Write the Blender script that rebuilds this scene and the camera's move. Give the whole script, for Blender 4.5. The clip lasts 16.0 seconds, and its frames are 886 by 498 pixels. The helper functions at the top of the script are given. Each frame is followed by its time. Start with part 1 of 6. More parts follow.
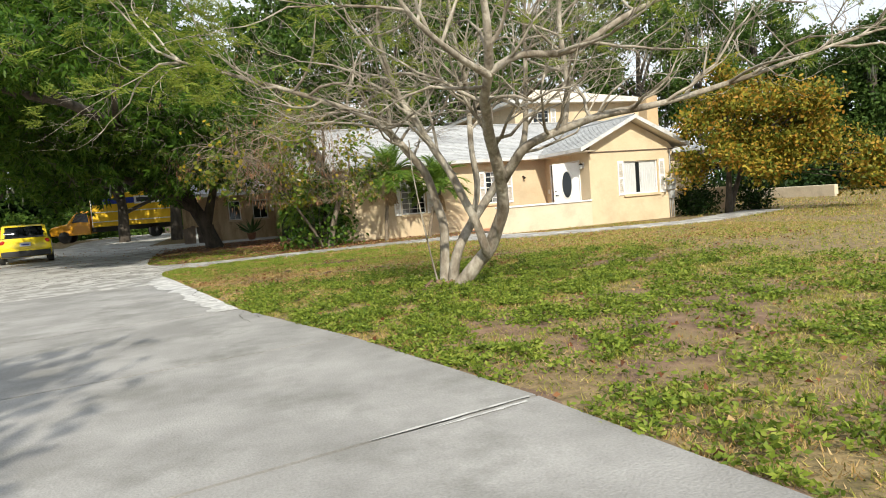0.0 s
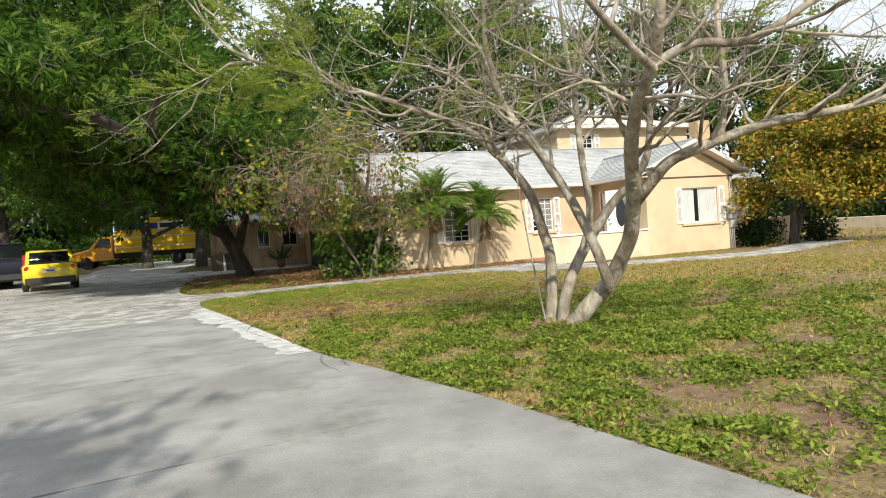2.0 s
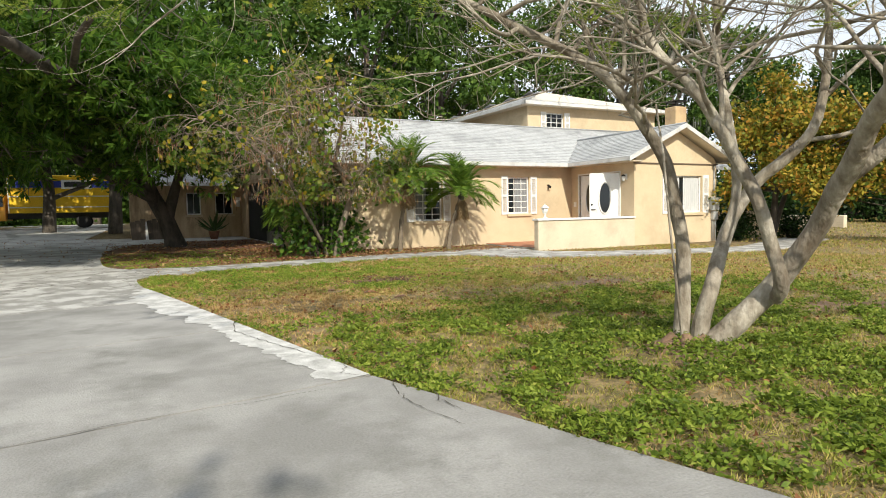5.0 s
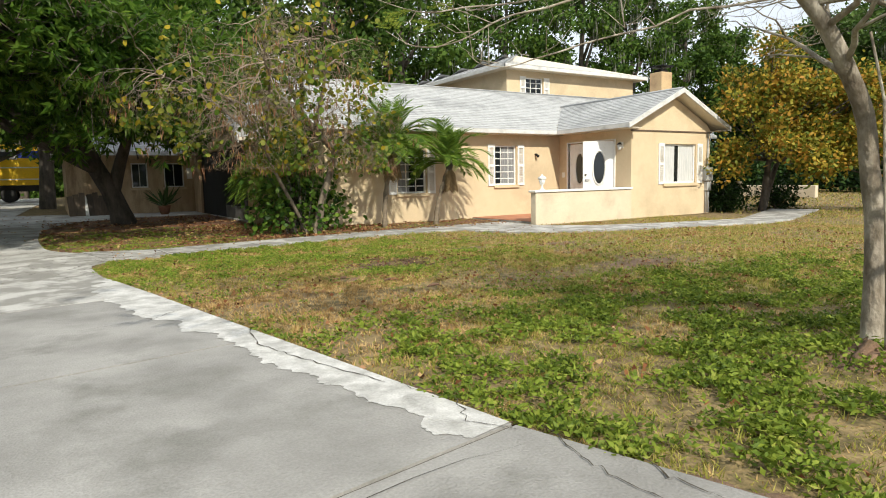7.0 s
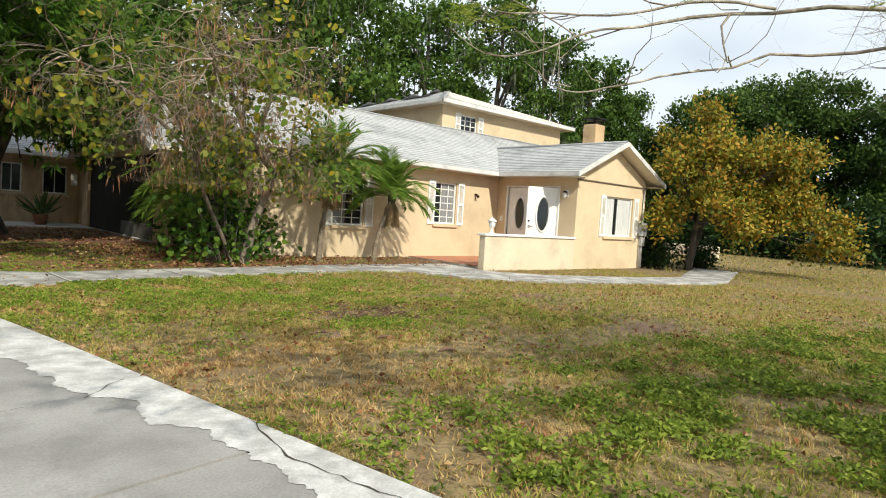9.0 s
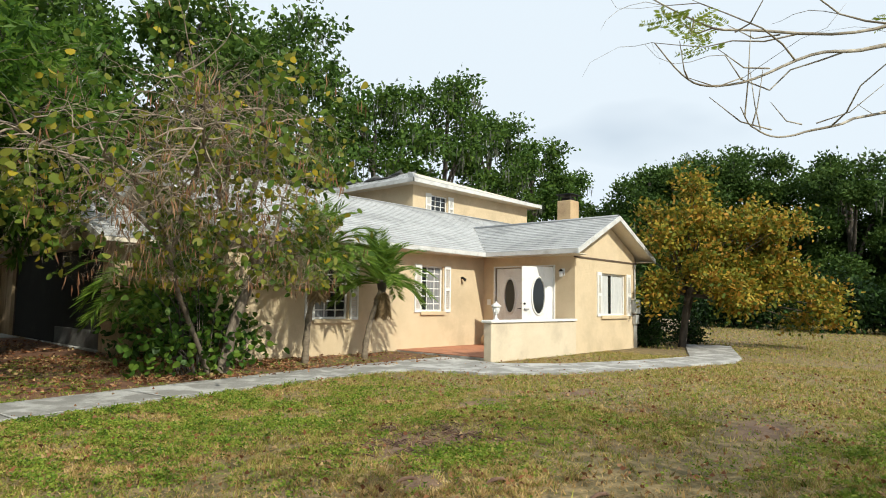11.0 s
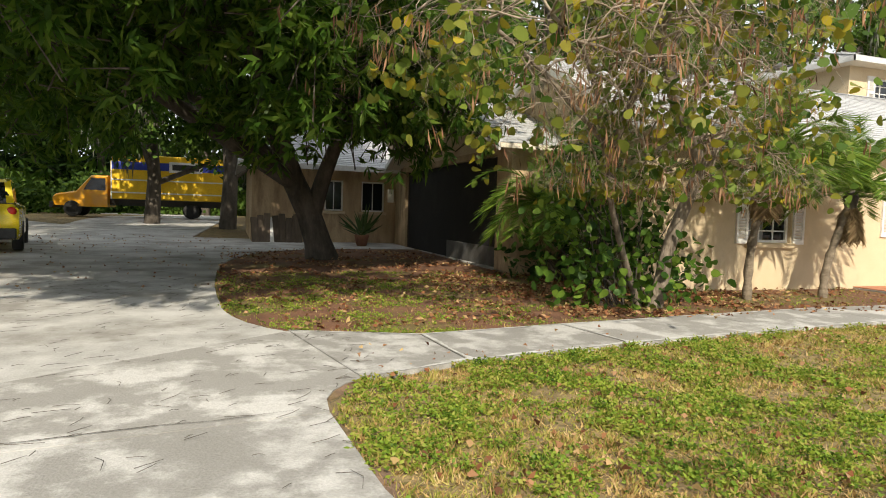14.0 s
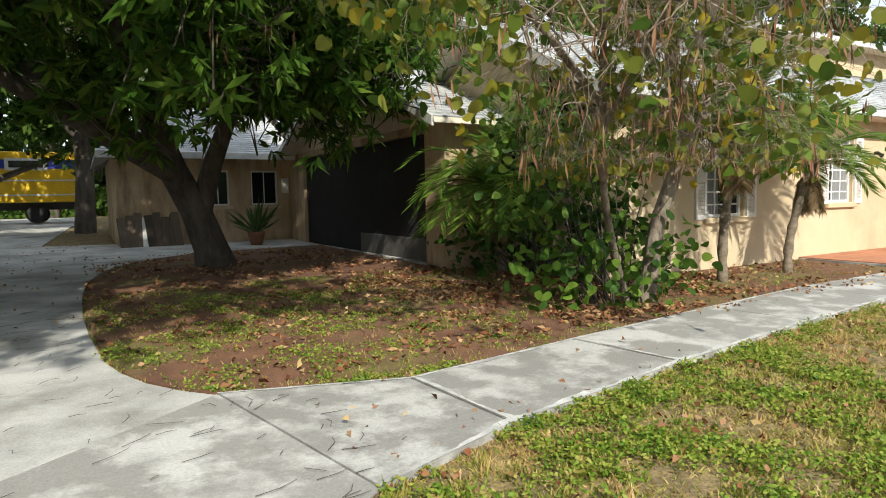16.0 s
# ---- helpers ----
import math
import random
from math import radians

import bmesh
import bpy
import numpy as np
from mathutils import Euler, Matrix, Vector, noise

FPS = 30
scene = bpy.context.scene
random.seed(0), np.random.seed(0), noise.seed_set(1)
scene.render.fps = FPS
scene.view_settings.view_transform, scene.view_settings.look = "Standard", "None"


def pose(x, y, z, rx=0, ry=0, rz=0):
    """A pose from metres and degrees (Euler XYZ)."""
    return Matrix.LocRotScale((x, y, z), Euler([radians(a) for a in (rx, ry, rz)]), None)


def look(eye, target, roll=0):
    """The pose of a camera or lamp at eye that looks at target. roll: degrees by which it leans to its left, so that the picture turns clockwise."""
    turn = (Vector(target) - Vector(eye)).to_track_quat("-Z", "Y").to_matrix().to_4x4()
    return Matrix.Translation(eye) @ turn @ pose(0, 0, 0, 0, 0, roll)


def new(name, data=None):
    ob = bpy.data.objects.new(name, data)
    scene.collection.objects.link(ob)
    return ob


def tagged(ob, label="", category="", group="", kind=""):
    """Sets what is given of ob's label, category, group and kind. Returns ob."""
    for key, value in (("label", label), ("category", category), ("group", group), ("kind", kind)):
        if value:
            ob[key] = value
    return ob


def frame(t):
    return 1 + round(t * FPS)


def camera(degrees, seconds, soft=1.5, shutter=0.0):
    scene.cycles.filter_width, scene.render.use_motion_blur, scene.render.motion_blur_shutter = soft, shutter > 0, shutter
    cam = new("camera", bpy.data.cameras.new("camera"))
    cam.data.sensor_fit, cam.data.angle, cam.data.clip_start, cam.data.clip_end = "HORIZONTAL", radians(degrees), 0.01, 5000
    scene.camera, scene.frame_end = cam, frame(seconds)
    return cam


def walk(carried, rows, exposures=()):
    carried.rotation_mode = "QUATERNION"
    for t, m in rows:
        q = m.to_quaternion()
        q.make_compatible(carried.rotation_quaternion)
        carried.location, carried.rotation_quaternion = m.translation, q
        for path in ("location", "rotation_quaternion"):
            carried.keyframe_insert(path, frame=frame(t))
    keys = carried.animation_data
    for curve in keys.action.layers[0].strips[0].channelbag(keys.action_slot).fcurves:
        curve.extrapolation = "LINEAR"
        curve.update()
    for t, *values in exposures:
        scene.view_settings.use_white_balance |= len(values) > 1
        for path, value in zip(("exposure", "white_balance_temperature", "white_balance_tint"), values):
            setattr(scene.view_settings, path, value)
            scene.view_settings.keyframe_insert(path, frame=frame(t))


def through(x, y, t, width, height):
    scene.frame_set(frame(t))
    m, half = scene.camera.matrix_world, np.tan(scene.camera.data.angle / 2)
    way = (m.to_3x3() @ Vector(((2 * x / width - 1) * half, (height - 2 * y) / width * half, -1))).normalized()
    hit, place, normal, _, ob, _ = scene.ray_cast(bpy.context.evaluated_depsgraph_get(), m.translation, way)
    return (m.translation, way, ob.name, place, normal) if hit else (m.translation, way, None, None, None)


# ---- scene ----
cam = camera(70.5, 16.0, 1.0)
PATH = [
    (0, (0.206, 0.503, 1.148), (0.899, 2.374, 1.004), -4.5),
    (0.5, (0.094, 0.923, 1.149), (0.632, 2.842, 0.988), -4.6),
    (1, (-0.12, 1.255, 1.167), (0.362, 3.196, 1.168), -1.9),
    (1.5, (-0.275, 1.613, 1.169), (0.4, 3.495, 1.146), -0.7),
    (2, (-0.365, 2.035, 1.183), (0.298, 3.921, 1.134), -4.0),
    (2.5, (-0.506, 2.419, 1.172), (0.322, 4.239, 1.144), 0.3),
    (3, (-0.591, 2.825, 1.164), (0.309, 4.611, 1.113), -0.0),
    (3.5, (-0.691, 3.265, 1.176), (0.089, 5.105, 1.105), -2.1),
    (4, (-0.784, 3.652, 1.197), (0.165, 5.411, 1.143), -2.1),
    (4.5, (-0.9, 4.086, 1.2), (0.048, 5.842, 1.062), -3.5),
    (4.7, (-0.962, 4.286, 1.2), (-0.073, 6.073, 1.075), -1.4),
    (6.8, (-1.31, 6.277, 1.205), (-0.268, 7.973, 1.013), -0.6),
    (7, (-1.334, 6.452, 1.204), (-0.286, 8.142, 0.985), -1.2),
    (7.5, (-1.413, 6.903, 1.211), (-0.431, 8.623, 0.932), 0.4),
    (8, (-1.421, 7.335, 1.24), (-0.173, 8.893, 1.12), 2.6),
    (8.2, (-1.465, 7.519, 1.234), (-0.174, 9.044, 1.139), 1.1),
    (10.4, (-1.654, 9.878, 1.233), (-0.213, 11.259, 1.112), 9.4),
    (10.5, (-1.651, 9.979, 1.234), (-0.204, 11.357, 1.15), 6.8),
    (11, (-1.562, 10.454, 1.268), (-0.082, 11.789, 1.436), 0.9),
    (11.5, (-1.487, 10.904, 1.277), (-0.059, 12.298, 1.412), 1.1),
    (12, (-1.551, 11.331, 1.243), (0.072, 12.5, 1.251), 2.3),
    (12.5, (-1.47, 11.798, 1.231), (0.011, 13.142, 1.243), -2.5),
    (13, (-1.486, 12.334, 1.2), (-0.15, 13.822, 1.217), 0.9),
    (13.5, (-1.453, 12.833, 1.176), (-0.417, 14.541, 1.084), -1.9),
    (14, (-1.478, 13.332, 1.179), (-0.829, 15.22, 1.065), 1.8),
    (14.5, (-1.518, 13.818, 1.163), (-0.585, 15.564, 0.88), -0.7),
    (15, (-1.472, 14.3, 1.177), (-0.398, 15.946, 0.806), -3.7),
    (15.5, (-1.58, 14.743, 1.171), (-0.67, 16.512, 0.963), -2.8),
    (16, (-1.607, 15.192, 1.229), (-0.613, 16.919, 1.068), -1.1),
]
walk(cam, [(t, look(eye, target, roll)) for t, eye, target, roll in PATH], [(0, 0.15, 6650, 8), (8, 0.05, 6650, 7), (11, -0.07, 6500, 5), (11.5, -0.26, 6450, 5), (12, -0.28, 6750, 8), (12.5, -0.27, 6900, 9), (13, -0.06, 7000, 10), (13.5, 0.14, 7000, 10), (14, 0.3, 7000, 10), (14.5, 0.42, 6950, 9), (15, 0.38, 6900, 9), (15.5, 0.25, 6650, 8), (16, 0.32, 6400, 7)])

# ---- light ----
SUN_EL, SUN_AZ = 36.5, -12.5   # degrees above the horizon; east of the house's front normal
sun_dir = Vector((math.sin(radians(SUN_AZ)) * math.cos(radians(SUN_EL)), -math.cos(radians(SUN_AZ)) * math.cos(radians(SUN_EL)), math.sin(radians(SUN_EL))))
world = bpy.data.worlds.new("sky")
scene.world = world
world.use_nodes = True
wn, wl = world.node_tree.nodes, world.node_tree.links
sky = wn.new("ShaderNodeTexSky")
sky.sky_type, sky.sun_disc = "NISHITA", False
sky.sun_elevation, sky.sun_rotation = radians(SUN_EL), radians(180 - SUN_AZ)
wco = wn.new("ShaderNodeTexCoord")
wmap = wn.new("ShaderNodeMapping")
wmap.inputs["Scale"].default_value = (1.2, 1.2, 3.2)
cloud = wn.new("ShaderNodeTexNoise")
cloud.inputs["Scale"].default_value, cloud.inputs["Detail"].default_value, cloud.inputs["Roughness"].default_value = 1.1, 4.0, 0.45
cramp = wn.new("ShaderNodeValToRGB")
cramp.color_ramp.elements[0].position, cramp.color_ramp.elements[1].position = 0.05, 0.32
cmix = wn.new("ShaderNodeMix")
cmix.data_type = "RGBA"
cmix.inputs["B"].default_value = (7.9, 8.6, 9.6, 1)
wl.new(wco.outputs["Generated"], wmap.inputs["Vector"])
wl.new(wmap.outputs["Vector"], cloud.inputs["Vector"])
wl.new(cloud.outputs["Fac"], cramp.inputs["Fac"])
wl.new(cramp.outputs["Color"], cmix.inputs["Factor"])
wl.new(sky.outputs["Color"], cmix.inputs["A"])
wl.new(cmix.outputs["Result"], wn["Background"].inputs["Color"])
wn["Background"].inputs["Strength"].default_value = 0.11
sun = new("sun", bpy.data.lights.new("sun", "SUN"))
sun.data.energy, sun.data.angle, sun.data.color = 4.7, radians(0.7), (1.0, 0.94, 0.82)
sun.matrix_world = look(tuple(sun_dir * 60), (0, 0, 0))

# ---- materials ----


def nodes_of(name):
    m = bpy.data.materials.new(name)
    m.use_nodes = True
    return m, m.node_tree.nodes, m.node_tree.links


def surf(name, c1, c2, scale=6.0, rough=0.8, bump=0.2, fine=60.0, c3=None, stain=0.8, metal=0.0, spread=(0.35, 0.65), stretch=(1, 1, 1), per_object=0.0):
    """A weathered surface: two colours mixed by a broad noise, a fine grain, an optional stain colour, and relief."""
    m, n, l = nodes_of(name)
    bsdf = n["Principled BSDF"]
    co = n.new("ShaderNodeTexCoord")
    mp = n.new("ShaderNodeMapping")
    mp.inputs["Scale"].default_value = stretch
    l.new(co.outputs["Object"], mp.inputs["Vector"])
    a = n.new("ShaderNodeTexNoise")
    a.inputs["Scale"].default_value, a.inputs["Detail"].default_value, a.inputs["Roughness"].default_value = scale, 10, 0.62
    f = n.new("ShaderNodeTexNoise")
    f.inputs["Scale"].default_value, f.inputs["Detail"].default_value = fine, 4
    for t in (a, f):
        l.new(mp.outputs["Vector"], t.inputs["Vector"])
    r = n.new("ShaderNodeValToRGB")
    r.color_ramp.elements[0].position, r.color_ramp.elements[1].position = spread
    r.color_ramp.elements[0].color, r.color_ramp.elements[1].color = (*c1, 1), (*c2, 1)
    l.new(a.outputs["Fac"], r.inputs["Fac"])
    last = r.outputs["Color"]
    if c3:
        s = n.new("ShaderNodeTexNoise")
        s.inputs["Scale"].default_value, s.inputs["Detail"].default_value, s.inputs["Roughness"].default_value = stain, 6, 0.65
        l.new(mp.outputs["Vector"], s.inputs["Vector"])
        sr = n.new("ShaderNodeValToRGB")
        sr.color_ramp.elements[0].position, sr.color_ramp.elements[1].position = 0.5, 0.68
        l.new(s.outputs["Fac"], sr.inputs["Fac"])
        mx = n.new("ShaderNodeMix")
        mx.data_type = "RGBA"
        l.new(sr.outputs["Color"], mx.inputs["Factor"])
        l.new(last, mx.inputs["A"])
        mx.inputs["B"].default_value = (*c3, 1)
        last = mx.outputs["Result"]
    hs = n.new("ShaderNodeHueSaturation")
    l.new(last, hs.inputs["Color"])
    mr = n.new("ShaderNodeMapRange")
    mr.inputs["To Min"].default_value, mr.inputs["To Max"].default_value = 0.72, 1.28
    l.new(f.outputs["Fac"], mr.inputs["Value"])
    val = mr.outputs["Result"]
    if per_object:
        oi = n.new("ShaderNodeObjectInfo")
        pr = n.new("ShaderNodeMapRange")
        pr.inputs["To Min"].default_value, pr.inputs["To Max"].default_value = 1 - per_object, 1 + per_object
        l.new(oi.outputs["Random"], pr.inputs["Value"])
        mu = n.new("ShaderNodeMath")
        mu.operation = "MULTIPLY"
        l.new(val, mu.inputs[0])
        l.new(pr.outputs["Result"], mu.inputs[1])
        val = mu.outputs["Value"]
    l.new(val, hs.inputs["Value"])
    l.new(hs.outputs["Color"], bsdf.inputs["Base Color"])
    bsdf.inputs["Roughness"].default_value, bsdf.inputs["Metallic"].default_value = rough, metal
    if bump:
        b = n.new("ShaderNodeBump")
        b.inputs["Strength"].default_value, b.inputs["Distance"].default_value = bump, 0.02
        l.new(f.outputs["Fac"], b.inputs["Height"])
        l.new(b.outputs["Normal"], bsdf.inputs["Normal"])
    return m


def leafy(name, colours, rough=0.45, through=0.35, tuft=0.0, share=0.6):
    """Leaves: each island takes its own colour from the ramp, drifting from tuft to tuft (tufts per metre); light passes through in part."""
    m, n, l = nodes_of(name)
    bsdf = n["Principled BSDF"]
    g = n.new("ShaderNodeNewGeometry")
    r = n.new("ShaderNodeValToRGB")
    e = r.color_ramp.elements
    while len(e) < len(colours):
        e.new(0.5)
    for i, c in enumerate(colours):
        e[i].position, e[i].color = i / (len(colours) - 1), (*c, 1)
    fac = g.outputs["Random Per Island"]
    if tuft:
        co = n.new("ShaderNodeTexCoord")
        t = n.new("ShaderNodeTexNoise")
        t.inputs["Scale"].default_value, t.inputs["Detail"].default_value, t.inputs["Roughness"].default_value = tuft, 3, 0.6
        l.new(co.outputs["Object"], t.inputs["Vector"])
        wide = n.new("ShaderNodeMapRange")
        wide.inputs["From Min"].default_value, wide.inputs["From Max"].default_value = 0.30, 0.70
        l.new(t.outputs["Fac"], wide.inputs["Value"])
        mix = n.new("ShaderNodeMix")
        mix.inputs["Factor"].default_value = share
        l.new(fac, mix.inputs["A"])
        l.new(wide.outputs["Result"], mix.inputs["B"])
        fac = mix.outputs["Result"]
    l.new(fac, r.inputs["Fac"])
    l.new(r.outputs["Color"], bsdf.inputs["Base Color"])
    bsdf.inputs["Roughness"].default_value, bsdf.inputs["Specular IOR Level"].default_value = rough, 0.15
    if through:
        tr = n.new("ShaderNodeBsdfTranslucent")
        mx = n.new("ShaderNodeMixShader")
        mx.inputs["Fac"].default_value = through
        l.new(r.outputs["Color"], tr.inputs["Color"])
        l.new(bsdf.outputs["BSDF"], mx.inputs[1])
        l.new(tr.outputs["BSDF"], mx.inputs[2])
        l.new(mx.outputs["Shader"], n["Material Output"].inputs["Surface"])
    return m


def glossy(name, colour, rough=0.2, metal=0.0, coat=0.0):
    m, n, l = nodes_of(name)
    b = n["Principled BSDF"]
    b.inputs["Base Color"].default_value = (*colour, 1)
    b.inputs["Roughness"].default_value, b.inputs["Metallic"].default_value, b.inputs["Coat Weight"].default_value = rough, metal, coat
    t = n.new("ShaderNodeTexNoise")
    t.inputs["Scale"].default_value = 40
    mr = n.new("ShaderNodeMapRange")
    mr.inputs["To Min"].default_value, mr.inputs["To Max"].default_value = rough * 0.7, min(1, rough * 1.4)
    l.new(t.outputs["Fac"], mr.inputs["Value"])
    l.new(mr.outputs["Result"], b.inputs["Roughness"])
    return m


M = dict(
    lawn=surf("lawn_soil", (0.12, 0.092, 0.036), (0.27, 0.195, 0.09), 7.0, 0.95, 0.9, 30, c3=(0.19, 0.125, 0.07), stain=0.6, spread=(0.42, 0.58)),
    concrete=surf("walk_concrete", (0.27, 0.26, 0.24), (0.49, 0.478, 0.455), 2.2, 0.85, 0.35, 70, c3=(0.25, 0.24, 0.22), stain=1.5, per_object=0.06, spread=(0.46, 0.57)),
    drive=surf("drive_concrete", (0.225, 0.217, 0.205), (0.325, 0.315, 0.30), 1.1, 0.85, 0.4, 70, c3=(0.185, 0.18, 0.165), stain=1.3, per_object=0.05, spread=(0.38, 0.62)),
    court=surf("court_concrete", (0.31, 0.30, 0.28), (0.53, 0.52, 0.495), 1.7, 0.9, 0.3, 70, c3=(0.22, 0.205, 0.18), stain=0.8),
    lime=surf("limed_edge", (0.40, 0.392, 0.375), (0.63, 0.62, 0.60), 6, 0.85, 0.3, 80, c3=(0.30, 0.292, 0.275), stain=3.5),
    crack=surf("crack_dirt", (0.04, 0.032, 0.024), (0.08, 0.065, 0.045), 20, 0.95, 0.3, 90),
    stucco=surf("peach_stucco", (0.60, 0.475, 0.310), (0.67, 0.535, 0.360), 1.2, 0.9, 0.4, 110, c3=(0.53, 0.42, 0.275), stain=0.9),
    stuccolow=surf("cream_stucco", (0.62, 0.525, 0.385), (0.68, 0.58, 0.435), 2.0, 0.9, 0.4, 110, c3=(0.54, 0.45, 0.33), stain=1.6),
    white=surf("white_paint", (0.78, 0.77, 0.74), (0.82, 0.81, 0.79), 3, 0.55, 0.08, 60, c3=(0.66, 0.64, 0.60), stain=3.0),
    fascia=surf("white_fascia", (0.56, 0.555, 0.54), (0.66, 0.655, 0.64), 3, 0.6, 0.1, 60, c3=(0.44, 0.43, 0.41), stain=2.2),
    shingle=surf("grey_shingle", (0.36, 0.365, 0.37), (0.46, 0.465, 0.47), 7, 0.9, 0.5, 45, c3=(0.28, 0.285, 0.29), stain=0.9, per_object=0.06, stretch=(1, 1, 1)),
    stained=surf("stained_stucco", (0.40, 0.28, 0.165), (0.60, 0.45, 0.28), 2.2, 0.95, 0.5, 90, c3=(0.26, 0.17, 0.10), stain=2.6, stretch=(1, 1, 0.25)),
    soffit=surf("soffit_board", (0.62, 0.55, 0.44), (0.68, 0.60, 0.48), 4, 0.8, 0.1, 60),
    brown=surf("dark_trim", (0.09, 0.06, 0.045), (0.13, 0.09, 0.06), 6, 0.8, 0.2, 60),
    tile=surf("red_porch_tile", (0.36, 0.15, 0.085), (0.46, 0.20, 0.11), 5, 0.7, 0.2, 70, per_object=0.14),
    bark=surf("pale_bark", (0.20, 0.165, 0.12), (0.52, 0.47, 0.39), 7, 0.9, 0.9, 32, c3=(0.12, 0.09, 0.06), stain=1.8, stretch=(1, 1, 0.5)),
    twig=surf("grey_twig_bark", (0.18, 0.135, 0.095), (0.37, 0.30, 0.225), 9, 0.9, 0.3, 60),
    darkbark=surf("dark_bark", (0.045, 0.038, 0.03), (0.12, 0.10, 0.08), 5, 0.95, 0.7, 35, stretch=(1, 1, 0.4)),
    palmbark=surf("palm_bark", (0.13, 0.10, 0.07), (0.26, 0.21, 0.15), 9, 0.95, 0.8, 40, stretch=(1, 1, 2)),
    litter=surf("leaf_litter_soil", (0.11, 0.050, 0.027), (0.20, 0.095, 0.050), 3, 0.95, 0.6, 50, c3=(0.15, 0.13, 0.04), stain=0.9),
    glass=glossy("window_glass", (0.015, 0.018, 0.02), 0.05),
    curtain=surf("pale_curtain", (0.46, 0.47, 0.47), (0.60, 0.60, 0.59), 4, 0.9, 0.1, 30, stretch=(6, 6, 0.4)),
    blind=surf("grey_blind", (0.17, 0.175, 0.18), (0.27, 0.275, 0.28), 4, 0.9, 0.1, 30, stretch=(6, 6, 0.4)),
    # near-black: shade of garage and hall put into colour; also flue and roof panels
    dark=surf("shade_and_panel_black", (0.012, 0.011, 0.010), (0.02, 0.018, 0.016), 3, 0.95, 0.0),
    iron=glossy("black_iron", (0.02, 0.02, 0.02), 0.45, 0.6),
    chimney=surf("tan_chimney", (0.52, 0.36, 0.20), (0.62, 0.45, 0.26), 4, 0.9, 0.4, 60, c3=(0.42, 0.28, 0.16), stain=2),
)

# ---- mesh helpers ----


def hang(ob, parent):
    """Makes ob, built in world places, a part of its thing or part."""
    ob.parent = parent
    if parent.parent is None:
        ob.matrix_parent_inverse = parent.matrix_basis.inverted()
    return ob


def part(name, bm, material, parent=None, label="", smooth=False):
    """Links a bmesh as one mesh object under its thing or part."""
    me = bpy.data.meshes.new(name)
    bm.to_mesh(me)
    bm.free()
    ob = new(name, me)
    me.materials.append(material)
    if smooth:
        me.shade_smooth()
    if parent:
        hang(ob, parent)
    if label:
        ob["label"] = label
    return ob


def raw(name, verts, faces, material, parent=None, label="", smooth=False):
    me = bpy.data.meshes.new(name)
    me.from_pydata([tuple(v) for v in verts], [], [tuple(f) for f in faces])
    me.update()
    ob = new(name, me)
    me.materials.append(material)
    if smooth:
        me.shade_smooth()
    if parent:
        hang(ob, parent)
    if label:
        ob["label"] = label
    return ob


def quads(name, v, material, parent=None, label="", sides=4):
    """Many loose faces at once: v has the shape (count, sides, 3)."""
    v = np.asarray(v, dtype=np.float32)
    count = len(v)
    me = bpy.data.meshes.new(name)
    me.vertices.add(count * sides)
    me.vertices.foreach_set("co", v.reshape(-1))
    me.loops.add(count * sides)
    me.loops.foreach_set("vertex_index", np.arange(count * sides, dtype=np.int32))
    me.polygons.add(count)
    me.polygons.foreach_set("loop_start", np.arange(0, count * sides, sides, dtype=np.int32))
    me.update(calc_edges=True)
    me.validate()
    ob = new(name, me)
    me.materials.append(material)
    if parent:
        hang(ob, parent)
    if label:
        ob["label"] = label
    return ob


def box(bm, x0, y0, z0, x1, y1, z1, bevel=0.0):
    r = bmesh.ops.create_cube(bm, size=1)
    bmesh.ops.transform(bm, verts=r["verts"], matrix=Matrix.Translation(((x0 + x1) / 2, (y0 + y1) / 2, (z0 + z1) / 2)) @ Matrix.Diagonal((abs(x1 - x0), abs(y1 - y0), abs(z1 - z0), 1)))
    if bevel:
        edges = list({e for v in r["verts"] for e in v.link_edges})
        bmesh.ops.bevel(bm, geom=edges, offset=bevel, segments=1, affect="EDGES")
    return bm


def boxpart(name, a, b, material, parent=None, label="", bevel=0.004):
    return part(name, box(bmesh.new(), *a, *b, bevel), material, parent, label)


def prism(name, outline, lift, material, parent=None, label=""):
    """A slab: the outline (3D points in order) pushed along the vector lift."""
    n = len(outline)
    a = [Vector(p) for p in outline]
    b = [p + Vector(lift) for p in a]
    faces = [tuple(range(n)), tuple(reversed(range(n, 2 * n)))] + [(i, n + i, n + (i + 1) % n, (i + 1) % n) for i in range(n)]
    ob = raw(name, a + b, faces, material, parent, label)
    bm = bmesh.new()
    bm.from_mesh(ob.data)
    bmesh.ops.recalc_face_normals(bm, faces=bm.faces)
    bm.to_mesh(ob.data)
    bm.free()
    return ob


def thing(name, x, y, z, label, category, group="", kind="", turn=0.0):
    e = new(name)
    e.empty_display_size = 0.2
    e.matrix_world = pose(x, y, z, 0, 0, turn)
    return tagged(e, label, category, group, kind)


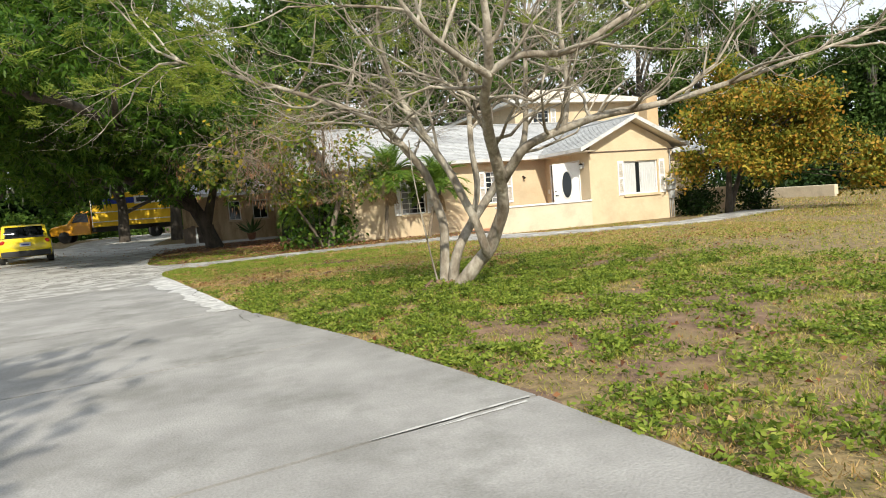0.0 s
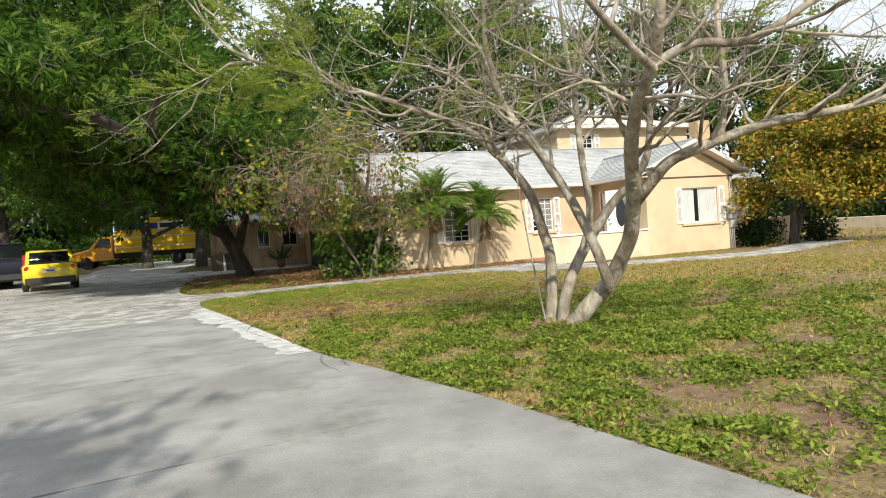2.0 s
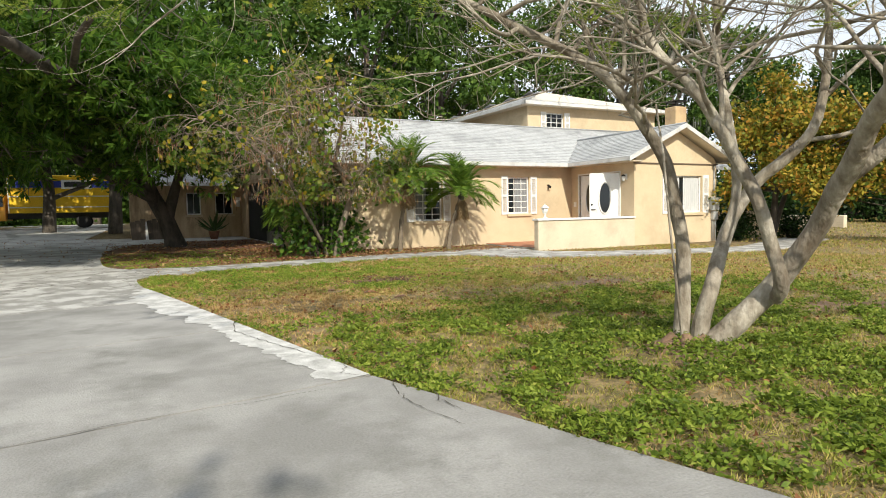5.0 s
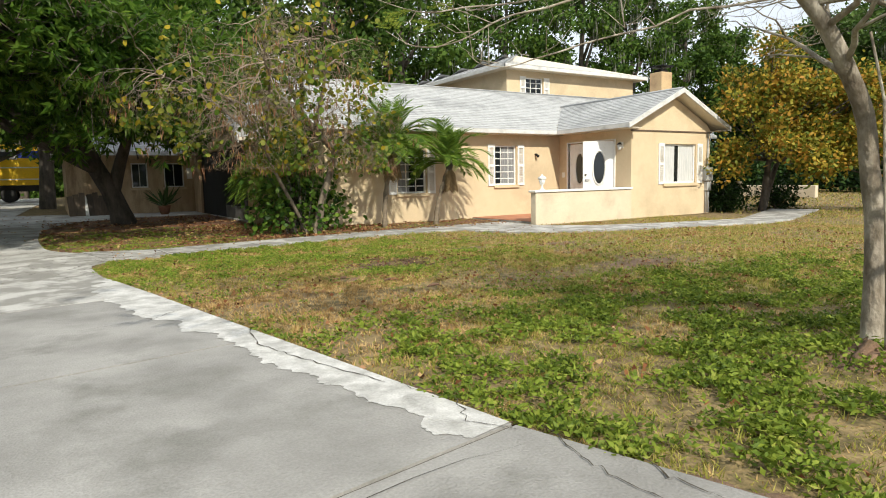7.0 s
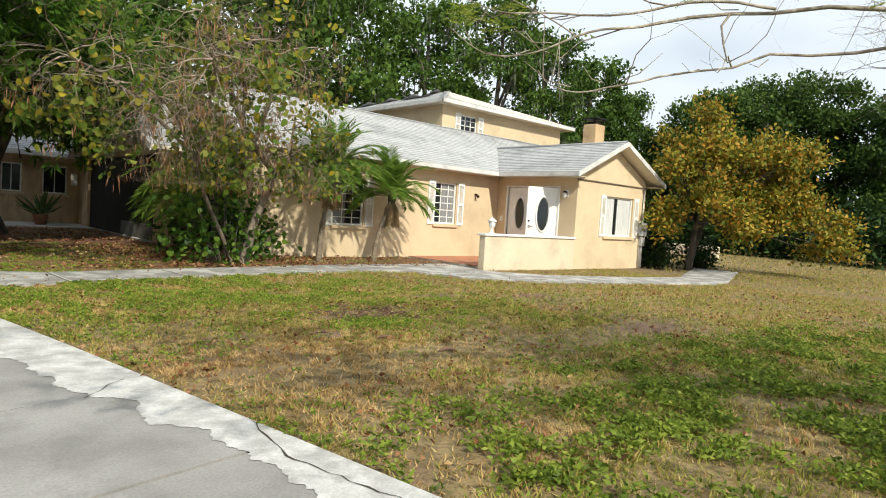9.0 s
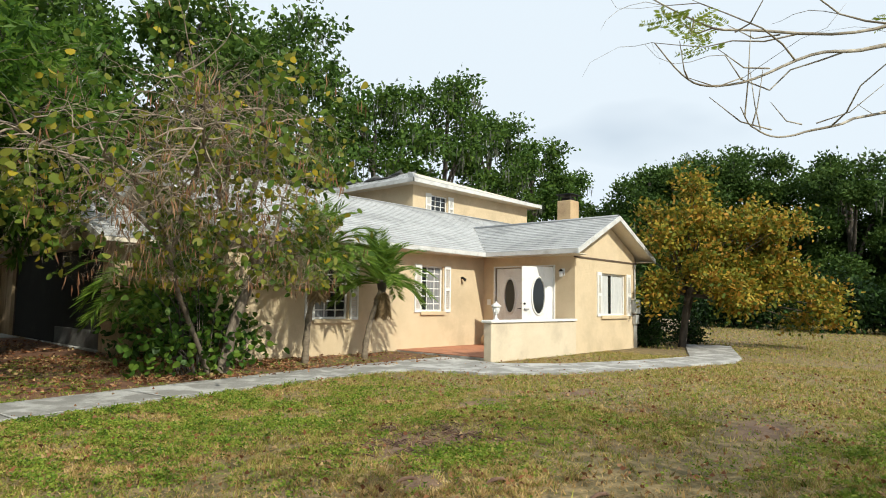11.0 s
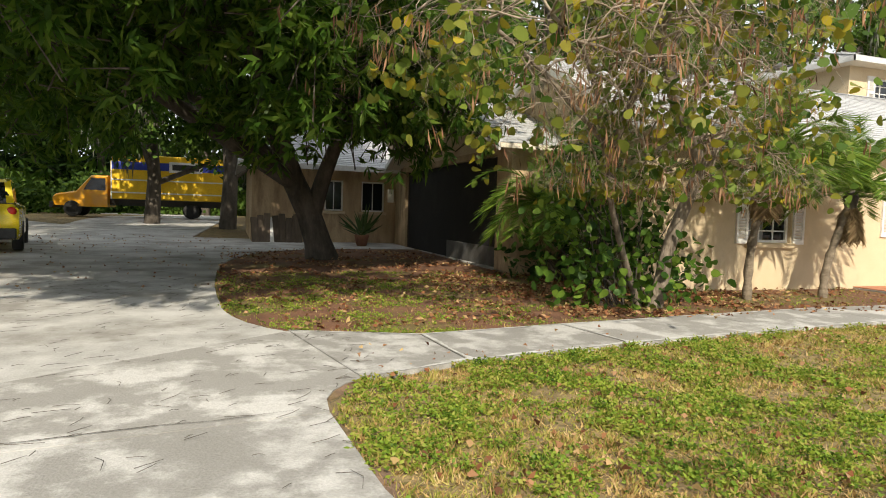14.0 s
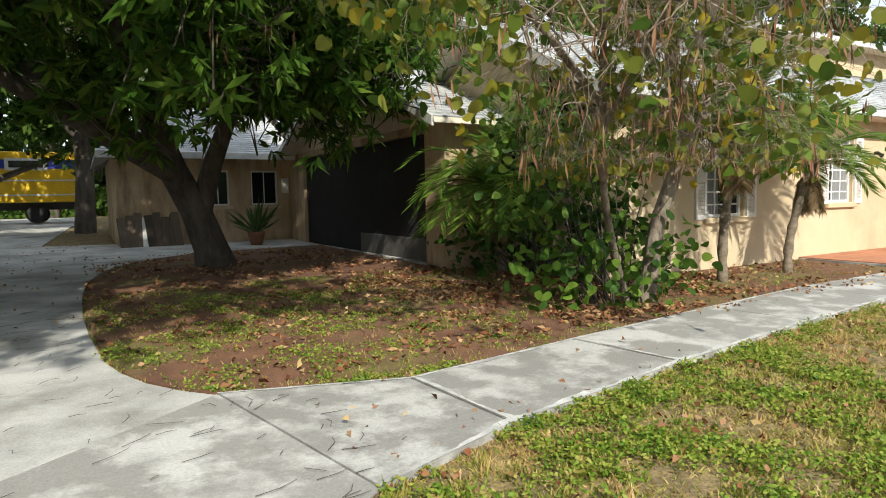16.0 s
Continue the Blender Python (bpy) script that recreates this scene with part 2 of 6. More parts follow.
def tube(points, radii, sides=7):
    """Vertices and faces of a tapered tube through the points."""
    pts = [Vector(p) for p in points]
    verts, faces = [], []
    side = None
    for i, p in enumerate(pts):
        d = (pts[min(i + 1, len(pts) - 1)] - pts[max(i - 1, 0)]).normalized()
        if side is None:
            side = d.orthogonal().normalized()
        side = (side - d * side.dot(d))
        side = side.normalized() if side.length > 1e-5 else d.orthogonal().normalized()
        up = d.cross(side)
        for k in range(sides):
            a = 2 * math.pi * k / sides
            verts.append(p + (side * math.cos(a) + up * math.sin(a)) * radii[i])
    for i in range(len(pts) - 1):
        for k in range(sides):
            a, b = i * sides + k, i * sides + (k + 1) % sides
            faces.append((a, b, b + sides, a + sides))
    faces.append(tuple(range((len(pts) - 1) * sides, len(pts) * sides)))
    return verts, faces


def tubes(name, list_of, material, parent=None, label=""):
    verts, faces = [], []
    for v, f in list_of:
        k = len(verts)
        verts += v
        faces += [tuple(i + k for i in g) for g in f]
    return raw(name, verts, faces, material, parent, label, smooth=True)


def leaves(name, at, along, length, width, material, parent=None, label="", rng=None, fold=0.25, rounded=False):
    """Loose leaves: a pointed four-cornered blade, or a rounded one, each, from its foot along its direction."""
    rng = rng or np.random.default_rng(5)
    at, along = np.asarray(at, float), np.asarray(along, float)
    n = len(at)
    along /= np.linalg.norm(along, axis=1, keepdims=True) + 1e-9
    other = rng.normal(size=(n, 3))
    side = np.cross(along, other)
    side /= np.linalg.norm(side, axis=1, keepdims=True) + 1e-9
    nor = np.cross(side, along)
    L = (np.asarray(length) * rng.uniform(0.7, 1.3, n))[:, None]
    W = (np.asarray(width) * rng.uniform(0.75, 1.25, n))[:, None]
    mid = at + along * L * 0.45 + nor * W * fold
    if rounded:
        tip = at + along * L - nor * W * fold * 0.6
        low, high = at + along * L * 0.12 + nor * W * fold * 0.5, at + along * L * 0.80
        v = np.stack([at, low + side * W * 0.38, mid + side * W * 0.5, high + side * W * 0.34, tip, high - side * W * 0.34, mid - side * W * 0.5, low - side * W * 0.38], axis=1)
        return quads(name, v, material, parent, label, 8)
    v = np.stack([at, mid + side * W * 0.5, at + along * L - nor * W * fold * 0.6, mid - side * W * 0.5], axis=1)
    return quads(name, v, material, parent, label)


def ease(a, b, x):
    t = min(1.0, max(0.0, (x - a) / (b - a)))
    return t * t * (3 - 2 * t)


def land(x, y):
    """The height of the ground."""
    z = 0.0125 * max(0.0, min(y, 56.0) - 16.5) * ease(15, 19, y)
    z += 0.06 * math.exp(-((x - 3.15) ** 2 + (y - 8.25) ** 2) / 0.4)
    return z


# ---- ground ----
DRIVE_R = [(4.2, -16), (2.75, -4), (2.25, 0.9), (1.85, 3.6), (1.30, 6.05), (0.47, 8.75), (0.03, 11.2), (-0.47, 13.9), (-0.85, 15.8), (-0.92, 16.85)]
DRIVE_L = [(0.9, -16), (-0.6, -4), (-1.1, 0.3), (-1.65, 3.0), (-2.25, 5.45), (-2.95, 8.15), (-3.6, 10.6), (-4.25, 13.2), (-4.75, 15.2), (-5.05, 16.2)]
TIP = [(-0.90, 17.1), (-0.83, 17.27), (-0.72, 17.41), (-0.60, 17.5)]
ISLAND = [(-0.95, 19.15), (-1.12, 19.35), (-1.30, 19.65), (-1.43, 20.0), (-1.52, 20.4), (-1.6, 21.4), (-1.65, 22.5), (-1.65, 24.0), (-1.58, 25.4), (-1.42, 26.4), (-1.2, 27.2), (-0.8, 28.0), (-0.3, 28.6), (0.3, 29.1), (1.0, 29.4)]


def inside(x, y, poly):
    hit = False
    for (x0, y0), (x1, y1) in zip(poly, poly[1:] + poly[:1]):
        if (y0 > y) != (y1 > y) and x < x0 + (y - y0) * (x1 - x0) / (y1 - y0):
            hit = not hit
    return hit


PATH_LOW = [(-0.92, 16.85), (-0.60, 17.5), (0.30, 17.80), (2.0, 18.11), (4.1, 18.40), (6.0, 18.62)]
PATH_UP = [(-5.05, 16.2), (-0.95, 19.15), (0.20, 18.80), (1.80, 19.05), (3.9, 19.34), (6.0, 19.60)]
COURT = [(-5.05, 16.2)] + ISLAND + [(3.3, 29.6), (3.3, 31.9), (-2.5, 33.5), (-2.0, 44), (-1.0, 58), (-13, 60), (-14, 46), (-12.4, 38), (-9.4, 31), (-7.4, 24.5), (-6.2, 20.2)]
WALK_R = [(6.0, 18.62), (6.6, 18.35), (7.24, 17.2), (8.4, 16.45), (10.5, 15.8), (13.3, 15.05), (14.6, 15.3), (14.0, 16.3), (11.8, 16.75), (9.8, 17.35), (8.75, 18.2), (8.75, 19.7), (6.0, 19.60)]


def coords(lo, hi, step, far):
    a = list(np.arange(lo, hi + 1e-6, step))
    d, out_hi, out_lo = step, hi, lo
    while out_hi < far:
        d *= 1.35
        out_hi += d
        out_lo -= d
        a.append(out_hi)
        a.insert(0, out_lo)
    return a


gx, gy = coords(-14, 26, 0.5, 700), coords(-8, 46, 0.5, 700)
ground = raw("ground", [(x, y, land(x, y) - 0.004) for y in gy for x in gx],
             [(j * len(gx) + i, j * len(gx) + i + 1, (j + 1) * len(gx) + i + 1, (j + 1) * len(gx) + i) for j in range(len(gy) - 1) for i in range(len(gx) - 1)], M["lawn"], smooth=True)
tagged(ground, "patchy lawn of thin dry grass over sandy soil", "ground", kind="structure")


def sheet(name, poly, lift, depth, material, parent=None, label=""):
    return prism(name, [(x, y, land(x, y) + lift) for x, y in poly], (0, 0, -depth), material, parent, label)


driveway = thing("driveway", 0, 5, 0, "weathered grey concrete driveway with cracked joints and limed edge", "driveway", kind="structure")
sheet("joint_filler", [(x + 0.02, y) for x, y in DRIVE_L[1:]] + [(x - 0.02, y) for x, y in DRIVE_R[:0:-1]], 0.016, 0.05, M["crack"], driveway, "dark dirt in the joints")
for i in range(len(DRIVE_R) - 2):
    a, b, c, d = DRIVE_L[i], DRIVE_R[i], DRIVE_R[i + 1], DRIVE_L[i + 1]
    g = 0.014

    def inset(p, q):
        v = Vector((q[0] - p[0], q[1] - p[1])).normalized() * g
        return (p[0] + v[0], p[1] + v[1])
    if i == len(DRIVE_R) - 3:
        outline = [inset(a, d), inset(b, c), c, inset(DRIVE_R[-1], c), inset(DRIVE_L[-1], d)]
    else:
        outline = [inset(a, d), inset(b, c), inset(c, b), inset(d, a)]
    s = sheet("slab", outline, 0.03, 0.12, M["drive" if i < 7 else "concrete"])
    hang(s, driveway)
# the strip where the drive turns into the walkway, and the walkway's own slabs
walkway = thing("walkway", 3, 18.5, 0.02, "narrow grey concrete garden walkway with mossy joints", "walkway", kind="structure")
sheet("slab", [DRIVE_L[-1], DRIVE_R[-1]] + TIP + [(-0.95, 19.14)], 0.03, 0.12, M["concrete"], driveway)
for i in range(1, len(PATH_LOW) - 1):
    a, b, c, d = PATH_LOW[i], PATH_LOW[i + 1], PATH_UP[i + 1], PATH_UP[i]
    sheet("slab", [(a[0] + 0.01, a[1]), (b[0] - 0.01, b[1]), (c[0] - 0.01, c[1]), (d[0] + 0.01, d[1])], 0.035, 0.12, M["concrete"], walkway)
sheet("slab", WALK_R, 0.035, 0.12, M["concrete"], walkway)
sheet("slab", [(14.62, 15.3), (19.2, 17.0), (18.6, 18.2), (14.02, 16.32)], 0.03, 0.12, M["concrete"], walkway)
court = sheet("court", COURT, 0.022, 0.1, M["court"])
tagged(court, "old grey concrete parking court strewn with leaves", "parking court", kind="structure")

# limed edge of the drive, ragged on its inner side
rng = np.random.default_rng(11)


def along_poly(poly, t):
    seg = [math.dist(p, q) for p, q in zip(poly, poly[1:])]
    d = t * sum(seg)
    for (p, q), s in zip(zip(poly, poly[1:]), seg):
        if d <= s:
            f = d / s
            return (p[0] + (q[0] - p[0]) * f, p[1] + (q[1] - p[1]) * f)
        d -= s
    return poly[-1]


edge_line = [(0.47, 8.78)] + DRIVE_R[6:8] + [(-0.80, 15.55)]
outer, inner = [], []
for k in range(901):
    x, y = along_poly(edge_line, k / 900)
    w = 0.30 + 0.12 * noise.noise((x * 1.6, y * 1.6, 3.0)) + 0.12 * noise.noise((x * 4.5, y * 4.5, 2.0)) + 0.16 * ease(11, 14, y) + 0.05 * noise.noise((x * 11, y * 11, 1.0)) + 0.022 * noise.noise((x * 27, y * 27, 1.0)) + 0.008 * noise.noise((x * 70, y * 70, 1.0))
    w = max(0.02, w * (1 - ease(14.2, 15.5, y) * (0.75 + 0.8 * noise.noise((x * 5, y * 5, 9.0))))) * (1 if k not in (0, 900) else 0.1)
    outer.append((x - 0.004, y, land(x, y) + 0.034))
    inner.append((x - w, y - 0.25 * w, land(x, y) + 0.034))
n = len(outer)
raw("limed_edge", outer + inner, [(i, i + 1, n + i + 1, n + i) for i in range(n - 1)], M["lime"], driveway, "whitish limed concrete edge")


def rim(name, line, width, way, lift, parent):
    """A thin pale ragged band along one edge of the paving."""
    a, b = [], []
    for k in range(161):
        x, y = along_poly(line, k / 160)
        w = max(0.004, width * (1 + 1.3 * noise.noise((x * 3, y * 3, 6.0)) + 0.6 * noise.noise((x * 14, y * 14, 3.0))))
        a.append((x, y, land(x, y) + lift))
        b.append((x + way[0] * w, y + way[1] * w, land(x, y) + lift))
    raw(name, a + b, [(i, i + 1, 162 + i, 161 + i) for i in range(160)], M["lime"], parent, "whitish limed rim")


rim("limed_rim", [(x, y + 0.004) for x, y in PATH_LOW[1:]], 0.035, (-0.15, 1), 0.0395, walkway)
rim("limed_rim", [(x, y - 0.004) for x, y in PATH_UP[1:]], 0.03, (0.15, -1), 0.0395, walkway)
for k in (2, 3):
    rim("limed_rim", [(PATH_LOW[k][0] + 0.012, PATH_LOW[k][1]), (PATH_UP[k][0] + 0.012, PATH_UP[k][1])], 0.03, (1, 0.1), 0.0395, walkway)


def crack(points, width):
    pts = []
    for (p, q) in zip(points, points[1:]):
        for k in range(6):
            f = k / 6
            pts.append((p[0] + (q[0] - p[0]) * f + rng.normal(0, 0.011), p[1] + (q[1] - p[1]) * f + rng.normal(0, 0.011)))
    pts.append(points[-1])
    a, b = [], []
    for i, (x, y) in enumerate(pts):
        w = 0.6 * width * rng.uniform(0.3, 1.3) * min(1, i / 3, (len(pts) - 1 - i) / 3 + 0.1)
        a.append((x - w, y + w * 0.4, land(x, y) + 0.0385))
        b.append((x + w, y - w * 0.4, land(x, y) + 0.0385))
    m = len(a)
    raw("crack", a + b, [(i, i + 1, m + i + 1, m + i) for i in range(m - 1)], M["crack"], driveway, "dark dirt-filled crack")


crack([(-0.05, 11.6), (-0.14, 11.0), (-0.02, 10.6), (0.1, 10.1), (0.28, 9.6)], 0.010)
crack([(0.28, 9.6), (0.42, 9.2), (0.30, 8.9), (0.5, 8.6)], 0.008)
crack([(0.58, 8.70), (0.54, 8.51), (0.46, 8.25), (0.45, 8.05), (0.47, 7.85), (0.55, 7.5)], 0.006)
crack([(0.70, 8.22), (0.63, 7.98), (0.66, 7.7)], 0.006)
crack([(-4.4, 16.47), (-2.67, 16.69), (-0.94, 16.91)], 0.011)
crack([(-0.3, 12.8), (-0.7, 12.4), (-1.4, 12.3)], 0.006)
crack([(-3.4, 8.6), (-2.2, 8.3), (-0.9, 8.5), (0.5, 8.55)], 0.007)

for x0, x1, dy in ((0.80, 1.80, 0.012), (1.15, 1.75, -0.05)):
    pts = [(x0 + (x1 - x0) * k / 14, 3.41 + 0.18 * (x0 + (x1 - x0) * k / 14 - 0.8) + dy) for k in range(15)]
    up = [(x, y + 0.026 * (0.3 + abs(noise.noise((x * 11, y * 9, 0)))) * min(1, i / 4), 0.0345) for i, (x, y) in enumerate(pts)]
    lo = [(x, y - 0.018 * (0.3 + abs(noise.noise((x * 11, y * 9, 4)))) * min(1, i / 4), 0.0345) for i, (x, y) in enumerate(pts)]
    raw("joint_patch", up + lo, [(i, i + 1, 16 + i, 15 + i) for i in range(14)], M["lime"], driveway, "whitish patch along a joint")

# soil showing along the drive's edge and in the lawn
M["soil"] = surf("bare_soil", (0.12, 0.072, 0.045), (0.24, 0.15, 0.095), 5, 0.95, 0.7, 45, c3=(0.20, 0.15, 0.065), stain=1.6)
DIRT = [(3.8, 4.6, 1.6, 0.85), (5.2, 5.4, 1.2, 0.5), (4.4, 6.3, 0.8, 0.4), (2.9, 3.7, 0.8, 0.35), (2.6, 5.6, 0.7, 0.5), (2.75, 14.5, 0.85, 0.5), (4.8, 15.5, 0.8, 0.3), (6.6, 15.1, 0.6, 0.25), (1.7, 13.6, 0.3, 0.18), (5.6, 12.4, 0.9, 0.4), (6.5, 9.0, 1.0, 0.5), (3.1, 8.1, 0.7, 0.55)]
soil = thing("bare_soil", 3, 9, 0, "bare brown soil patches between the grass", "soil", kind="stuff")
for sx, sy, ra_, rb in DIRT:
    ringpts = []
    for k in range(36):
        a = 2 * math.pi * k / 36
        f = 0.85 + 0.45 * noise.noise((sx + 1.3 * math.cos(a), sy + 1.3 * math.sin(a), 5.0)) + 0.3 * noise.noise((sx + 5 * math.cos(a), sy + 5 * math.sin(a), 7.0))
        ringpts.append((sx + ra_ * f * math.cos(a), sy + rb * f * math.sin(a)))
    vs = [(sx, sy, land(sx, sy) + 0.012)] + [(sx + (x - sx) * 0.5, sy + (y - sy) * 0.5, land((x + sx) / 2, (y + sy) / 2) + 0.008) for x, y in ringpts] + [(x, y, land(x, y) - 0.008) for x, y in ringpts]
    raw("soil_patch", vs, [(0, 1 + k, 1 + (k + 1) % 36) for k in range(36)] + [(1 + k, 37 + k, 37 + (k + 1) % 36, 1 + (k + 1) % 36) for k in range(36)], M["soil"], soil, smooth=True)
so, si = [], []
for k in range(301):
    x, y = along_poly(DRIVE_R[2:] + TIP, k / 300)
    w = max(0.01, 0.07 + 0.14 * noise.noise((x * 3, y * 3, 8.0)) + 0.05 * noise.noise((x * 11, y * 11, 2.0)))
    so.append((x + 0.002, y, land(x, y) + 0.024))
    si.append((x + w, y + 0.3 * w, land(x, y) - 0.002))
raw("soil_edge", so + si, [(i, i + 1, 302 + i, 301 + i) for i in range(300)], M["soil"], soil)

# ---- house ----
house = thing("house", 10, 22, 0.05, "peach stucco house with grey shingle roof and white shutters", "house")
Z0 = 0.03


def wall(axis, at, thick, lo, hi, z0, z1, holes=(), material=None, label=""):
    """An upright wall along x or y; at is its outer face, thick goes inward (signed); holes are (lo, hi, z0, z1)."""
    bm = bmesh.new()
    cuts = sorted({lo, hi, *[h[0] for h in holes], *[h[1] for h in holes]})
    for a, b in zip(cuts, cuts[1:]):
        spans = sorted((h[2], h[3]) for h in holes if h[0] <= a + 1e-6 and h[1] >= b - 1e-6)
        z = z0
        for s0, s1 in spans + [(z1, z1)]:
            if s0 > z + 1e-6:
                if axis == "x":
                    box(bm, a, min(at, at + thick), z, b, max(at, at + thick), s0)
                else:
                    box(bm, min(at, at + thick), a, z, max(at, at + thick), b, s0)
            z = s1
    bmesh.ops.remove_doubles(bm, verts=bm.verts, dist=1e-5)
    return part("wall", bm, material or M["stucco"], house, label)


W0 = (6.55, 7.45, 0.86, 2.02)     # window half hidden by the palms
W1 = (9.80, 10.60, 1.02, 2.18)    # window beside the porch
WG = (13.68, 15.10, 0.97, 2.10)   # window of the front gable
wall("x", 21.40, 0.2, 4.5, 12.5, Z0, 2.52, [W0, W1])
wall("x", 18.50, 0.2, 12.30, 15.75, Z0, 2.50, [WG])
DOOR = (19.12, 20.98, 0.13, 2.22)
wall("y", 12.30, 0.2, 18.70, 21.40, Z0, 2.50, [DOOR])
wall("y", 15.75, -0.2, 18.70, 21.6, Z0, 2.50)
wall("x", 21.40, 0.2, 15.75, 19.2, Z0, 2.50)
wall("y", 19.2, -0.2, 21.6, 27.6, Z0, 2.50)
wall("x", 27.6, -0.2, 4.5, 19.2, Z0, 2.50)
wall("y", 4.50, 0.2, 21.60, 27.4, Z0, 2.52)
EAVE, RIDGE_Z, SL = 2.60, 4.20, 0.464
prism("wall", [(4.5, 21.4, 2.5), (4.5, 27.4, 2.5), (4.5, 24.4, 3.98)], (0.2, 0, 0), M["stucco"], house, "gable wall")
prism("wall", [(12.30, 18.5, 2.5), (15.75, 18.5, 2.5), (15.6, 18.5, 2.68), (13.97, 18.5, 3.47), (12.4, 18.5, 2.68)], (0, 0.2, 0), M["stucco"], house, "gable wall")
boxpart("trim", (12.28, 18.47, 2.435), (15.78, 18.52, 2.475), M["brown"], house, "dark line of trim under the gable")


def course(name, a, b, up, thick, material, parent):
    """One course of shingles: from a to b along its lower edge, up is the way up the slope."""
    a, b, up = Vector(a), Vector(b), Vector(up)
    nrm = (b - a).cross(up).normalized()
    if nrm.z < 0:
        nrm = -nrm
    lip = nrm * thick
    step = 0.33
    count = max(1, round((b - a).length / step))
    v, f = [], []
    for i in range(count):
        p, q = a + (b - a) * (i / count), a + (b - a) * ((i + 1) / count)
        gap = (q - p).normalized() * 0.003
        drop = up * rng.uniform(-0.06, 0.02)
        k = len(v)
        v += [p + gap + drop, q - gap + drop, q - gap + up * 1.12, p + gap + up * 1.12, p + gap + drop + lip, q - gap + drop + lip, q - gap + up * 1.12 + lip * 0.2, p + gap + up * 1.12 + lip * 0.2]
        f += [(k + 4, k + 5, k + 6, k + 7), (k, k + 1, k + 5, k + 4), (k, k + 4, k + 7, k + 3), (k + 1, k + 2, k + 6, k + 5)]
    return raw("shingle_course", v, f, material, parent)


def slope(quad_low, quad_high, count, clip):
    """A roof plane: a deck under courses of shingles. clip(f) gives the two ends (0 to 1) of the course at height f."""
    l0, l1, h0, h1 = (Vector(p) for p in (*quad_low, *quad_high))
    outline = []
    for f in (0, 1):
        lo, hi = clip(f)
        p, q = l0.lerp(h0, f), l1.lerp(h1, f)
        ends = [p.lerp(q, lo), p.lerp(q, hi)]
        outline += ends if f == 0 else ends[::-1]
    deck = prism("roof", outline, (0, 0, -0.08), M["soffit"], house, "weathered grey shingle roof slope")
    for i in range(count):
        f = i / count
        lo, hi = clip(f + 0.5 / count)
        p, q = l0.lerp(h0, f), l1.lerp(h1, f)
        course("shingle_course", p.lerp(q, lo) + Vector((0, 0, 0.006)), p.lerp(q, hi) + Vector((0, 0, 0.006)), (h0 - l0) / count, 0.016, M["shingle"], deck)
    return deck


# main front slope, west of the front wing and east of it; back slope
slope(((4.1, 20.95, EAVE), (11.8, 20.95, EAVE)), ((4.1, 24.4, RIDGE_Z), (11.8, 24.4, RIDGE_Z)), 24, lambda f: (0, 1))
slope(((11.8, 20.95, EAVE), (16.1, 20.95, EAVE)), ((11.8, 24.4, RIDGE_Z), (16.1, 24.4, RIDGE_Z)), 24, lambda f: (0.0, max(0.001, min(1, f * 3.45 / 4.3 if f * 3.45 < 2.15 else 1))))
slope(((16.1, 20.95, EAVE), (19.6, 20.95, EAVE)), ((16.1, 24.4, RIDGE_Z), (19.6, 24.4, RIDGE_Z)), 24, lambda f: (0, 1))
slope(((19.6, 27.85, EAVE), (4.1, 27.85, EAVE)), ((19.6, 24.4, RIDGE_Z), (4.1, 24.4, RIDGE_Z)), 6, lambda f: (0, 1))
# front wing: two slopes that run back into the main roof
CX, AP = 13.95, 3.60


def wing_slope(x_low, x_high):
    count = 16
    y_end = lambda f: 20.95 + 2.15 * f + 0.02
    a, b, c, d = (x_low, 18.12, EAVE), (x_low, y_end(0), EAVE), (x_high, y_end(1), AP), (x_high, 18.12, AP)
    deck = prism("roof", [a, b, c, d], (0, 0, -0.08), M["soffit"], house, "weathered grey shingle roof slope")
    for i in range(count):
        f = i / count
        x = x_low + (x_high - x_low) * f
        z = EAVE + (AP - EAVE) * f + 0.008
        course("shingle_course", (x, 18.12, z), (x, y_end(f + 0.5 / count), z), ((x_high - x_low) / count, 0, (AP - EAVE) / count), 0.016, M["shingle"], deck)


wing_slope(11.8, CX)
wing_slope(16.1, CX)
# ridge caps
for p, q in (((4.1, 24.4, RIDGE_Z + 0.02), (19.6, 24.4, RIDGE_Z + 0.02)), ((CX, 18.12, AP + 0.02), (CX, 23.1, AP + 0.02))):
    tubes("ridge_cap", [tube([p, q], [0.05, 0.05], 6)], M["shingle"], house)


def board(p, q, h, t, material=None, name="fascia"):
    """A fascia board from p to q (its top edge), h high and t thick across."""
    p, q = Vector(p), Vector(q)
    d = (q - p).normalized()
    s = Vector((-d.y, d.x, 0)).normalized() * t
    return prism(name, [p, q, q - Vector((0, 0, h)), p - Vector((0, 0, h))], s, material or M["fascia"], house)


board((4.08, 20.93, EAVE + 0.01), (11.82, 20.93, EAVE + 0.01), 0.11, 0.03)
board((11.78, 20.95, EAVE + 0.01), (11.78, 18.09, EAVE + 0.01), 0.11, 0.03)
board((16.12, 18.09, EAVE + 0.01), (16.12, 20.95, EAVE + 0.01), 0.11, 0.03)
board((16.1, 20.93, EAVE + 0.01), (19.6, 20.93, EAVE + 0.01), 0.11, 0.03)
for xx in (11.74, 16.16):
    board((xx, 18.11, EAVE + 0.005), (CX, 18.11, AP + 0.035), 0.13, 0.035 if xx > CX else -0.035)
board((4.08, 20.90, EAVE), (4.08, 24.4, RIDGE_Z + 0.04), 0.17, -0.035)
board((4.08, 27.9, EAVE), (4.08, 24.4, RIDGE_Z + 0.04), 0.17, 0.035)
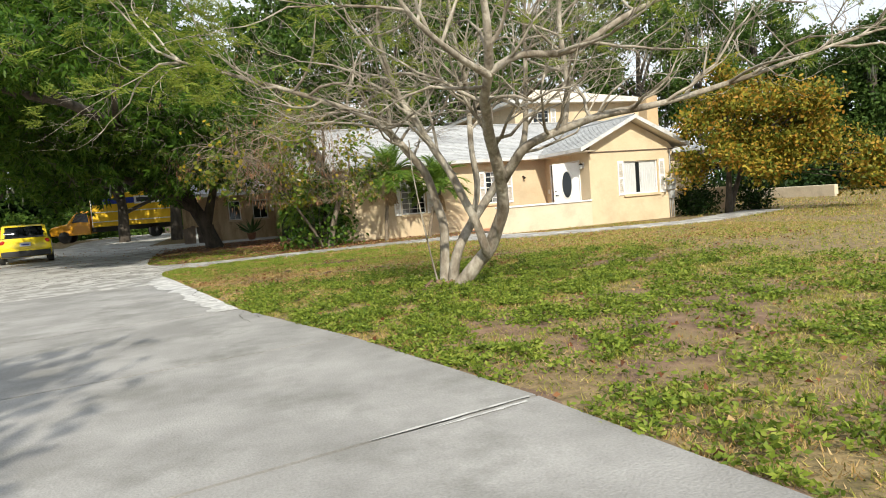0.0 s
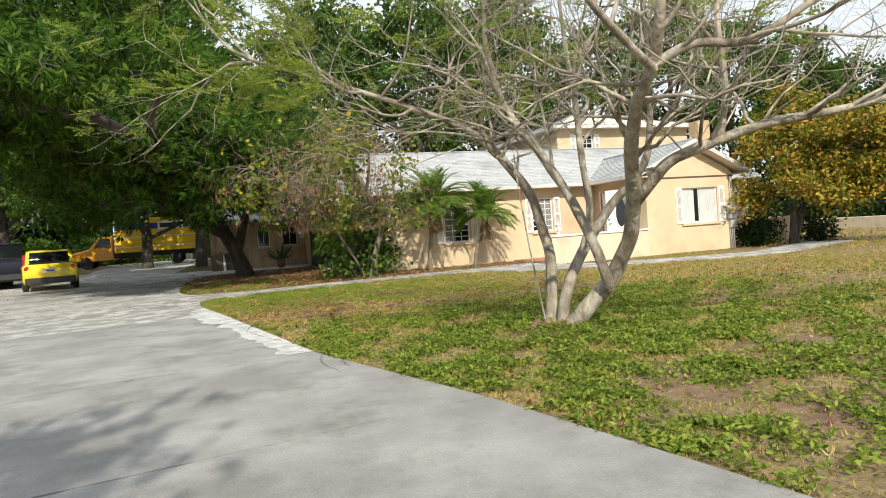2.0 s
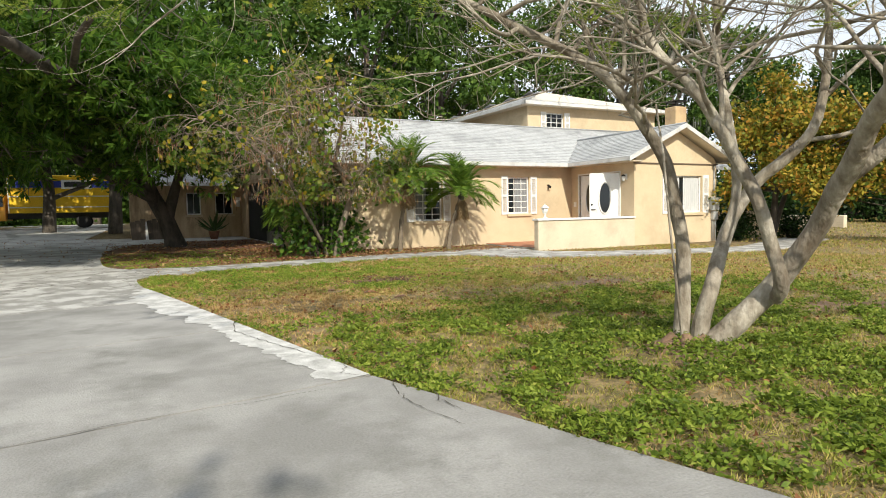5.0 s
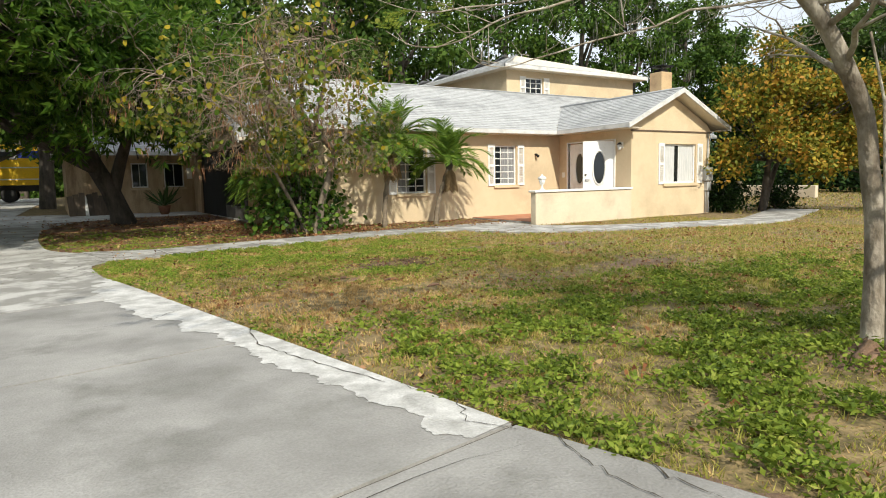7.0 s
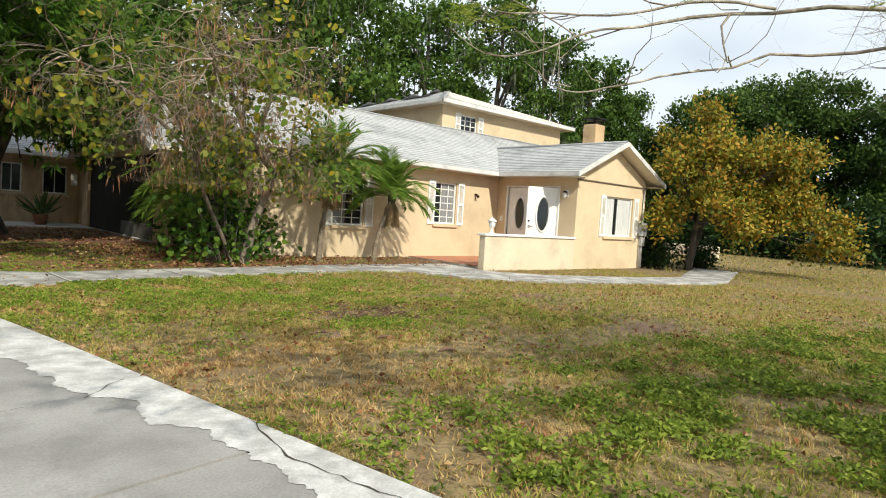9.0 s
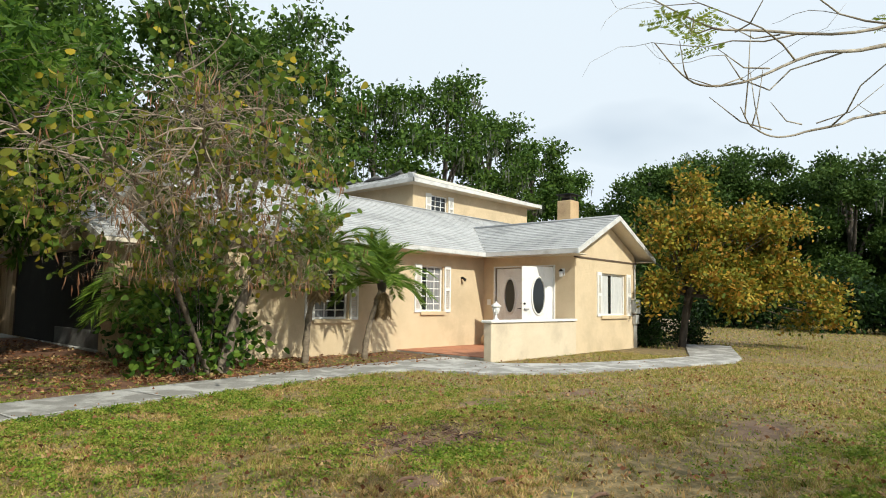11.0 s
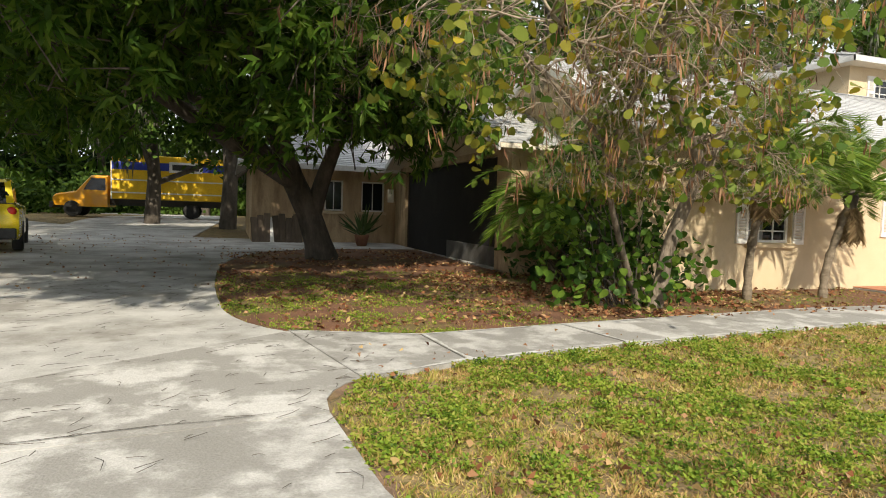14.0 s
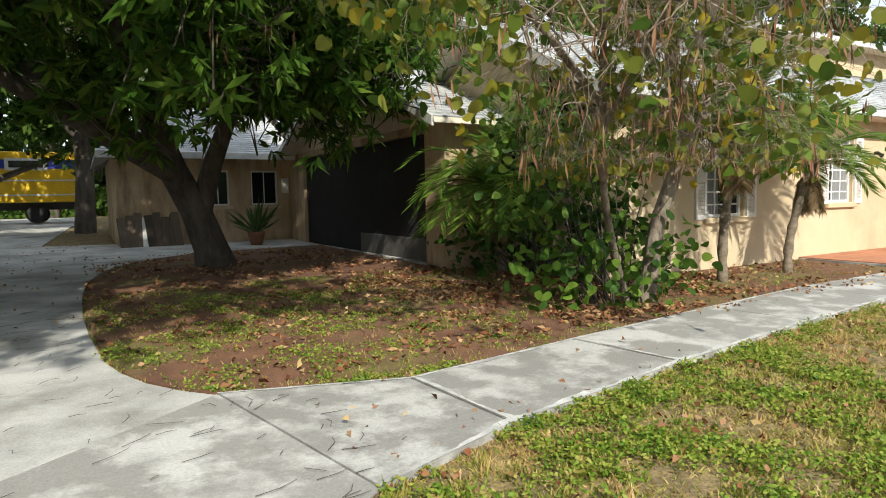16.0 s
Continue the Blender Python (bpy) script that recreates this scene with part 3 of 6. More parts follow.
# soffits
boxpart("soffit", (4.15, 20.96, 2.485), (11.8, 21.4, 2.505), M["soffit"], house)
boxpart("soffit", (11.83, 18.15, 2.485), (12.3, 20.95, 2.505), M["soffit"], house)
boxpart("soffit", (15.75, 18.15, 2.485), (16.1, 20.95, 2.505), M["soffit"], house)

# upper storey
UZ = 5.27
UX0, UX1, UY0, UY1 = 13.08, 19.75, 25.05, 32.5
UW = (13.98, 14.82, 4.20, 4.94)
wall("x", UY0, 0.2, UX0, UX1, 3.4, UZ - 0.1, [UW])
wall("y", UX0, 0.2, UY0 + 0.2, UY1, 3.2, UZ - 0.1)
wall("y", UX1, -0.2, UY0 + 0.2, UY1, 3.2, UZ - 0.1)
wall("x", UY1, -0.2, UX0 + 0.2, UX1 - 0.2, 3.2, UZ - 0.1)
ua, ub, uc, ud = (UX0 - 0.42, UY0 - 0.45, UZ), (UX1 + 0.42, UY0 - 0.45, UZ), (UX1 + 0.42, UY1 + 0.45, UZ), (UX0 - 0.42, UY1 + 0.45, UZ)
r0, r1 = (15.45, 27.5, UZ + 1.0), (17.2, 29.8, UZ + 1.0)


def hip(a, b, h0, h1, count, lip=0.016):
    a, b, h0, h1 = (Vector(p) for p in (a, b, h0, h1))
    deck = prism("roof", [a, b, h1, h0] if (h1 - h0).length > 0.01 else [a, b, h0], (0, 0, -0.06), M["soffit"], house, "weathered grey shingle roof slope")
    up = ((h0 + h1) / 2 - (a + b) / 2)
    for i in range(count):
        f = i / count
        p, q = a.lerp(h0, f), b.lerp(h1, f)
        u = (a.lerp(h0, f + 1 / count) + b.lerp(h1, f + 1 / count)) / 2 - (p + q) / 2
        course("shingle_course", p + Vector((0, 0, 0.006)), q + Vector((0, 0, 0.006)), u, lip, M["shingle"], deck)


hip(ua, ub, r0, r1, 20)
hip(ub, uc, r1, r1, 20)
hip(uc, ud, r1, r0, 6)
hip(ud, ua, r0, r0, 20, 0.004)
for p, q in ((ua, ub), (ub, uc), (uc, ud), (ud, ua)):
    way = (Vector(q) - Vector(p)).normalized() * 0.008
    board((p[0] + way.y - way.x, p[1] - way.x - way.y, UZ + 0.01), (q[0] + way.y + way.x, q[1] - way.x + way.y, UZ + 0.01), 0.13, 0.03)
boxpart("soffit", (UX0 - 0.4, UY0 - 0.42, UZ - 0.11), (UX1 + 0.4, UY0, UZ - 0.09), M["soffit"], house)
boxpart("soffit", (UX0 - 0.4, UY0, UZ - 0.11), (UX0, UY1, UZ - 0.09), M["soffit"], house)


def on_west(x, y, lift):
    return (x, y, UZ + (x - UX0 + 0.42) / (r0[0] - UX0 + 0.42) + lift)


for y0, y1 in ((27.2, 27.75), (27.85, 28.5)):
    prism("roof_panel", [on_west(x, y, 0.03) for x, y in ((13.9, y0), (14.45, y0), (14.45, y1), (13.9, y1))], (0, 0, 0.03), M["dark"], house, "flat dark panel on the roof")


def window(x0, x1, z0, z1, y, cols, rows, curtain=None, sill=True, shutters=0.24, cloth="curtain"):
    """A white sash window in a wall that faces the front, with muntins, sill and a shutter on each side."""
    f = bmesh.new()
    t = 0.045
    for b in ((x0, z0, x0 + t, z1), (x1 - t, z0, x1, z1), (x0 + t, z0, x1 - t, z0 + t), (x0 + t, z1 - t, x1 - t, z1)):
        box(f, b[0], y + 0.06, b[1], b[2], y + 0.12, b[3])
    win = part("window", f, M["white"], house, "white framed window")
    boxpart("pane", (x0 + t, y + 0.095, z0 + t), (x1 - t, y + 0.10, z1 - t), M["glass"], win, "dark window glass", 0)
    for i in range(1, cols):
        x = x0 + (x1 - x0) * i / cols
        boxpart("muntin", (x - 0.011, y + 0.075, z0 + t), (x + 0.011, y + 0.094, z1 - t), M["white"], win, bevel=0)
    for j in range(1, rows):
        z = z0 + (z1 - z0) * j / rows
        boxpart("muntin", (x0 + t, y + 0.077, z - 0.011), (x1 - t, y + 0.0935, z + 0.011), M["white"], win, bevel=0)
    if curtain:
        for a, b in curtain:
            v = []
            for k in range(25):
                xx = a + (b - a) * k / 24
                v.append((xx, y + 0.088 + 0.004 * math.sin(k * 1.9), 0))
            verts = [(p[0], p[1], z0 + t) for p in v] + [(p[0], p[1], z1 - t) for p in v]
            raw("curtain", verts, [(i, i + 1, 26 + i, 25 + i) for i in range(24)], M[cloth], win, "drawn curtain")
    if sill:
        boxpart("sill", (x0 - 0.06, y - 0.06, z0 - 0.09), (x1 + 0.06, y + 0.06, z0 - 0.005), M["stucco"], win, "peach sill", 0.008)
    for sx in ((x0 - shutters - 0.03, x0 - 0.03), (x1 + 0.03, x1 + shutters + 0.03)) if shutters else ():
        sh = bmesh.new()
        r = 0.045
        for b in ((sx[0], z0, sx[0] + r, z1), (sx[1] - r, z0, sx[1], z1), (sx[0] + r, z0, sx[1] - r, z0 + r), (sx[0] + r, z1 - r, sx[1] - r, z1), (sx[0] + r, (z0 + z1) / 2 - r / 2, sx[1] - r, (z0 + z1) / 2 + r / 2)):
            box(sh, b[0], y - 0.035, b[1] - 0.02, b[2], y - 0.002, b[3] + 0.02 if b[3] == z1 else b[3])
        shut = part("shutter", sh, M["white"], house, "white louvred shutter")
        for k in range(int((z1 - z0) / 0.055)):
            z = z0 + 0.03 + k * 0.055
            if z < z1 - 0.05:
                bm = box(bmesh.new(), sx[0] + r, -0.004, -0.026, sx[1] - r, 0.004, 0.026)
                bmesh.ops.transform(bm, verts=bm.verts, matrix=pose(0, y - 0.016, z + 0.02, 35))
                part("slat", bm, M["white"], shut)
    return win


window(*W1, 21.40, 3, 6, curtain=[(10.10, 10.55)], cloth="blind")
window(*W0, 21.40, 3, 6, curtain=[(6.60, 6.95)], cloth="blind")
window(*WG, 18.50, 2, 1, curtain=[(13.73, 14.22), (14.42, 15.05)])
window(*UW, UY0, 3, 4, sill=False, shutters=0.26)

# front doors in the wing's side wall: the far leaf shut, the near one swung out
def door_leaf(name, label):
    w, h, t = 0.92, 2.06, 0.045
    leaf = part(name, box(bmesh.new(), 0, -t / 2, 0, w, t / 2, h, 0.004), M["white"], None)
    for sgn in (-1, 1):
        ring, glass = [], []
        for k in range(28):
            a = 2 * math.pi * k / 28
            ring.append((w / 2 + 0.19 * math.cos(a), sgn * (t / 2 + 0.010), 1.32 + 0.48 * math.sin(a)))
            glass.append((w / 2 + 0.155 * math.cos(a), sgn * (t / 2 + 0.012), 1.32 + 0.445 * math.sin(a)))
        tubes("oval_frame", [tube(ring + ring[:2], [0.022] * 30, 6)], M["white"], leaf)
        prism("oval_glass", glass, (0, sgn * 0.003, 0), M["glass"], leaf, "dark leaded oval glass")
        for z0, z1 in ((0.16, 0.62),):
            bm = bmesh.new()
            for b in ((0.16, z0, 0.20, z1), (0.72, z0, 0.76, z1), (0.2, z0, 0.72, z0 + 0.04), (0.2, z1 - 0.04, 0.72, z1)):
                box(bm, b[0], sgn * t / 2, b[1], b[2], sgn * (t / 2 + 0.012), b[3])
            part("panel_mould", bm, M["white"], leaf)
        tubes("handle", [tube([(w - 0.07, sgn * 0.03, 0.98), (w - 0.07, sgn * 0.075, 0.98), (w - 0.17, sgn * 0.08, 0.98)], [0.02, 0.014, 0.012], 7)], M["iron"], leaf, "black door handle")
        tubes("lock", [tube([(w - 0.07, sgn * 0.02, 1.12), (w - 0.07, sgn * 0.05, 1.12)], [0.03, 0.026], 10)], M["iron"], leaf)
    return leaf


leaf_a = door_leaf("door", "")
leaf_a.matrix_basis = pose(12.36, 20.97, 0.14, 0, 0, -90)
leaf_b = door_leaf("door", "")
leaf_b.matrix_basis = pose(12.33, 19.13, 0.14, 0, 0, 90 + 62)
for lf, lab in ((leaf_a, "closed white front door with oval glass"), (leaf_b, "open white front door with oval glass")):
    hang(lf, house)
    lf["label"] = lab
boxpart("door_frame", (12.27, 20.98, 0.12), (12.5, 21.03, 2.26), M["white"], house)
boxpart("door_frame", (12.27, 19.07, 0.12), (12.5, 19.12, 2.26), M["white"], house)
boxpart("door_frame", (12.27, 19.12, 2.22), (12.5, 20.98, 2.26), M["white"], house)
# hall backing and floor carry the unlit hall's shade as near-black colour
boxpart("hall_wall", (13.4, 18.8, 0.12), (13.5, 21.3, 2.45), M["dark"], house, "hall backing coloured near-black for the shade behind the doors", 0)
boxpart("floor", (12.3, 18.7, 0.04), (13.4, 21.4, 0.125), M["dark"], house, "hall floor coloured near-black for shade", 0)

# porch: tiled slab, low wall with a white cap
porch = thing("porch", 10.6, 20, 0.06, "raised porch floor of worn red square tiles", "porch", kind="structure")
boxpart("slab", (8.95, 18.68, 0.0), (12.28, 21.38, 0.10), M["concrete"], porch)
tile_mesh = bpy.data.meshes.new("tile")
tb = box(bmesh.new(), -0.145, -0.145, 0, 0.145, 0.145, 0.018, 0.004)
tb.to_mesh(tile_mesh)
tb.free()
tile_mesh.materials.append(M["tile"])
for i in range(11):
    for j in range(9):
        t = new("tile", tile_mesh)
        t.matrix_basis = Matrix.Translation((9.11 + i * 0.30, 18.85 + j * 0.30, 0.1005))
        hang(t, porch)
low = boxpart("porch_wall", (8.85, 18.46, 0.02), (12.29, 18.66, 0.84), M["stuccolow"], None, bevel=0.012)
tagged(low, "low cream stucco porch wall with white cap", "low wall", kind="structure")
boxpart("cap", (8.81, 18.42, 0.845), (12.29, 18.70, 0.90), M["white"], low, "white painted cap", 0.01)
# chimney
chim = bmesh.new()
box(chim, 17.2, 21.5, 3.0, 17.76, 22.04, 4.84, 0.02)
ch = part("chimney", chim, M["chimney"], house, "tan stucco chimney")
for px in (17.23, 17.69):
    for py in (21.53, 21.97):
        boxpart("cap_post", (px, py, 4.845), (px + 0.04, py + 0.04, 5.03), M["iron"], ch)
boxpart("flue", (17.32, 21.60, 4.845), (17.64, 21.94, 4.95), M["dark"], ch)
boxpart("chimney_cap", (17.16, 21.46, 5.03), (17.80, 22.08, 5.07), M["iron"], ch, "black metal chimney cap")

# garage block with its west-facing gable, and the wing beyond
GX = 3.35
wall("y", GX, 0.2, 23.7, 31.2, Z0, 2.45, [(24.35, 30.85, Z0, 2.32)], M["stained"])
prism("wall", [(GX, 23.7, 2.45), (GX, 31.2, 2.45), (GX, 27.45, 3.95)], (0.2, 0, 0), M["stucco"], house, "gable wall")
wall("x", 23.7, 0.2, GX + 0.2, 4.5, Z0, 2.45, (), M["stained"])
for y_low, sg in ((23.25, 1), (31.65, -1)):
    a, b = (2.9, y_low, 2.42), (7.0, y_low, 2.42)
    c, d = (7.0, 27.45, 4.10), (2.9, 27.45, 4.10)
    deck = prism("roof", [a, b, c, d], (0, 0, -0.08), M["soffit"], house, "weathered grey shingle roof slope")
    for i in range(24):
        f = i / 24
        p, q = Vector(a).lerp(Vector(d), f), Vector(b).lerp(Vector(c), f)
        course("shingle_course", p + Vector((0, 0, 0.006)), q + Vector((0, 0, 0.006)), (Vector(d) - Vector(a)) / 24, 0.016, M["shingle"], deck)
    board((2.88, y_low, 2.44), (2.88, 27.45, 4.13), 0.15, -0.035 * sg)
boxpart("garage_floor", (GX, 23.9, 0.05), (7.2, 31.0, 0.16), M["concrete"], house, "pale concrete garage sill", 0.01)
# linings coloured near-black to give the garage its indoor shade
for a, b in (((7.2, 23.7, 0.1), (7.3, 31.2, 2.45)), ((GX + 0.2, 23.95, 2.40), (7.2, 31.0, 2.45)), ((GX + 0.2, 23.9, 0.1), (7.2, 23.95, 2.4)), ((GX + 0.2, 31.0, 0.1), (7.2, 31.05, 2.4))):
    boxpart("garage_wall", a, b, M["dark"], house, "garage lining coloured near-black for the shade inside", 0)
wall("x", 32.0, 0.2, -0.85, GX + 0.2, Z0, 2.45, [(2.30, 3.0, 1.15, 2.05), (1.2, 1.75, 1.15, 2.05)], M["stained"])
wall("y", GX, 0.2, 31.2, 32.0, Z0, 2.45, (), M["stained"])
wall("y", -0.85, 0.2, 32.2, 38, Z0, 2.45, (), M["stained"])
window(2.30, 3.0, 1.15, 2.05, 32.0, 2, 1, shutters=0)
window(1.2, 1.75, 1.15, 2.05, 32.0, 2, 1, shutters=0)
a, b, c, d = (-1.25, 31.5, 2.44), (3.4, 31.5, 2.44), (3.4, 35.0, 4.0), (1.4, 35.0, 4.0)
deck = prism("roof", [a, b, c, d], (0, 0, -0.08), M["soffit"], house, "weathered grey shingle roof slope")
for i in range(24):
    f = i / 24
    p, q = Vector(a).lerp(Vector(d), f), Vector(b).lerp(Vector(c), f)
    course("shingle_course", p + Vector((0, 0, 0.006)), q + Vector((0, 0, 0.006)), (Vector(d) - Vector(a)) / 24 - Vector(((d[0] - a[0]) / 24, 0, 0)), 0.016, M["shingle"], deck)
board((-1.25, 31.48, 2.46), (3.4, 31.48, 2.46), 0.15, 0.03)
prism("roof", [(-1.25, 31.5, 2.44), (1.4, 35.0, 4.0), (-1.25, 38.4, 2.44)], (0, 0, -0.08), M["shingle"], house, "weathered grey shingle roof slope")

# ---- trees and plants ----


def lobes_points(lobes, rng, shell=0.45):
    """Random places in a union of ellipsoids (x, y, z, rx, ry, rz, count), denser towards the skin, with the outward way."""
    p, o = [], []
    for cx, cy, cz, rx, ry, rz, count in lobes:
        d = rng.normal(size=(count, 3))
        d /= np.linalg.norm(d, axis=1, keepdims=True)
        r = rng.uniform(0, 1, count) ** shell
        r *= 1 + 0.16 * np.sin(d[:, 0] * 7 + cx) * np.sin(d[:, 1] * 6 + cy) + 0.12 * np.sin(d[:, 2] * 9 + cz)
        p.append(np.array((cx, cy, cz)) + d * r[:, None] * np.array((rx, ry, rz)))
        o.append(d)
    return np.concatenate(p), np.concatenate(o)


def clumps(p, o, rng, per, spread, droop=0.0, out=0.8):
    """Leaf feet and ways round each clump's place."""
    n = len(p) * per
    at = np.repeat(p, per, axis=0) + rng.normal(size=(n, 3)) * spread
    way = rng.normal(size=(n, 3)) + np.repeat(o, per, axis=0) * out
    way[:, 2] -= droop
    return at, way


def bough(p, d, length, radius, rnd, out, tips, depth, rise=0.12, wander=0.3, kids=(2, 4), shrink=0.62, side=5, floor=0.0):
    """One bough and, from it, its twigs; tips gathers the ends."""
    pts, rad = [Vector(p)], [radius]
    d = Vector(d).normalized()
    n = 5
    for i in range(n):
        d = (d + Vector((rnd.gauss(0, wander), rnd.gauss(0, wander), rnd.gauss(0, wander) + rise)) * 0.55).normalized()
        if pts[-1].z < floor and d.z < 0.1:
            d = Vector((d.x, d.y, 0.25)).normalized()
        pts.append(pts[-1] + d * (length / n))
        rad.append(radius * (1 - 0.62 * (i + 1) / n))
    out.append(tube(pts, rad, side))
    if depth == 0:
        tips.append((pts[-1], d))
        tips.append((pts[-3], d))
        return
    for k in range(rnd.randint(*kids)):
        j = rnd.randint(2, n)
        a = Vector((rnd.gauss(0, 1), rnd.gauss(0, 1), rnd.gauss(0, 0.6)))
        nd = (d * 0.75 + a.normalized() * 0.85).normalized()
        bough(pts[j], nd, length * rnd.uniform(0.5, 0.85), rad[j] * shrink, rnd, out, tips, depth - 1, rise, wander, kids, shrink, max(3, side - 1), floor)
    bough(pts[-1], d, length * 0.6, rad[-1] * 0.9, rnd, out, tips, depth - 1, rise, wander, kids, shrink, max(3, side - 1), floor)


# bare spreading tree on the lawn
lawn_tree = thing("bare_tree", 3.15, 8.25, 0.1, "spreading multi-stemmed tree, almost leafless, with pale bark", "tree")
STEMS = [
    [(3.10, 8.36, 0.0, 0.10), (3.14, 8.38, 0.45, 0.088), (3.17, 8.41, 0.85, 0.082), (3.08, 8.42, 1.22, 0.076), (2.98, 8.42, 1.55, 0.07), (2.78, 8.45, 1.84, 0.066), (2.55, 8.5, 2.12, 0.06), (2.28, 8.6, 2.36, 0.053), (1.75, 8.75, 2.6, 0.045), (1.0, 8.8, 2.85, 0.033), (0.1, 8.8, 3.1, 0.02)],
    [(3.20, 8.29, -0.09, 0.110), (3.20, 8.23, 0.25, 0.100), (3.28, 8.20, 0.54, 0.090), (3.51, 8.30, 0.83, 0.082), (3.80, 8.40, 1.12, 0.078), (3.99, 8.32, 1.40, 0.072), (4.10, 8.11, 1.61, 0.066), (4.22, 7.93, 1.92, 0.055), (4.27, 7.88, 2.65, 0.042), (4.38, 8.03, 3.37, 0.030)],
    [(3.51, 7.79, 0.45, 0.080), (3.42, 7.68, 0.60, 0.078), (3.34, 7.72, 0.90, 0.072), (3.19, 7.72, 1.22, 0.068), (3.10, 7.83, 1.52, 0.065), (2.93, 7.89, 1.82, 0.060), (2.82, 8.03, 2.11, 0.056), (2.74, 8.28, 2.40, 0.052), (2.62, 8.34, 2.71, 0.046), (2.41, 8.14, 3.27, 0.036), (2.41, 7.93, 3.89, 0.025)],
    [(3.12, 8.24, -0.06, 0.140), (3.27, 8.11, 0.11, 0.132), (3.42, 7.97, 0.33, 0.126), (3.57, 7.85, 0.54, 0.118), (3.62, 7.69, 0.79, 0.112), (3.65, 7.55, 1.02, 0.108), (3.57, 7.38, 1.27, 0.102), (3.45, 7.18, 1.49, 0.096), (3.31, 7.00, 1.72, 0.090), (3.17, 6.79, 1.89, 0.084), (3.07, 6.59, 2.06, 0.078), (2.96, 6.39, 2.18, 0.072), (2.88, 6.07, 2.39, 0.066), (2.77, 5.81, 2.80, 0.050), (2.62, 5.65, 3.48, 0.035)],
    [(3.55, 7.31, 1.36, 0.088), (3.60, 7.10, 1.54, 0.080), (3.65, 6.93, 1.69, 0.074), (3.78, 6.80, 1.78, 0.068), (4.02, 6.64, 1.87, 0.062), (4.38, 6.38, 1.98, 0.056), (4.95, 6.07, 2.05, 0.046), (5.72, 5.65, 2.24, 0.035), (6.55, 5.34, 2.49, 0.020)],
    [(2.88, 6.07, 2.37, 0.055), (3.14, 5.91, 2.50, 0.050), (3.71, 5.91, 2.55, 0.044), (4.38, 5.76, 2.91, 0.036), (5.10, 5.55, 3.17, 0.024)],
    [(3.51, 8.30, 0.85, 0.050), (3.61, 8.27, 1.15, 0.056), (3.64, 8.26, 1.43, 0.056), (3.62, 8.32, 1.86, 0.052), (3.70, 8.49, 2.35, 0.048), (3.70, 8.54, 2.80, 0.042), (3.58, 8.45, 3.17, 0.036), (3.45, 8.34, 3.89, 0.024)],
    [(2.88, 6.07, 2.34, 0.050), (2.41, 5.81, 2.49, 0.040), (1.95, 5.65, 2.80, 0.030), (1.58, 5.45, 3.27, 0.020)],
    [(4.02, 6.64, 1.85, 0.050), (4.07, 6.58, 2.34, 0.042), (4.02, 6.58, 3.06, 0.032), (4.12, 6.58, 3.79, 0.020)],
]
# long thin boughs that hang out over the lawn
STEMS += [
    [(3.70, 8.49, 2.35, 0.04), (4.3, 9.3, 2.95, 0.03), (3.6, 10.4, 3.02, 0.022), (2.75, 11.0, 2.86, 0.016), (2.30, 11.2, 2.68, 0.012), (2.02, 11.42, 2.53, 0.010), (1.80, 11.6, 2.44, 0.008), (1.58, 11.65, 2.45, 0.006), (1.36, 11.7, 2.56, 0.004)],
    [(4.28, 7.88, 2.65, 0.03), (5.0, 9.4, 2.95, 0.024), (4.3, 10.7, 2.82, 0.017), (3.1, 11.2, 2.48, 0.012), (2.75, 11.36, 2.40, 0.010), (2.46, 11.46, 2.32, 0.008), (2.28, 11.52, 2.31, 0.006), (2.15, 11.54, 2.40, 0.004)],
    [(3.6, 10.4, 3.02, 0.018), (3.0, 10.8, 3.02, 0.015), (2.5, 11.15, 2.84, 0.012), (1.95, 11.5, 2.76, 0.010), (1.62, 11.6, 2.74, 0.007), (1.30, 11.8, 2.86, 0.004)],
]
rnd = random.Random(4)
trunk_parts, twig_parts, tips = [], [], []


def smooth_line(pts):
    """Adds points between the given ones along a smooth line."""
    out = []
    for i in range(len(pts) - 1):
        p0, p1, p2, p3 = (np.array(pts[max(0, min(len(pts) - 1, k))]) for k in (i - 1, i, i + 1, i + 2))
        for t in (0, 0.25, 0.5, 0.75):
            out.append(0.5 * ((2 * p1) + (p2 - p0) * t + (2 * p0 - 5 * p1 + 4 * p2 - p3) * t * t + (3 * p1 - p0 - 3 * p2 + p3) * t ** 3))
    out.append(np.array(pts[-1]))
    return out


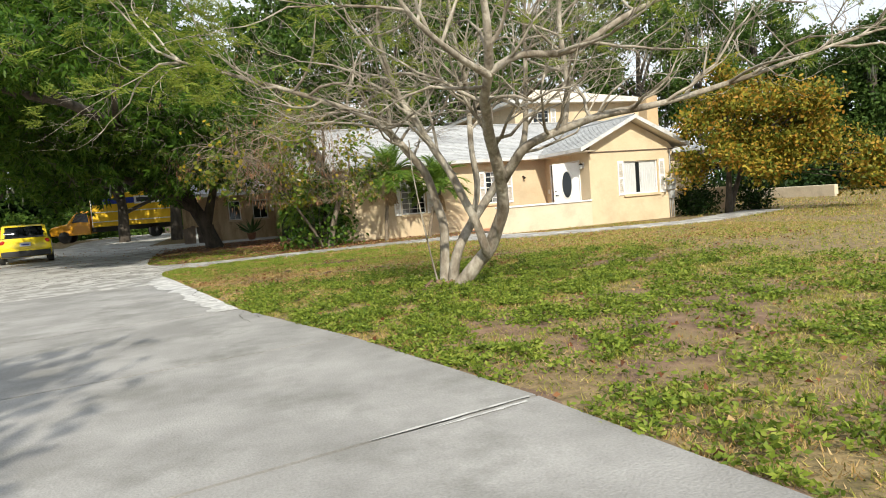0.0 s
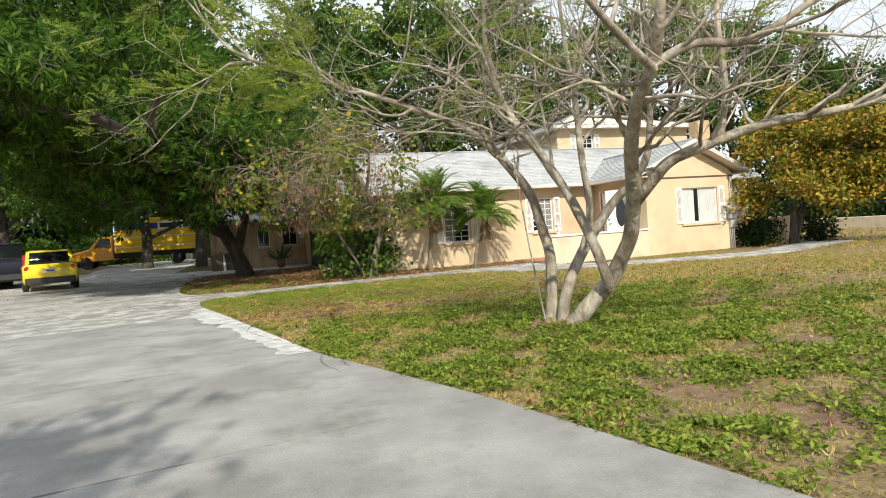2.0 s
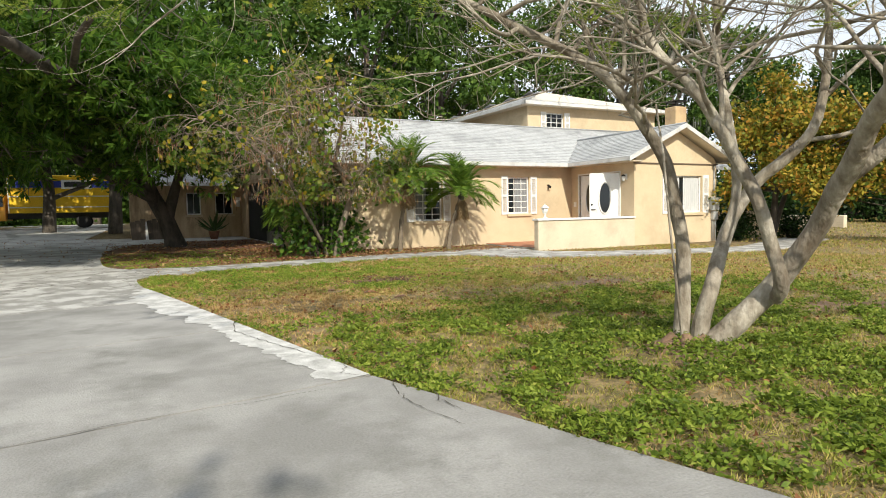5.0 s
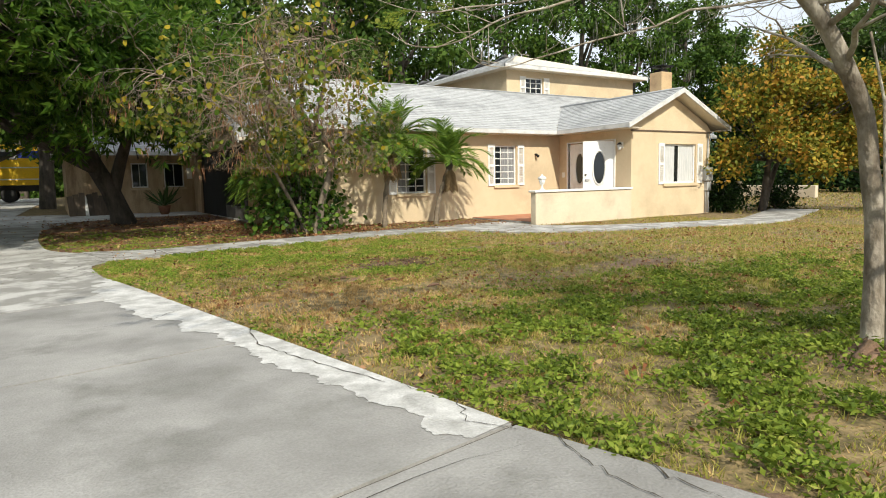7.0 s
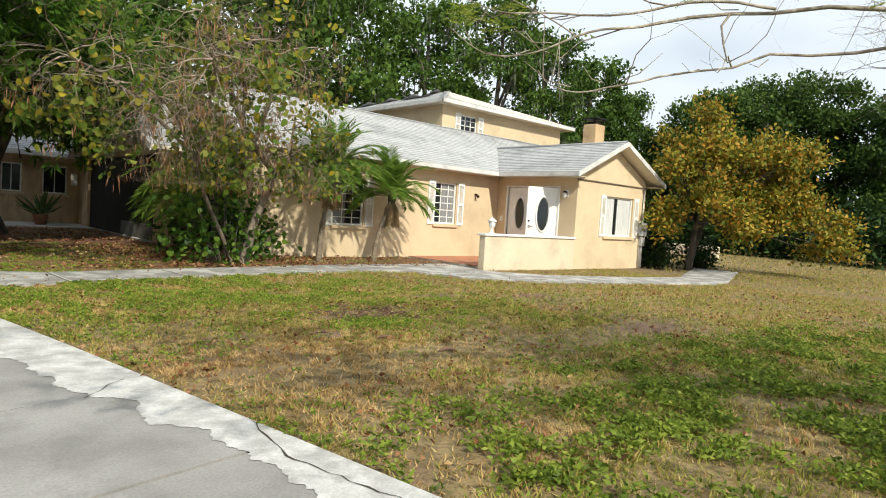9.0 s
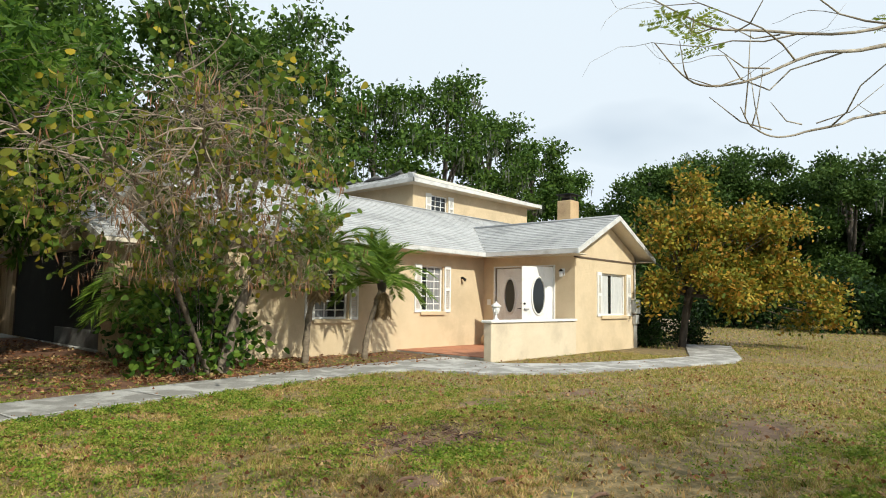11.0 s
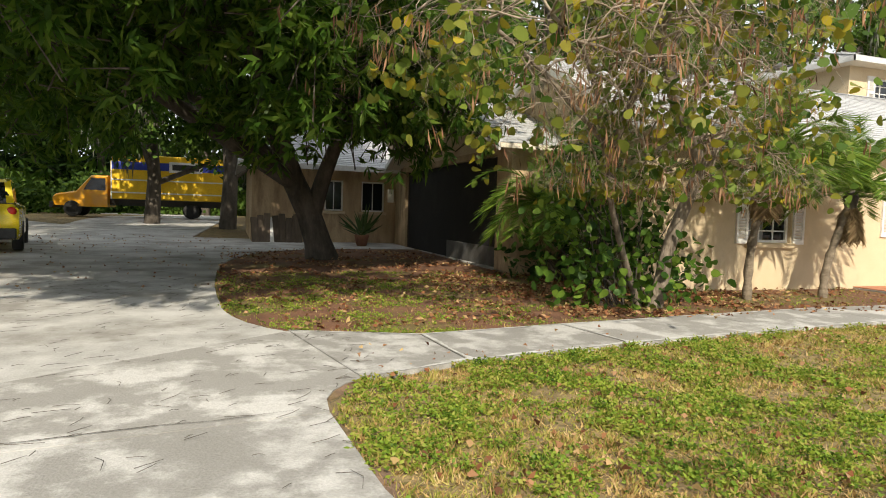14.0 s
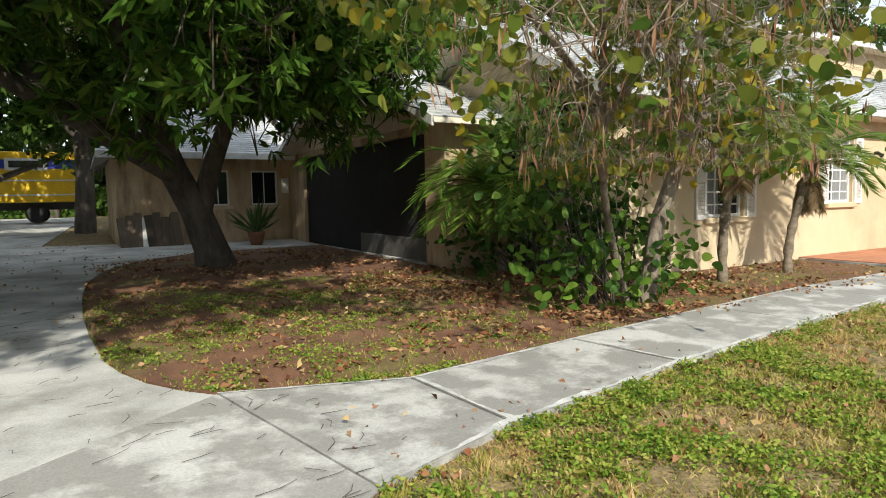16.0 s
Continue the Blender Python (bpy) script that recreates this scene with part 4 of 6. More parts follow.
for num, s in enumerate(STEMS):
    line = smooth_line(s)
    if num >= 9:
        m = len(line)
        for j in range(2, m - 6):
            line[j][:3] += 0.16 * min(1, j / 6, (m - 6 - j) / 6) * np.array(noise.noise_vector((line[j][0] * 1.3, line[j][1] * 1.3, num * 7.0)))
        for j in range(5, int(m * 0.6), 4):
            d = Vector(line[j + 1][:3]) - Vector(line[j][:3])
            side = Vector((rnd.gauss(-0.5, 0.7), rnd.gauss(0.1, 0.7), rnd.gauss(0.25, 0.4)))
            bough(line[j][:3], d.normalized() * 0.7 + side, rnd.uniform(0.5, 0.9), line[j][3] * 0.5, rnd, twig_parts, tips, 1, 0.05, 0.5, (1, 2), 0.6, 4, 2.6)
    wob = [(0.74 if num < 9 else 0.7) * q[3] * (1 + 0.12 * noise.noise((q[0] * 6, q[1] * 6, q[2] * 6))) for q in line]
    trunk_parts.append(tube([q[:3] for q in line], wob, 10))
    n = len(line)
    for j in range(int(n * 0.45), n):
        q = line[j]
        if q[2] < 1.7 or rnd.random() > (0.8 if num < 9 else 0.0):
            continue
        d = Vector(line[min(j + 1, n - 1)][:3]) - Vector(line[j - 1][:3])
        a = Vector((rnd.gauss(0, 1), rnd.gauss(0, 1), rnd.gauss(0.35, 0.6))).normalized()
        bough(q[:3], d.normalized() * 0.5 + a, rnd.uniform(0.7, 1.35), min(q[3] * 0.5, 0.022), rnd, twig_parts, tips, 3, 0.08, 0.42, (2, 3), 0.66, 5, 2.1)
    end = line[-1]
    d = Vector(line[-1][:3]) - Vector(line[-3][:3])
    for k in range(3 if num < 9 else 0):
        bough(end[:3], d.normalized() + Vector((rnd.gauss(0, 0.4), rnd.gauss(0, 0.4), rnd.gauss(0, 0.3))), rnd.uniform(1.0, 1.6), end[3] * 0.9, rnd, twig_parts, tips, 3, 0.06, 0.36, (2, 3), 0.68, 5, 2.2)
flare = []
for k in range(15):
    a = 2 * math.pi * k / 15 + 0.3
    flare.append(tube([(3.04 + 0.12 * math.cos(a), 8.25 + 0.08 * math.sin(a), 0.09 + 0.04 * math.sin(k * 2.3)), (3.03 + 0.26 * math.cos(a), 8.25 + 0.18 * math.sin(a), 0.035 + 0.03 * math.sin(k * 3.1)), (3.02 + (0.40 + 0.08 * math.sin(k * 1.7)) * math.cos(a + 0.2), 8.25 + 0.34 * math.sin(a + 0.2), 0.0)], [0.05, 0.045, 0.014], 7))
tubes("root_flare", flare, M["soil"], lawn_tree, "rough brown root flare")
tubes("trunk", trunk_parts, M["bark"], lawn_tree, "pale mottled forking stems")
M["feather"] = leafy("feather_leaf", [(0.16, 0.24, 0.03), (0.26, 0.33, 0.05), (0.33, 0.36, 0.07)], 0.5, 0.45)
rngt = np.random.default_rng(8)
fa, fw = [], []
long_tips = []
for s_ in STEMS[9:]:
    line = smooth_line(s_)
    for j in range(int(len(line) * 0.3), len(line) - 2, 2):
        along = Vector(line[j + 1][:3]) - Vector(line[j][:3])
        d = (along.normalized() * 0.8 + Vector((rnd.gauss(0, 0.6), rnd.gauss(0, 0.6), rnd.gauss(0.15, 0.35)))).normalized()
        if rnd.random() < 0.55:
            continue
        L = rnd.uniform(0.18, 0.45)
        p0 = Vector(line[j][:3])
        m1 = p0 + d * L * 0.5 + Vector((0, 0, -0.03))
        e = p0 + d * L + Vector((0, 0, 0.04))
        twig_parts.append(tube([tuple(p0), tuple(m1), tuple(e)], [0.005, 0.004, 0.002], 4))
        if s_ is not STEMS[10]:
            long_tips.append((e, d))
for p, d in long_tips + [q for q in tips if q[0].y < 9.5]:
    keep = 0.75 if p.y > 9.5 else 0.0 if p.z < 2.45 else (0.45 if p.x < 0.7 and p.y > 7.5 else 0.03)
    if rnd.random() > keep:
        continue
    w = (Vector(d) + Vector((rnd.gauss(0, 0.5), rnd.gauss(0, 0.5), -0.15))).normalized()
    flat = w.cross(Vector((0.1, 0.2, 1))).normalized()
    for pin in range(5):
        foot = Vector(p) + w * (0.035 * pin)
        ray = (w * 0.8 + flat * (0.75 if pin % 2 else -0.75) * (1 - 0.12 * pin) + Vector((0, 0, rnd.gauss(-0.1, 0.12)))).normalized()
        side = ray.cross(Vector((0.1, 0.2, 1))).normalized()
        for k in range(9):
            q = foot + ray * (0.02 + k * 0.015)
            for sgn in (-1, 1):
                fa.append(q)
                fw.append(side * sgn + ray * 0.5)
tubes("branchwork", twig_parts, M["bark"], lawn_tree, "tangle of bare grey twigs")
leaves("foliage", fa, fw, 0.034, 0.012, M["feather"], lawn_tree, "sparse feathery yellow-green leaflets", rngt)
# dead suckers and a leaning stake at its foot
tubes("sucker", [tube([(2.98, 8.22, 0.0), (2.88, 8.2, 0.5), (2.80, 8.2, 1.0), (2.72, 8.2, 1.6), (2.74, 8.3, 2.0)], [0.014, 0.012, 0.010, 0.009, 0.008], 5)], M["bark"], lawn_tree, "thin pale sucker shoot")

# mango tree on the planted island
M["mango"] = leafy("mango_leaf", [(0.025, 0.06, 0.010), (0.055, 0.125, 0.018), (0.12, 0.22, 0.03), (0.26, 0.34, 0.06)], 0.30, 0.55, 1.2, 0.45)
mango = thing("mango_tree", 0.35, 26.6, 0.12, "dark broad-crowned mango tree hanging low over the drive", "tree")
mt = [tube([(0.42, 26.6, 0.0), (0.30, 26.6, 0.5), (0.1, 26.6, 1.1), (-0.25, 26.5, 1.8), (-0.6, 26.3, 2.7), (-0.9, 26.0, 4.0), (-1.0, 25.9, 5.5)], [0.38, 0.28, 0.25, 0.23, 0.2, 0.16, 0.1], 14)]
for q in (((0.15, 26.6, 1.0), (0.4, 26.5, 1.9), (0.7, 26.0, 2.9), (1.1, 25.3, 4.0)), ((-0.2, 26.5, 1.7), (-1.3, 25.8, 2.3), (-2.6, 24.8, 3.0), (-4.0, 23.8, 3.6)), ((-0.6, 26.3, 2.6), (-0.9, 25.0, 3.3), (-1.2, 23.4, 3.9)), ((-0.25, 26.5, 1.8), (-1.3, 27.3, 2.8), (-2.6, 28.0, 3.8)), ((-1.2, 23.4, 3.85), (-2.0, 21.0, 4.2), (-2.8, 18.6, 4.4), (-4.4, 17.4, 4.6)), ((-2.0, 21.0, 4.15), (-1.7, 18.6, 4.6), (-1.0, 16.2, 5.0)), ((-2.4, 19.8, 4.25), (-3.2, 17.6, 4.7), (-3.9, 15.8, 5.0)), ((-2.0, 21.0, 4.2), (-3.6, 19.6, 4.8), (-5.2, 19.0, 5.1), (-6.4, 18.6, 5.5))):
    mt.append(tube(q, ([0.2, 0.16, 0.12, 0.07] if q[0][1] > 22 else [0.09, 0.07, 0.045, 0.03])[:len(q)], 9))
tubes("trunk", mt, M["darkbark"], mango, "leaning dark trunk with forked limbs")
rm = np.random.default_rng(21)
p, o = lobes_points([(-1.2, 25.6, 5.4, 4.2, 4.6, 2.6, 1900), (-3.6, 24.0, 4.2, 3.0, 3.2, 1.9, 750), (0.6, 24.2, 4.6, 2.4, 3.0, 1.9, 620), (-1.8, 22.6, 4.4, 2.6, 2.2, 1.7, 380),
                     (-5.2, 27.0, 4.4, 2.6, 3.6, 2.2, 700), (1.4, 27.0, 4.6, 1.9, 2.6, 1.9, 420), (-2.6, 20.6, 4.6, 2.3, 1.4, 1.3, 200), (-5.2, 21.8, 5.0, 2.2, 2.4, 1.6, 330), (-0.6, 20.9, 4.4, 1.6, 1.3, 1.2, 180),
                     (0.9, 23.2, 3.2, 1.1, 1.0, 0.8, 450), (1.7, 24.2, 3.7, 1.0, 1.0, 0.8, 420), (2.4, 23.6, 3.6, 0.9, 0.9, 0.6, 100), (-0.4, 22.0, 2.9, 1.0, 0.8, 0.5, 50), (-3.2, 21.6, 3.3, 1.3, 0.9, 0.5, 60), (-0.3, 24.4, 2.7, 1.8, 1.4, 0.6, 75), (1.4, 24.8, 2.9, 1.1, 1.1, 0.6, 80),
                     (-3.8, 16.3, 5.0, 1.6, 1.4, 0.6, 300), (-4.4, 19.2, 5.0, 2.0, 1.5, 0.8, 420), (-1.6, 16.2, 5.1, 1.2, 1.0, 0.5, 120), (-5.4, 20.8, 5.4, 2.0, 1.8, 0.9, 380), (-6.4, 18.6, 5.6, 1.6, 1.6, 0.8, 160),
                     (-2.6, 26.2, 8.2, 3.8, 3.8, 2.6, 1400), (-5.6, 26.5, 6.8, 2.8, 3.0, 2.4, 800), (-3.6, 26.0, 9.8, 4.0, 3.4, 1.7, 700), (-6.8, 26.0, 8.2, 2.4, 2.6, 2.2, 450)], rm)
pick = rm.uniform(size=len(p)) < np.where(p[:, 2] > 6.5, 0.19, 0.125)
p, o = p[pick], o[pick]
k = 9
ros = np.repeat(p, k, axis=0) + rm.normal(size=(len(p) * k, 3)) * (0.34, 0.34, 0.24)
face = np.repeat(o, k, axis=0) * 0.7 + rm.normal(size=(len(p) * k, 3)) * 0.5 + (0, 0, 0.25)
at = np.repeat(ros, 11, axis=0) + rm.normal(size=(len(ros) * 11, 3)) * 0.035
way = rm.normal(size=(len(ros) * 11, 3)) * 0.9 + np.repeat(face, 11, axis=0) * 0.8
way[:, 2] -= 0.55
leaves("crown", at, way, 0.25, 0.064, M["mango"], mango, "glossy long hanging leaves", rm)
sprigs = [tube([tuple(q - d * 0.5 - np.array((0, 0, 0.1))), tuple(q)], [0.014, 0.006], 4) for q, d in zip(ros[::3], face[::3])]
tubes("branchwork", sprigs, M["darkbark"], mango, "dark leafy branch ends")

# seed-pod tree between the walkway and the house
pod = thing("orchid_tree", 3.5, 20.0, 0.08, "small twiggy tree with yellowing leaves and brown seed pods", "tree")
po, pt = [], []
rp = random.Random(9)
podstems = [[(3.70, 20.02, 0.0, 0.11), (3.78, 20.0, 0.35, 0.095), (3.90, 20.0, 0.9, 0.085), (4.12, 19.9, 1.6, 0.08), (4.12, 19.8, 1.9, 0.078), (3.75, 19.6, 2.2, 0.07), (3.3, 19.35, 2.6, 0.06), (2.9, 19.1, 3.2, 0.045), (2.4, 18.8, 3.6, 0.03)],
            [(3.55, 20.1, 0.0, 0.05), (3.25, 20.0, 0.6, 0.042), (2.8, 19.7, 1.3, 0.036), (2.3, 19.2, 2.1, 0.03), (1.7, 18.6, 2.7, 0.024), (1.1, 18.2, 2.9, 0.016)],
            [(3.55, 19.4, 2.4, 0.05), (3.6, 19.0, 3.1, 0.04), (3.5, 18.6, 3.6, 0.03), (3.0, 18.1, 3.9, 0.02)],
            [(4.12, 19.85, 1.72, 0.05), (4.3, 19.75, 2.05, 0.042), (4.45, 19.7, 2.5, 0.032), (4.4, 19.5, 3.0, 0.02)],
            [(3.25, 19.3, 2.68, 0.04), (3.2, 19.2, 3.5, 0.035), (2.8, 19.1, 4.1, 0.025), (2.3, 18.9, 4.4, 0.015)],
            [(2.4, 19.3, 2.0, 0.035), (1.6, 19.3, 2.7, 0.03), (0.9, 19.2, 3.1, 0.02), (0.4, 19.0, 3.2, 0.012)],
            [(2.5, 19.4, 1.8, 0.04), (2.3, 18.6, 2.5, 0.035), (2.2, 18.0, 3.1, 0.025), (2.0, 17.6, 3.3, 0.015)]]
ptr = []
for s in podstems:
    line = smooth_line(s)
    ptr.append(tube([q[:3] for q in line], [q[3] for q in line], 8))
    for j in range(int(len(line) * 0.4), len(line)):
        q = line[j]
        if q[2] < 1.5:
            continue
        for k in range(2):
            a = Vector((rp.gauss(-0.4, 0.8), rp.gauss(-0.3, 0.8), rp.gauss(0.35, 0.5))).normalized()
            bough(q[:3], a, rp.uniform(0.6, 1.15), 0.017, rp, po, pt, 3, -0.2, 0.42, (2, 3), 0.62, 3, 1.5)
M["podbark"] = surf("brown_grey_bark", (0.13, 0.10, 0.075), (0.30, 0.25, 0.19), 8, 0.9, 0.8, 40, c3=(0.09, 0.07, 0.05), stain=3, stretch=(1, 1, 0.4))
tubes("trunk", ptr, M["podbark"], pod, "brown-grey leaning stems")
tubes("branchwork", po, M["twig"], pod, "dense tangle of grey twigs")
M["podleaf"] = leafy("pod_tree_leaf", [(0.05, 0.10, 0.015), (0.10, 0.17, 0.024), (0.15, 0.21, 0.032), (0.22, 0.23, 0.038), (0.18, 0.20, 0.033), (0.44, 0.34, 0.03)], 0.5, 0.4)
M["pod"] = leafy("seed_pod", [(0.11, 0.05, 0.025), (0.22, 0.11, 0.06), (0.33, 0.20, 0.11)], 0.7, 0.1)
rq = np.random.default_rng(31)
tp = np.array([list(a) for a, b in pt])
bunch = np.sin(tp[:, 0] * 3.1) + np.sin(tp[:, 1] * 2.7 + tp[:, 2] * 3.3) > 0.1
sel = tp[bunch & (rq.uniform(size=len(tp)) < 0.26)]
at, way = clumps(sel, np.zeros_like(sel), rq, 2, 0.07, 0.5)
leaves("leaf", at, way, 0.105, 0.085, M["podleaf"], pod, "yellow-green rounded leaves", rq, 0.2, True)
sel = np.repeat(tp[~bunch & (rq.uniform(size=len(tp)) < 0.06)], 4, axis=0)
sel = sel + rq.normal(size=sel.shape) * 0.05
pods = leaves("seed_pod", sel, np.tile((0.0, 0.0, -1.0), (len(sel), 1)) + rq.normal(size=(len(sel), 3)) * 0.18, 0.15, 0.017, M["pod"], pod, "hanging brown seed pods", rq, 0.3)
pods["kind"] = "stuff"

# broad-leaved shrub round its foot
M["shrub"] = leafy("shrub_leaf", [(0.03, 0.075, 0.015), (0.07, 0.15, 0.025), (0.13, 0.24, 0.035), (0.2, 0.3, 0.045)], 0.4, 0.4)
shrub = thing("shrub", 3.4, 20.1, 0.08, "leafy green shrub with broad rounded leaves", "shrub")
p, o = lobes_points([(3.2, 20.0, 0.40, 0.8, 0.40, 0.36, 48), (2.7, 20.4, 0.45, 0.4, 0.4, 0.45, 18), (4.15, 20.2, 0.5, 0.6, 0.35, 0.45, 40), (3.0, 20.9, 1.2, 0.5, 0.4, 0.8, 40), (3.7, 21.0, 1.6, 0.6, 0.3, 0.75, 44), (4.4, 21.0, 1.3, 0.4, 0.25, 0.9, 30), (3.2, 21.4, 2.1, 0.5, 0.4, 0.5, 22)], rq)
p[:, 2] = np.maximum(p[:, 2], 0.14)
st = [tube([(3.4 + (x - 3.4) * 0.3, 20.1 + (y - 20.1) * 0.3, 0.02), ((x + 3.4) / 2, (y + 20.1) / 2, z * 0.6), (x, y, z)], [0.012, 0.008, 0.004], 4) for x, y, z in p[::7]]
tubes("stem", st, M["darkbark"], shrub)
at, way = clumps(p, o, rq, 4, 0.15, 0.25)
leaves("foliage", at, way, 0.12, 0.095, M["shrub"], shrub, "broad green leaves", rq, 0.2, True)

tall = thing("shrub", 4.0, 22.5, 0.1, "tall dark shrub grown up the wall beside the garage", "shrub")
M["tallleaf"] = leafy("tall_shrub_leaf", [(0.02, 0.05, 0.012), (0.045, 0.10, 0.018), (0.09, 0.17, 0.028)], 0.4, 0.3)
p, o = lobes_points([(4.1, 22.6, 1.0, 0.5, 0.5, 0.8, 60), (4.0, 22.3, 1.9, 0.55, 0.5, 0.7, 60), (4.3, 21.4, 0.8, 0.35, 0.4, 0.6, 30), (3.5, 22.9, 0.6, 0.5, 0.4, 0.5, 34), (4.4, 22.0, 2.4, 0.5, 0.5, 0.4, 36)], rq)
tubes("stem", [tube([(4.0 + (x - 4.0) * 0.2, 22.4 + (y - 22.4) * 0.2, 0.05), ((x + 4.0) / 2, (y + 22.4) / 2, z * 0.6), (x, y, z)], [0.016, 0.010, 0.004], 5) for x, y, z in p[::6]], M["darkbark"], tall)
at, way = clumps(p, o, rq, 6, 0.17, 0.4)
leaves("foliage", at, way, 0.15, 0.075, M["tallleaf"], tall, "narrow dark green leaves", rq, 0.2, True)

# palms
M["palm"] = leafy("palm_leaf", [(0.06, 0.13, 0.018), (0.12, 0.22, 0.03), (0.22, 0.30, 0.045)], 0.4, 0.35)
M["deadpalm"] = leafy("dead_palm_leaf", [(0.16, 0.10, 0.05), (0.26, 0.18, 0.10), (0.34, 0.25, 0.13)], 0.8, 0.2)


def palm(height, count, seed, reach, dead, lean=0.15, droop=0.085, thick=0.052):
    """A small feather palm round the origin."""
    r = random.Random(seed)
    e = thing("palm", 0, 0, 0, "small feather palm with arching fronds and dead skirt", "palm", group="palms by the front wall")
    pts = [(lean * f ** 1.4, 0.03 * math.sin(5 * f), height * f) for f in np.linspace(0, 1, 15)]
    rad = [thick * (1 + 0.18 * math.sin(i * 2.4)) * (1.25 - 0.25 * i / 14) for i in range(15)]
    top = Vector(pts[-1])
    tubes("trunk", [tube(pts, rad, 9)], M["palmbark"], e, "knobbly fibrous trunk")
    tubes("crownshaft", [tube([top - Vector((0, 0, 0.2)), top + Vector((0, 0, 0.02)), top + Vector((0, 0, 0.16))], [0.07, 0.11, 0.05], 9)], M["darkbark"], e)
    for live in (True, False):
        at, way, ribs = [], [], []
        for k in range(count if live else dead):
            az = 2 * math.pi * (k * 0.381966) + r.uniform(-0.2, 0.2)
            el = (r.uniform(0.25, 1.5) if live else r.uniform(-1.4, -1.0))
            d = Vector((math.cos(az) * math.cos(el), math.sin(az) * math.cos(el), math.sin(el)))
            L = reach * r.uniform(0.8, 1.15) * (1 if live else 0.5)
            q, line = top.copy(), [top.copy()]
            n = 16
            for i in range(n):
                d = (d + Vector((0, 0, -droop * (0.5 + i / n) if live else -0.06))).normalized()
                q = q + d * (L / n)
                line.append(q.copy())
                if i > 1:
                    s = d.cross(Vector((0, 0, 1)))
                    s = s.normalized() if s.length > 0.05 else Vector((1, 0, 0))
                    up = s.cross(d)
                    for h in (0.0, 0.17, 0.34, 0.5, 0.67, 0.84):
                        foot = q - d * (L / n) * h
                        for sg in (-1, 1):
                            at.append(foot)
                            way.append(s * sg * 0.9 + d * 0.75 + up * (0.25 if live else -0.3) + Vector((0, 0, -0.25)))
            ribs.append(tube(line, [0.011 * (1 - 0.8 * i / n) for i in range(n + 1)], 4))
        tubes("frond_ribs", ribs, M["palm" if live else "deadpalm"], e)
        leaves("fronds" if live else "dead_fronds", at, way, (0.24 if live else 0.2) * reach, 0.013, M["palm" if live else "deadpalm"], e, "green feathery fronds" if live else "brown hanging dead fronds", np.random.default_rng(seed), 0.1)
    return e


palm(1.98, 56, 3, 1.25, 24, 0.25, 0.1).matrix_basis = pose(5.66, 20.45, 0.05, 0, 0, 10)
palm(1.55, 38, 5, 1.15, 18, 0.42, 0.105).matrix_basis = pose(7.18, 20.5, 0.05)
palm(1.25, 34, 7, 1.35, 30, 0.1, 0.13, 0.075).matrix_basis = pose(3.75, 22.8, 0.08, 0, 0, 200)

# yellow-leaved tree beyond the gable
M["almond"] = leafy("almond_leaf", [(0.035, 0.065, 0.012), (0.09, 0.13, 0.02), (0.20, 0.20, 0.028), (0.40, 0.31, 0.04), (0.40, 0.20, 0.035), (0.22, 0.22, 0.03), (0.07, 0.11, 0.016)], 0.5, 0.28, 1.0, 0.2)
almond = thing("almond_tree", 17.6, 17.9, 0.03, "bushy tree with large green, yellow and orange leaves", "tree")
at_ = [tube([(17.6, 17.9, 0.0), (17.55, 17.8, 0.6), (17.5, 17.7, 1.4), (17.3, 17.4, 2.4)], [0.13, 0.11, 0.09, 0.06], 8), tube([(17.7, 17.95, 0.0), (17.9, 17.9, 0.7), (18.3, 17.8, 1.8), (18.8, 17.6, 2.8)], [0.11, 0.09, 0.07, 0.04], 8), tube([(17.5, 17.7, 1.3), (16.9, 17.3, 1.9), (16.2, 16.8, 2.6)], [0.07, 0.05, 0.03], 6)]
tubes("trunk", at_, M["darkbark"], almond)
ra = np.random.default_rng(41)
big = [(17.4, 17.2, 3.2, 1.5, 1.5, 1.2, 9), (16.5, 16.8, 2.6, 1.0, 1.2, 1.0, 6), (18.8, 16.6, 2.7, 1.5, 1.4, 1.2, 9), (17.6, 16.0, 2.0, 1.3, 1.0, 0.8, 6), (17.1, 17.6, 4.1, 1.0, 1.0, 0.8, 5), (19.7, 15.4, 1.9, 1.1, 1.0, 0.9, 7), (20.0, 16.4, 3.2, 0.8, 0.8, 0.6, 4), (18.4, 17.4, 4.3, 0.8, 0.8, 0.6, 4), (20.6, 15.0, 1.4, 0.8, 0.8, 0.6, 4), (16.2, 17.6, 1.6, 0.6, 0.6, 0.6, 3), (19.0, 15.8, 3.8, 0.7, 0.7, 0.5, 3)]
sub, _ = lobes_points([(*q[:3], q[3] * 1.1, q[4] * 1.1, q[5] * 1.1, int(q[6] * 1.4)) for q in big], ra, 0.35)
p, o = lobes_points([(*c, *(ra.uniform(0.25, 0.70, 3) * (1, 1, 0.7)), 22) for c in sub], ra, 0.5)
at_ = [tube([(17.5, 17.7, 1.6), tuple((c + np.array((17.5, 17.7, 1.6))) / 2 + (0, 0, 0.1)), tuple(c)], [0.04, 0.025, 0.008], 5) for c in sub]
tubes("branchwork", at_, M["darkbark"], almond)
at, way = clumps(p, o, ra, 13, 0.16, 0.1)
leaves("crown", at, way, 0.125, 0.075, M["almond"], almond, "large yellowing leaves", ra, 0.2, True)
M["darkleaf"] = leafy("dark_hedge_leaf", [(0.010, 0.024, 0.008), (0.022, 0.05, 0.012), (0.045, 0.09, 0.02)], 0.5, 0.2)
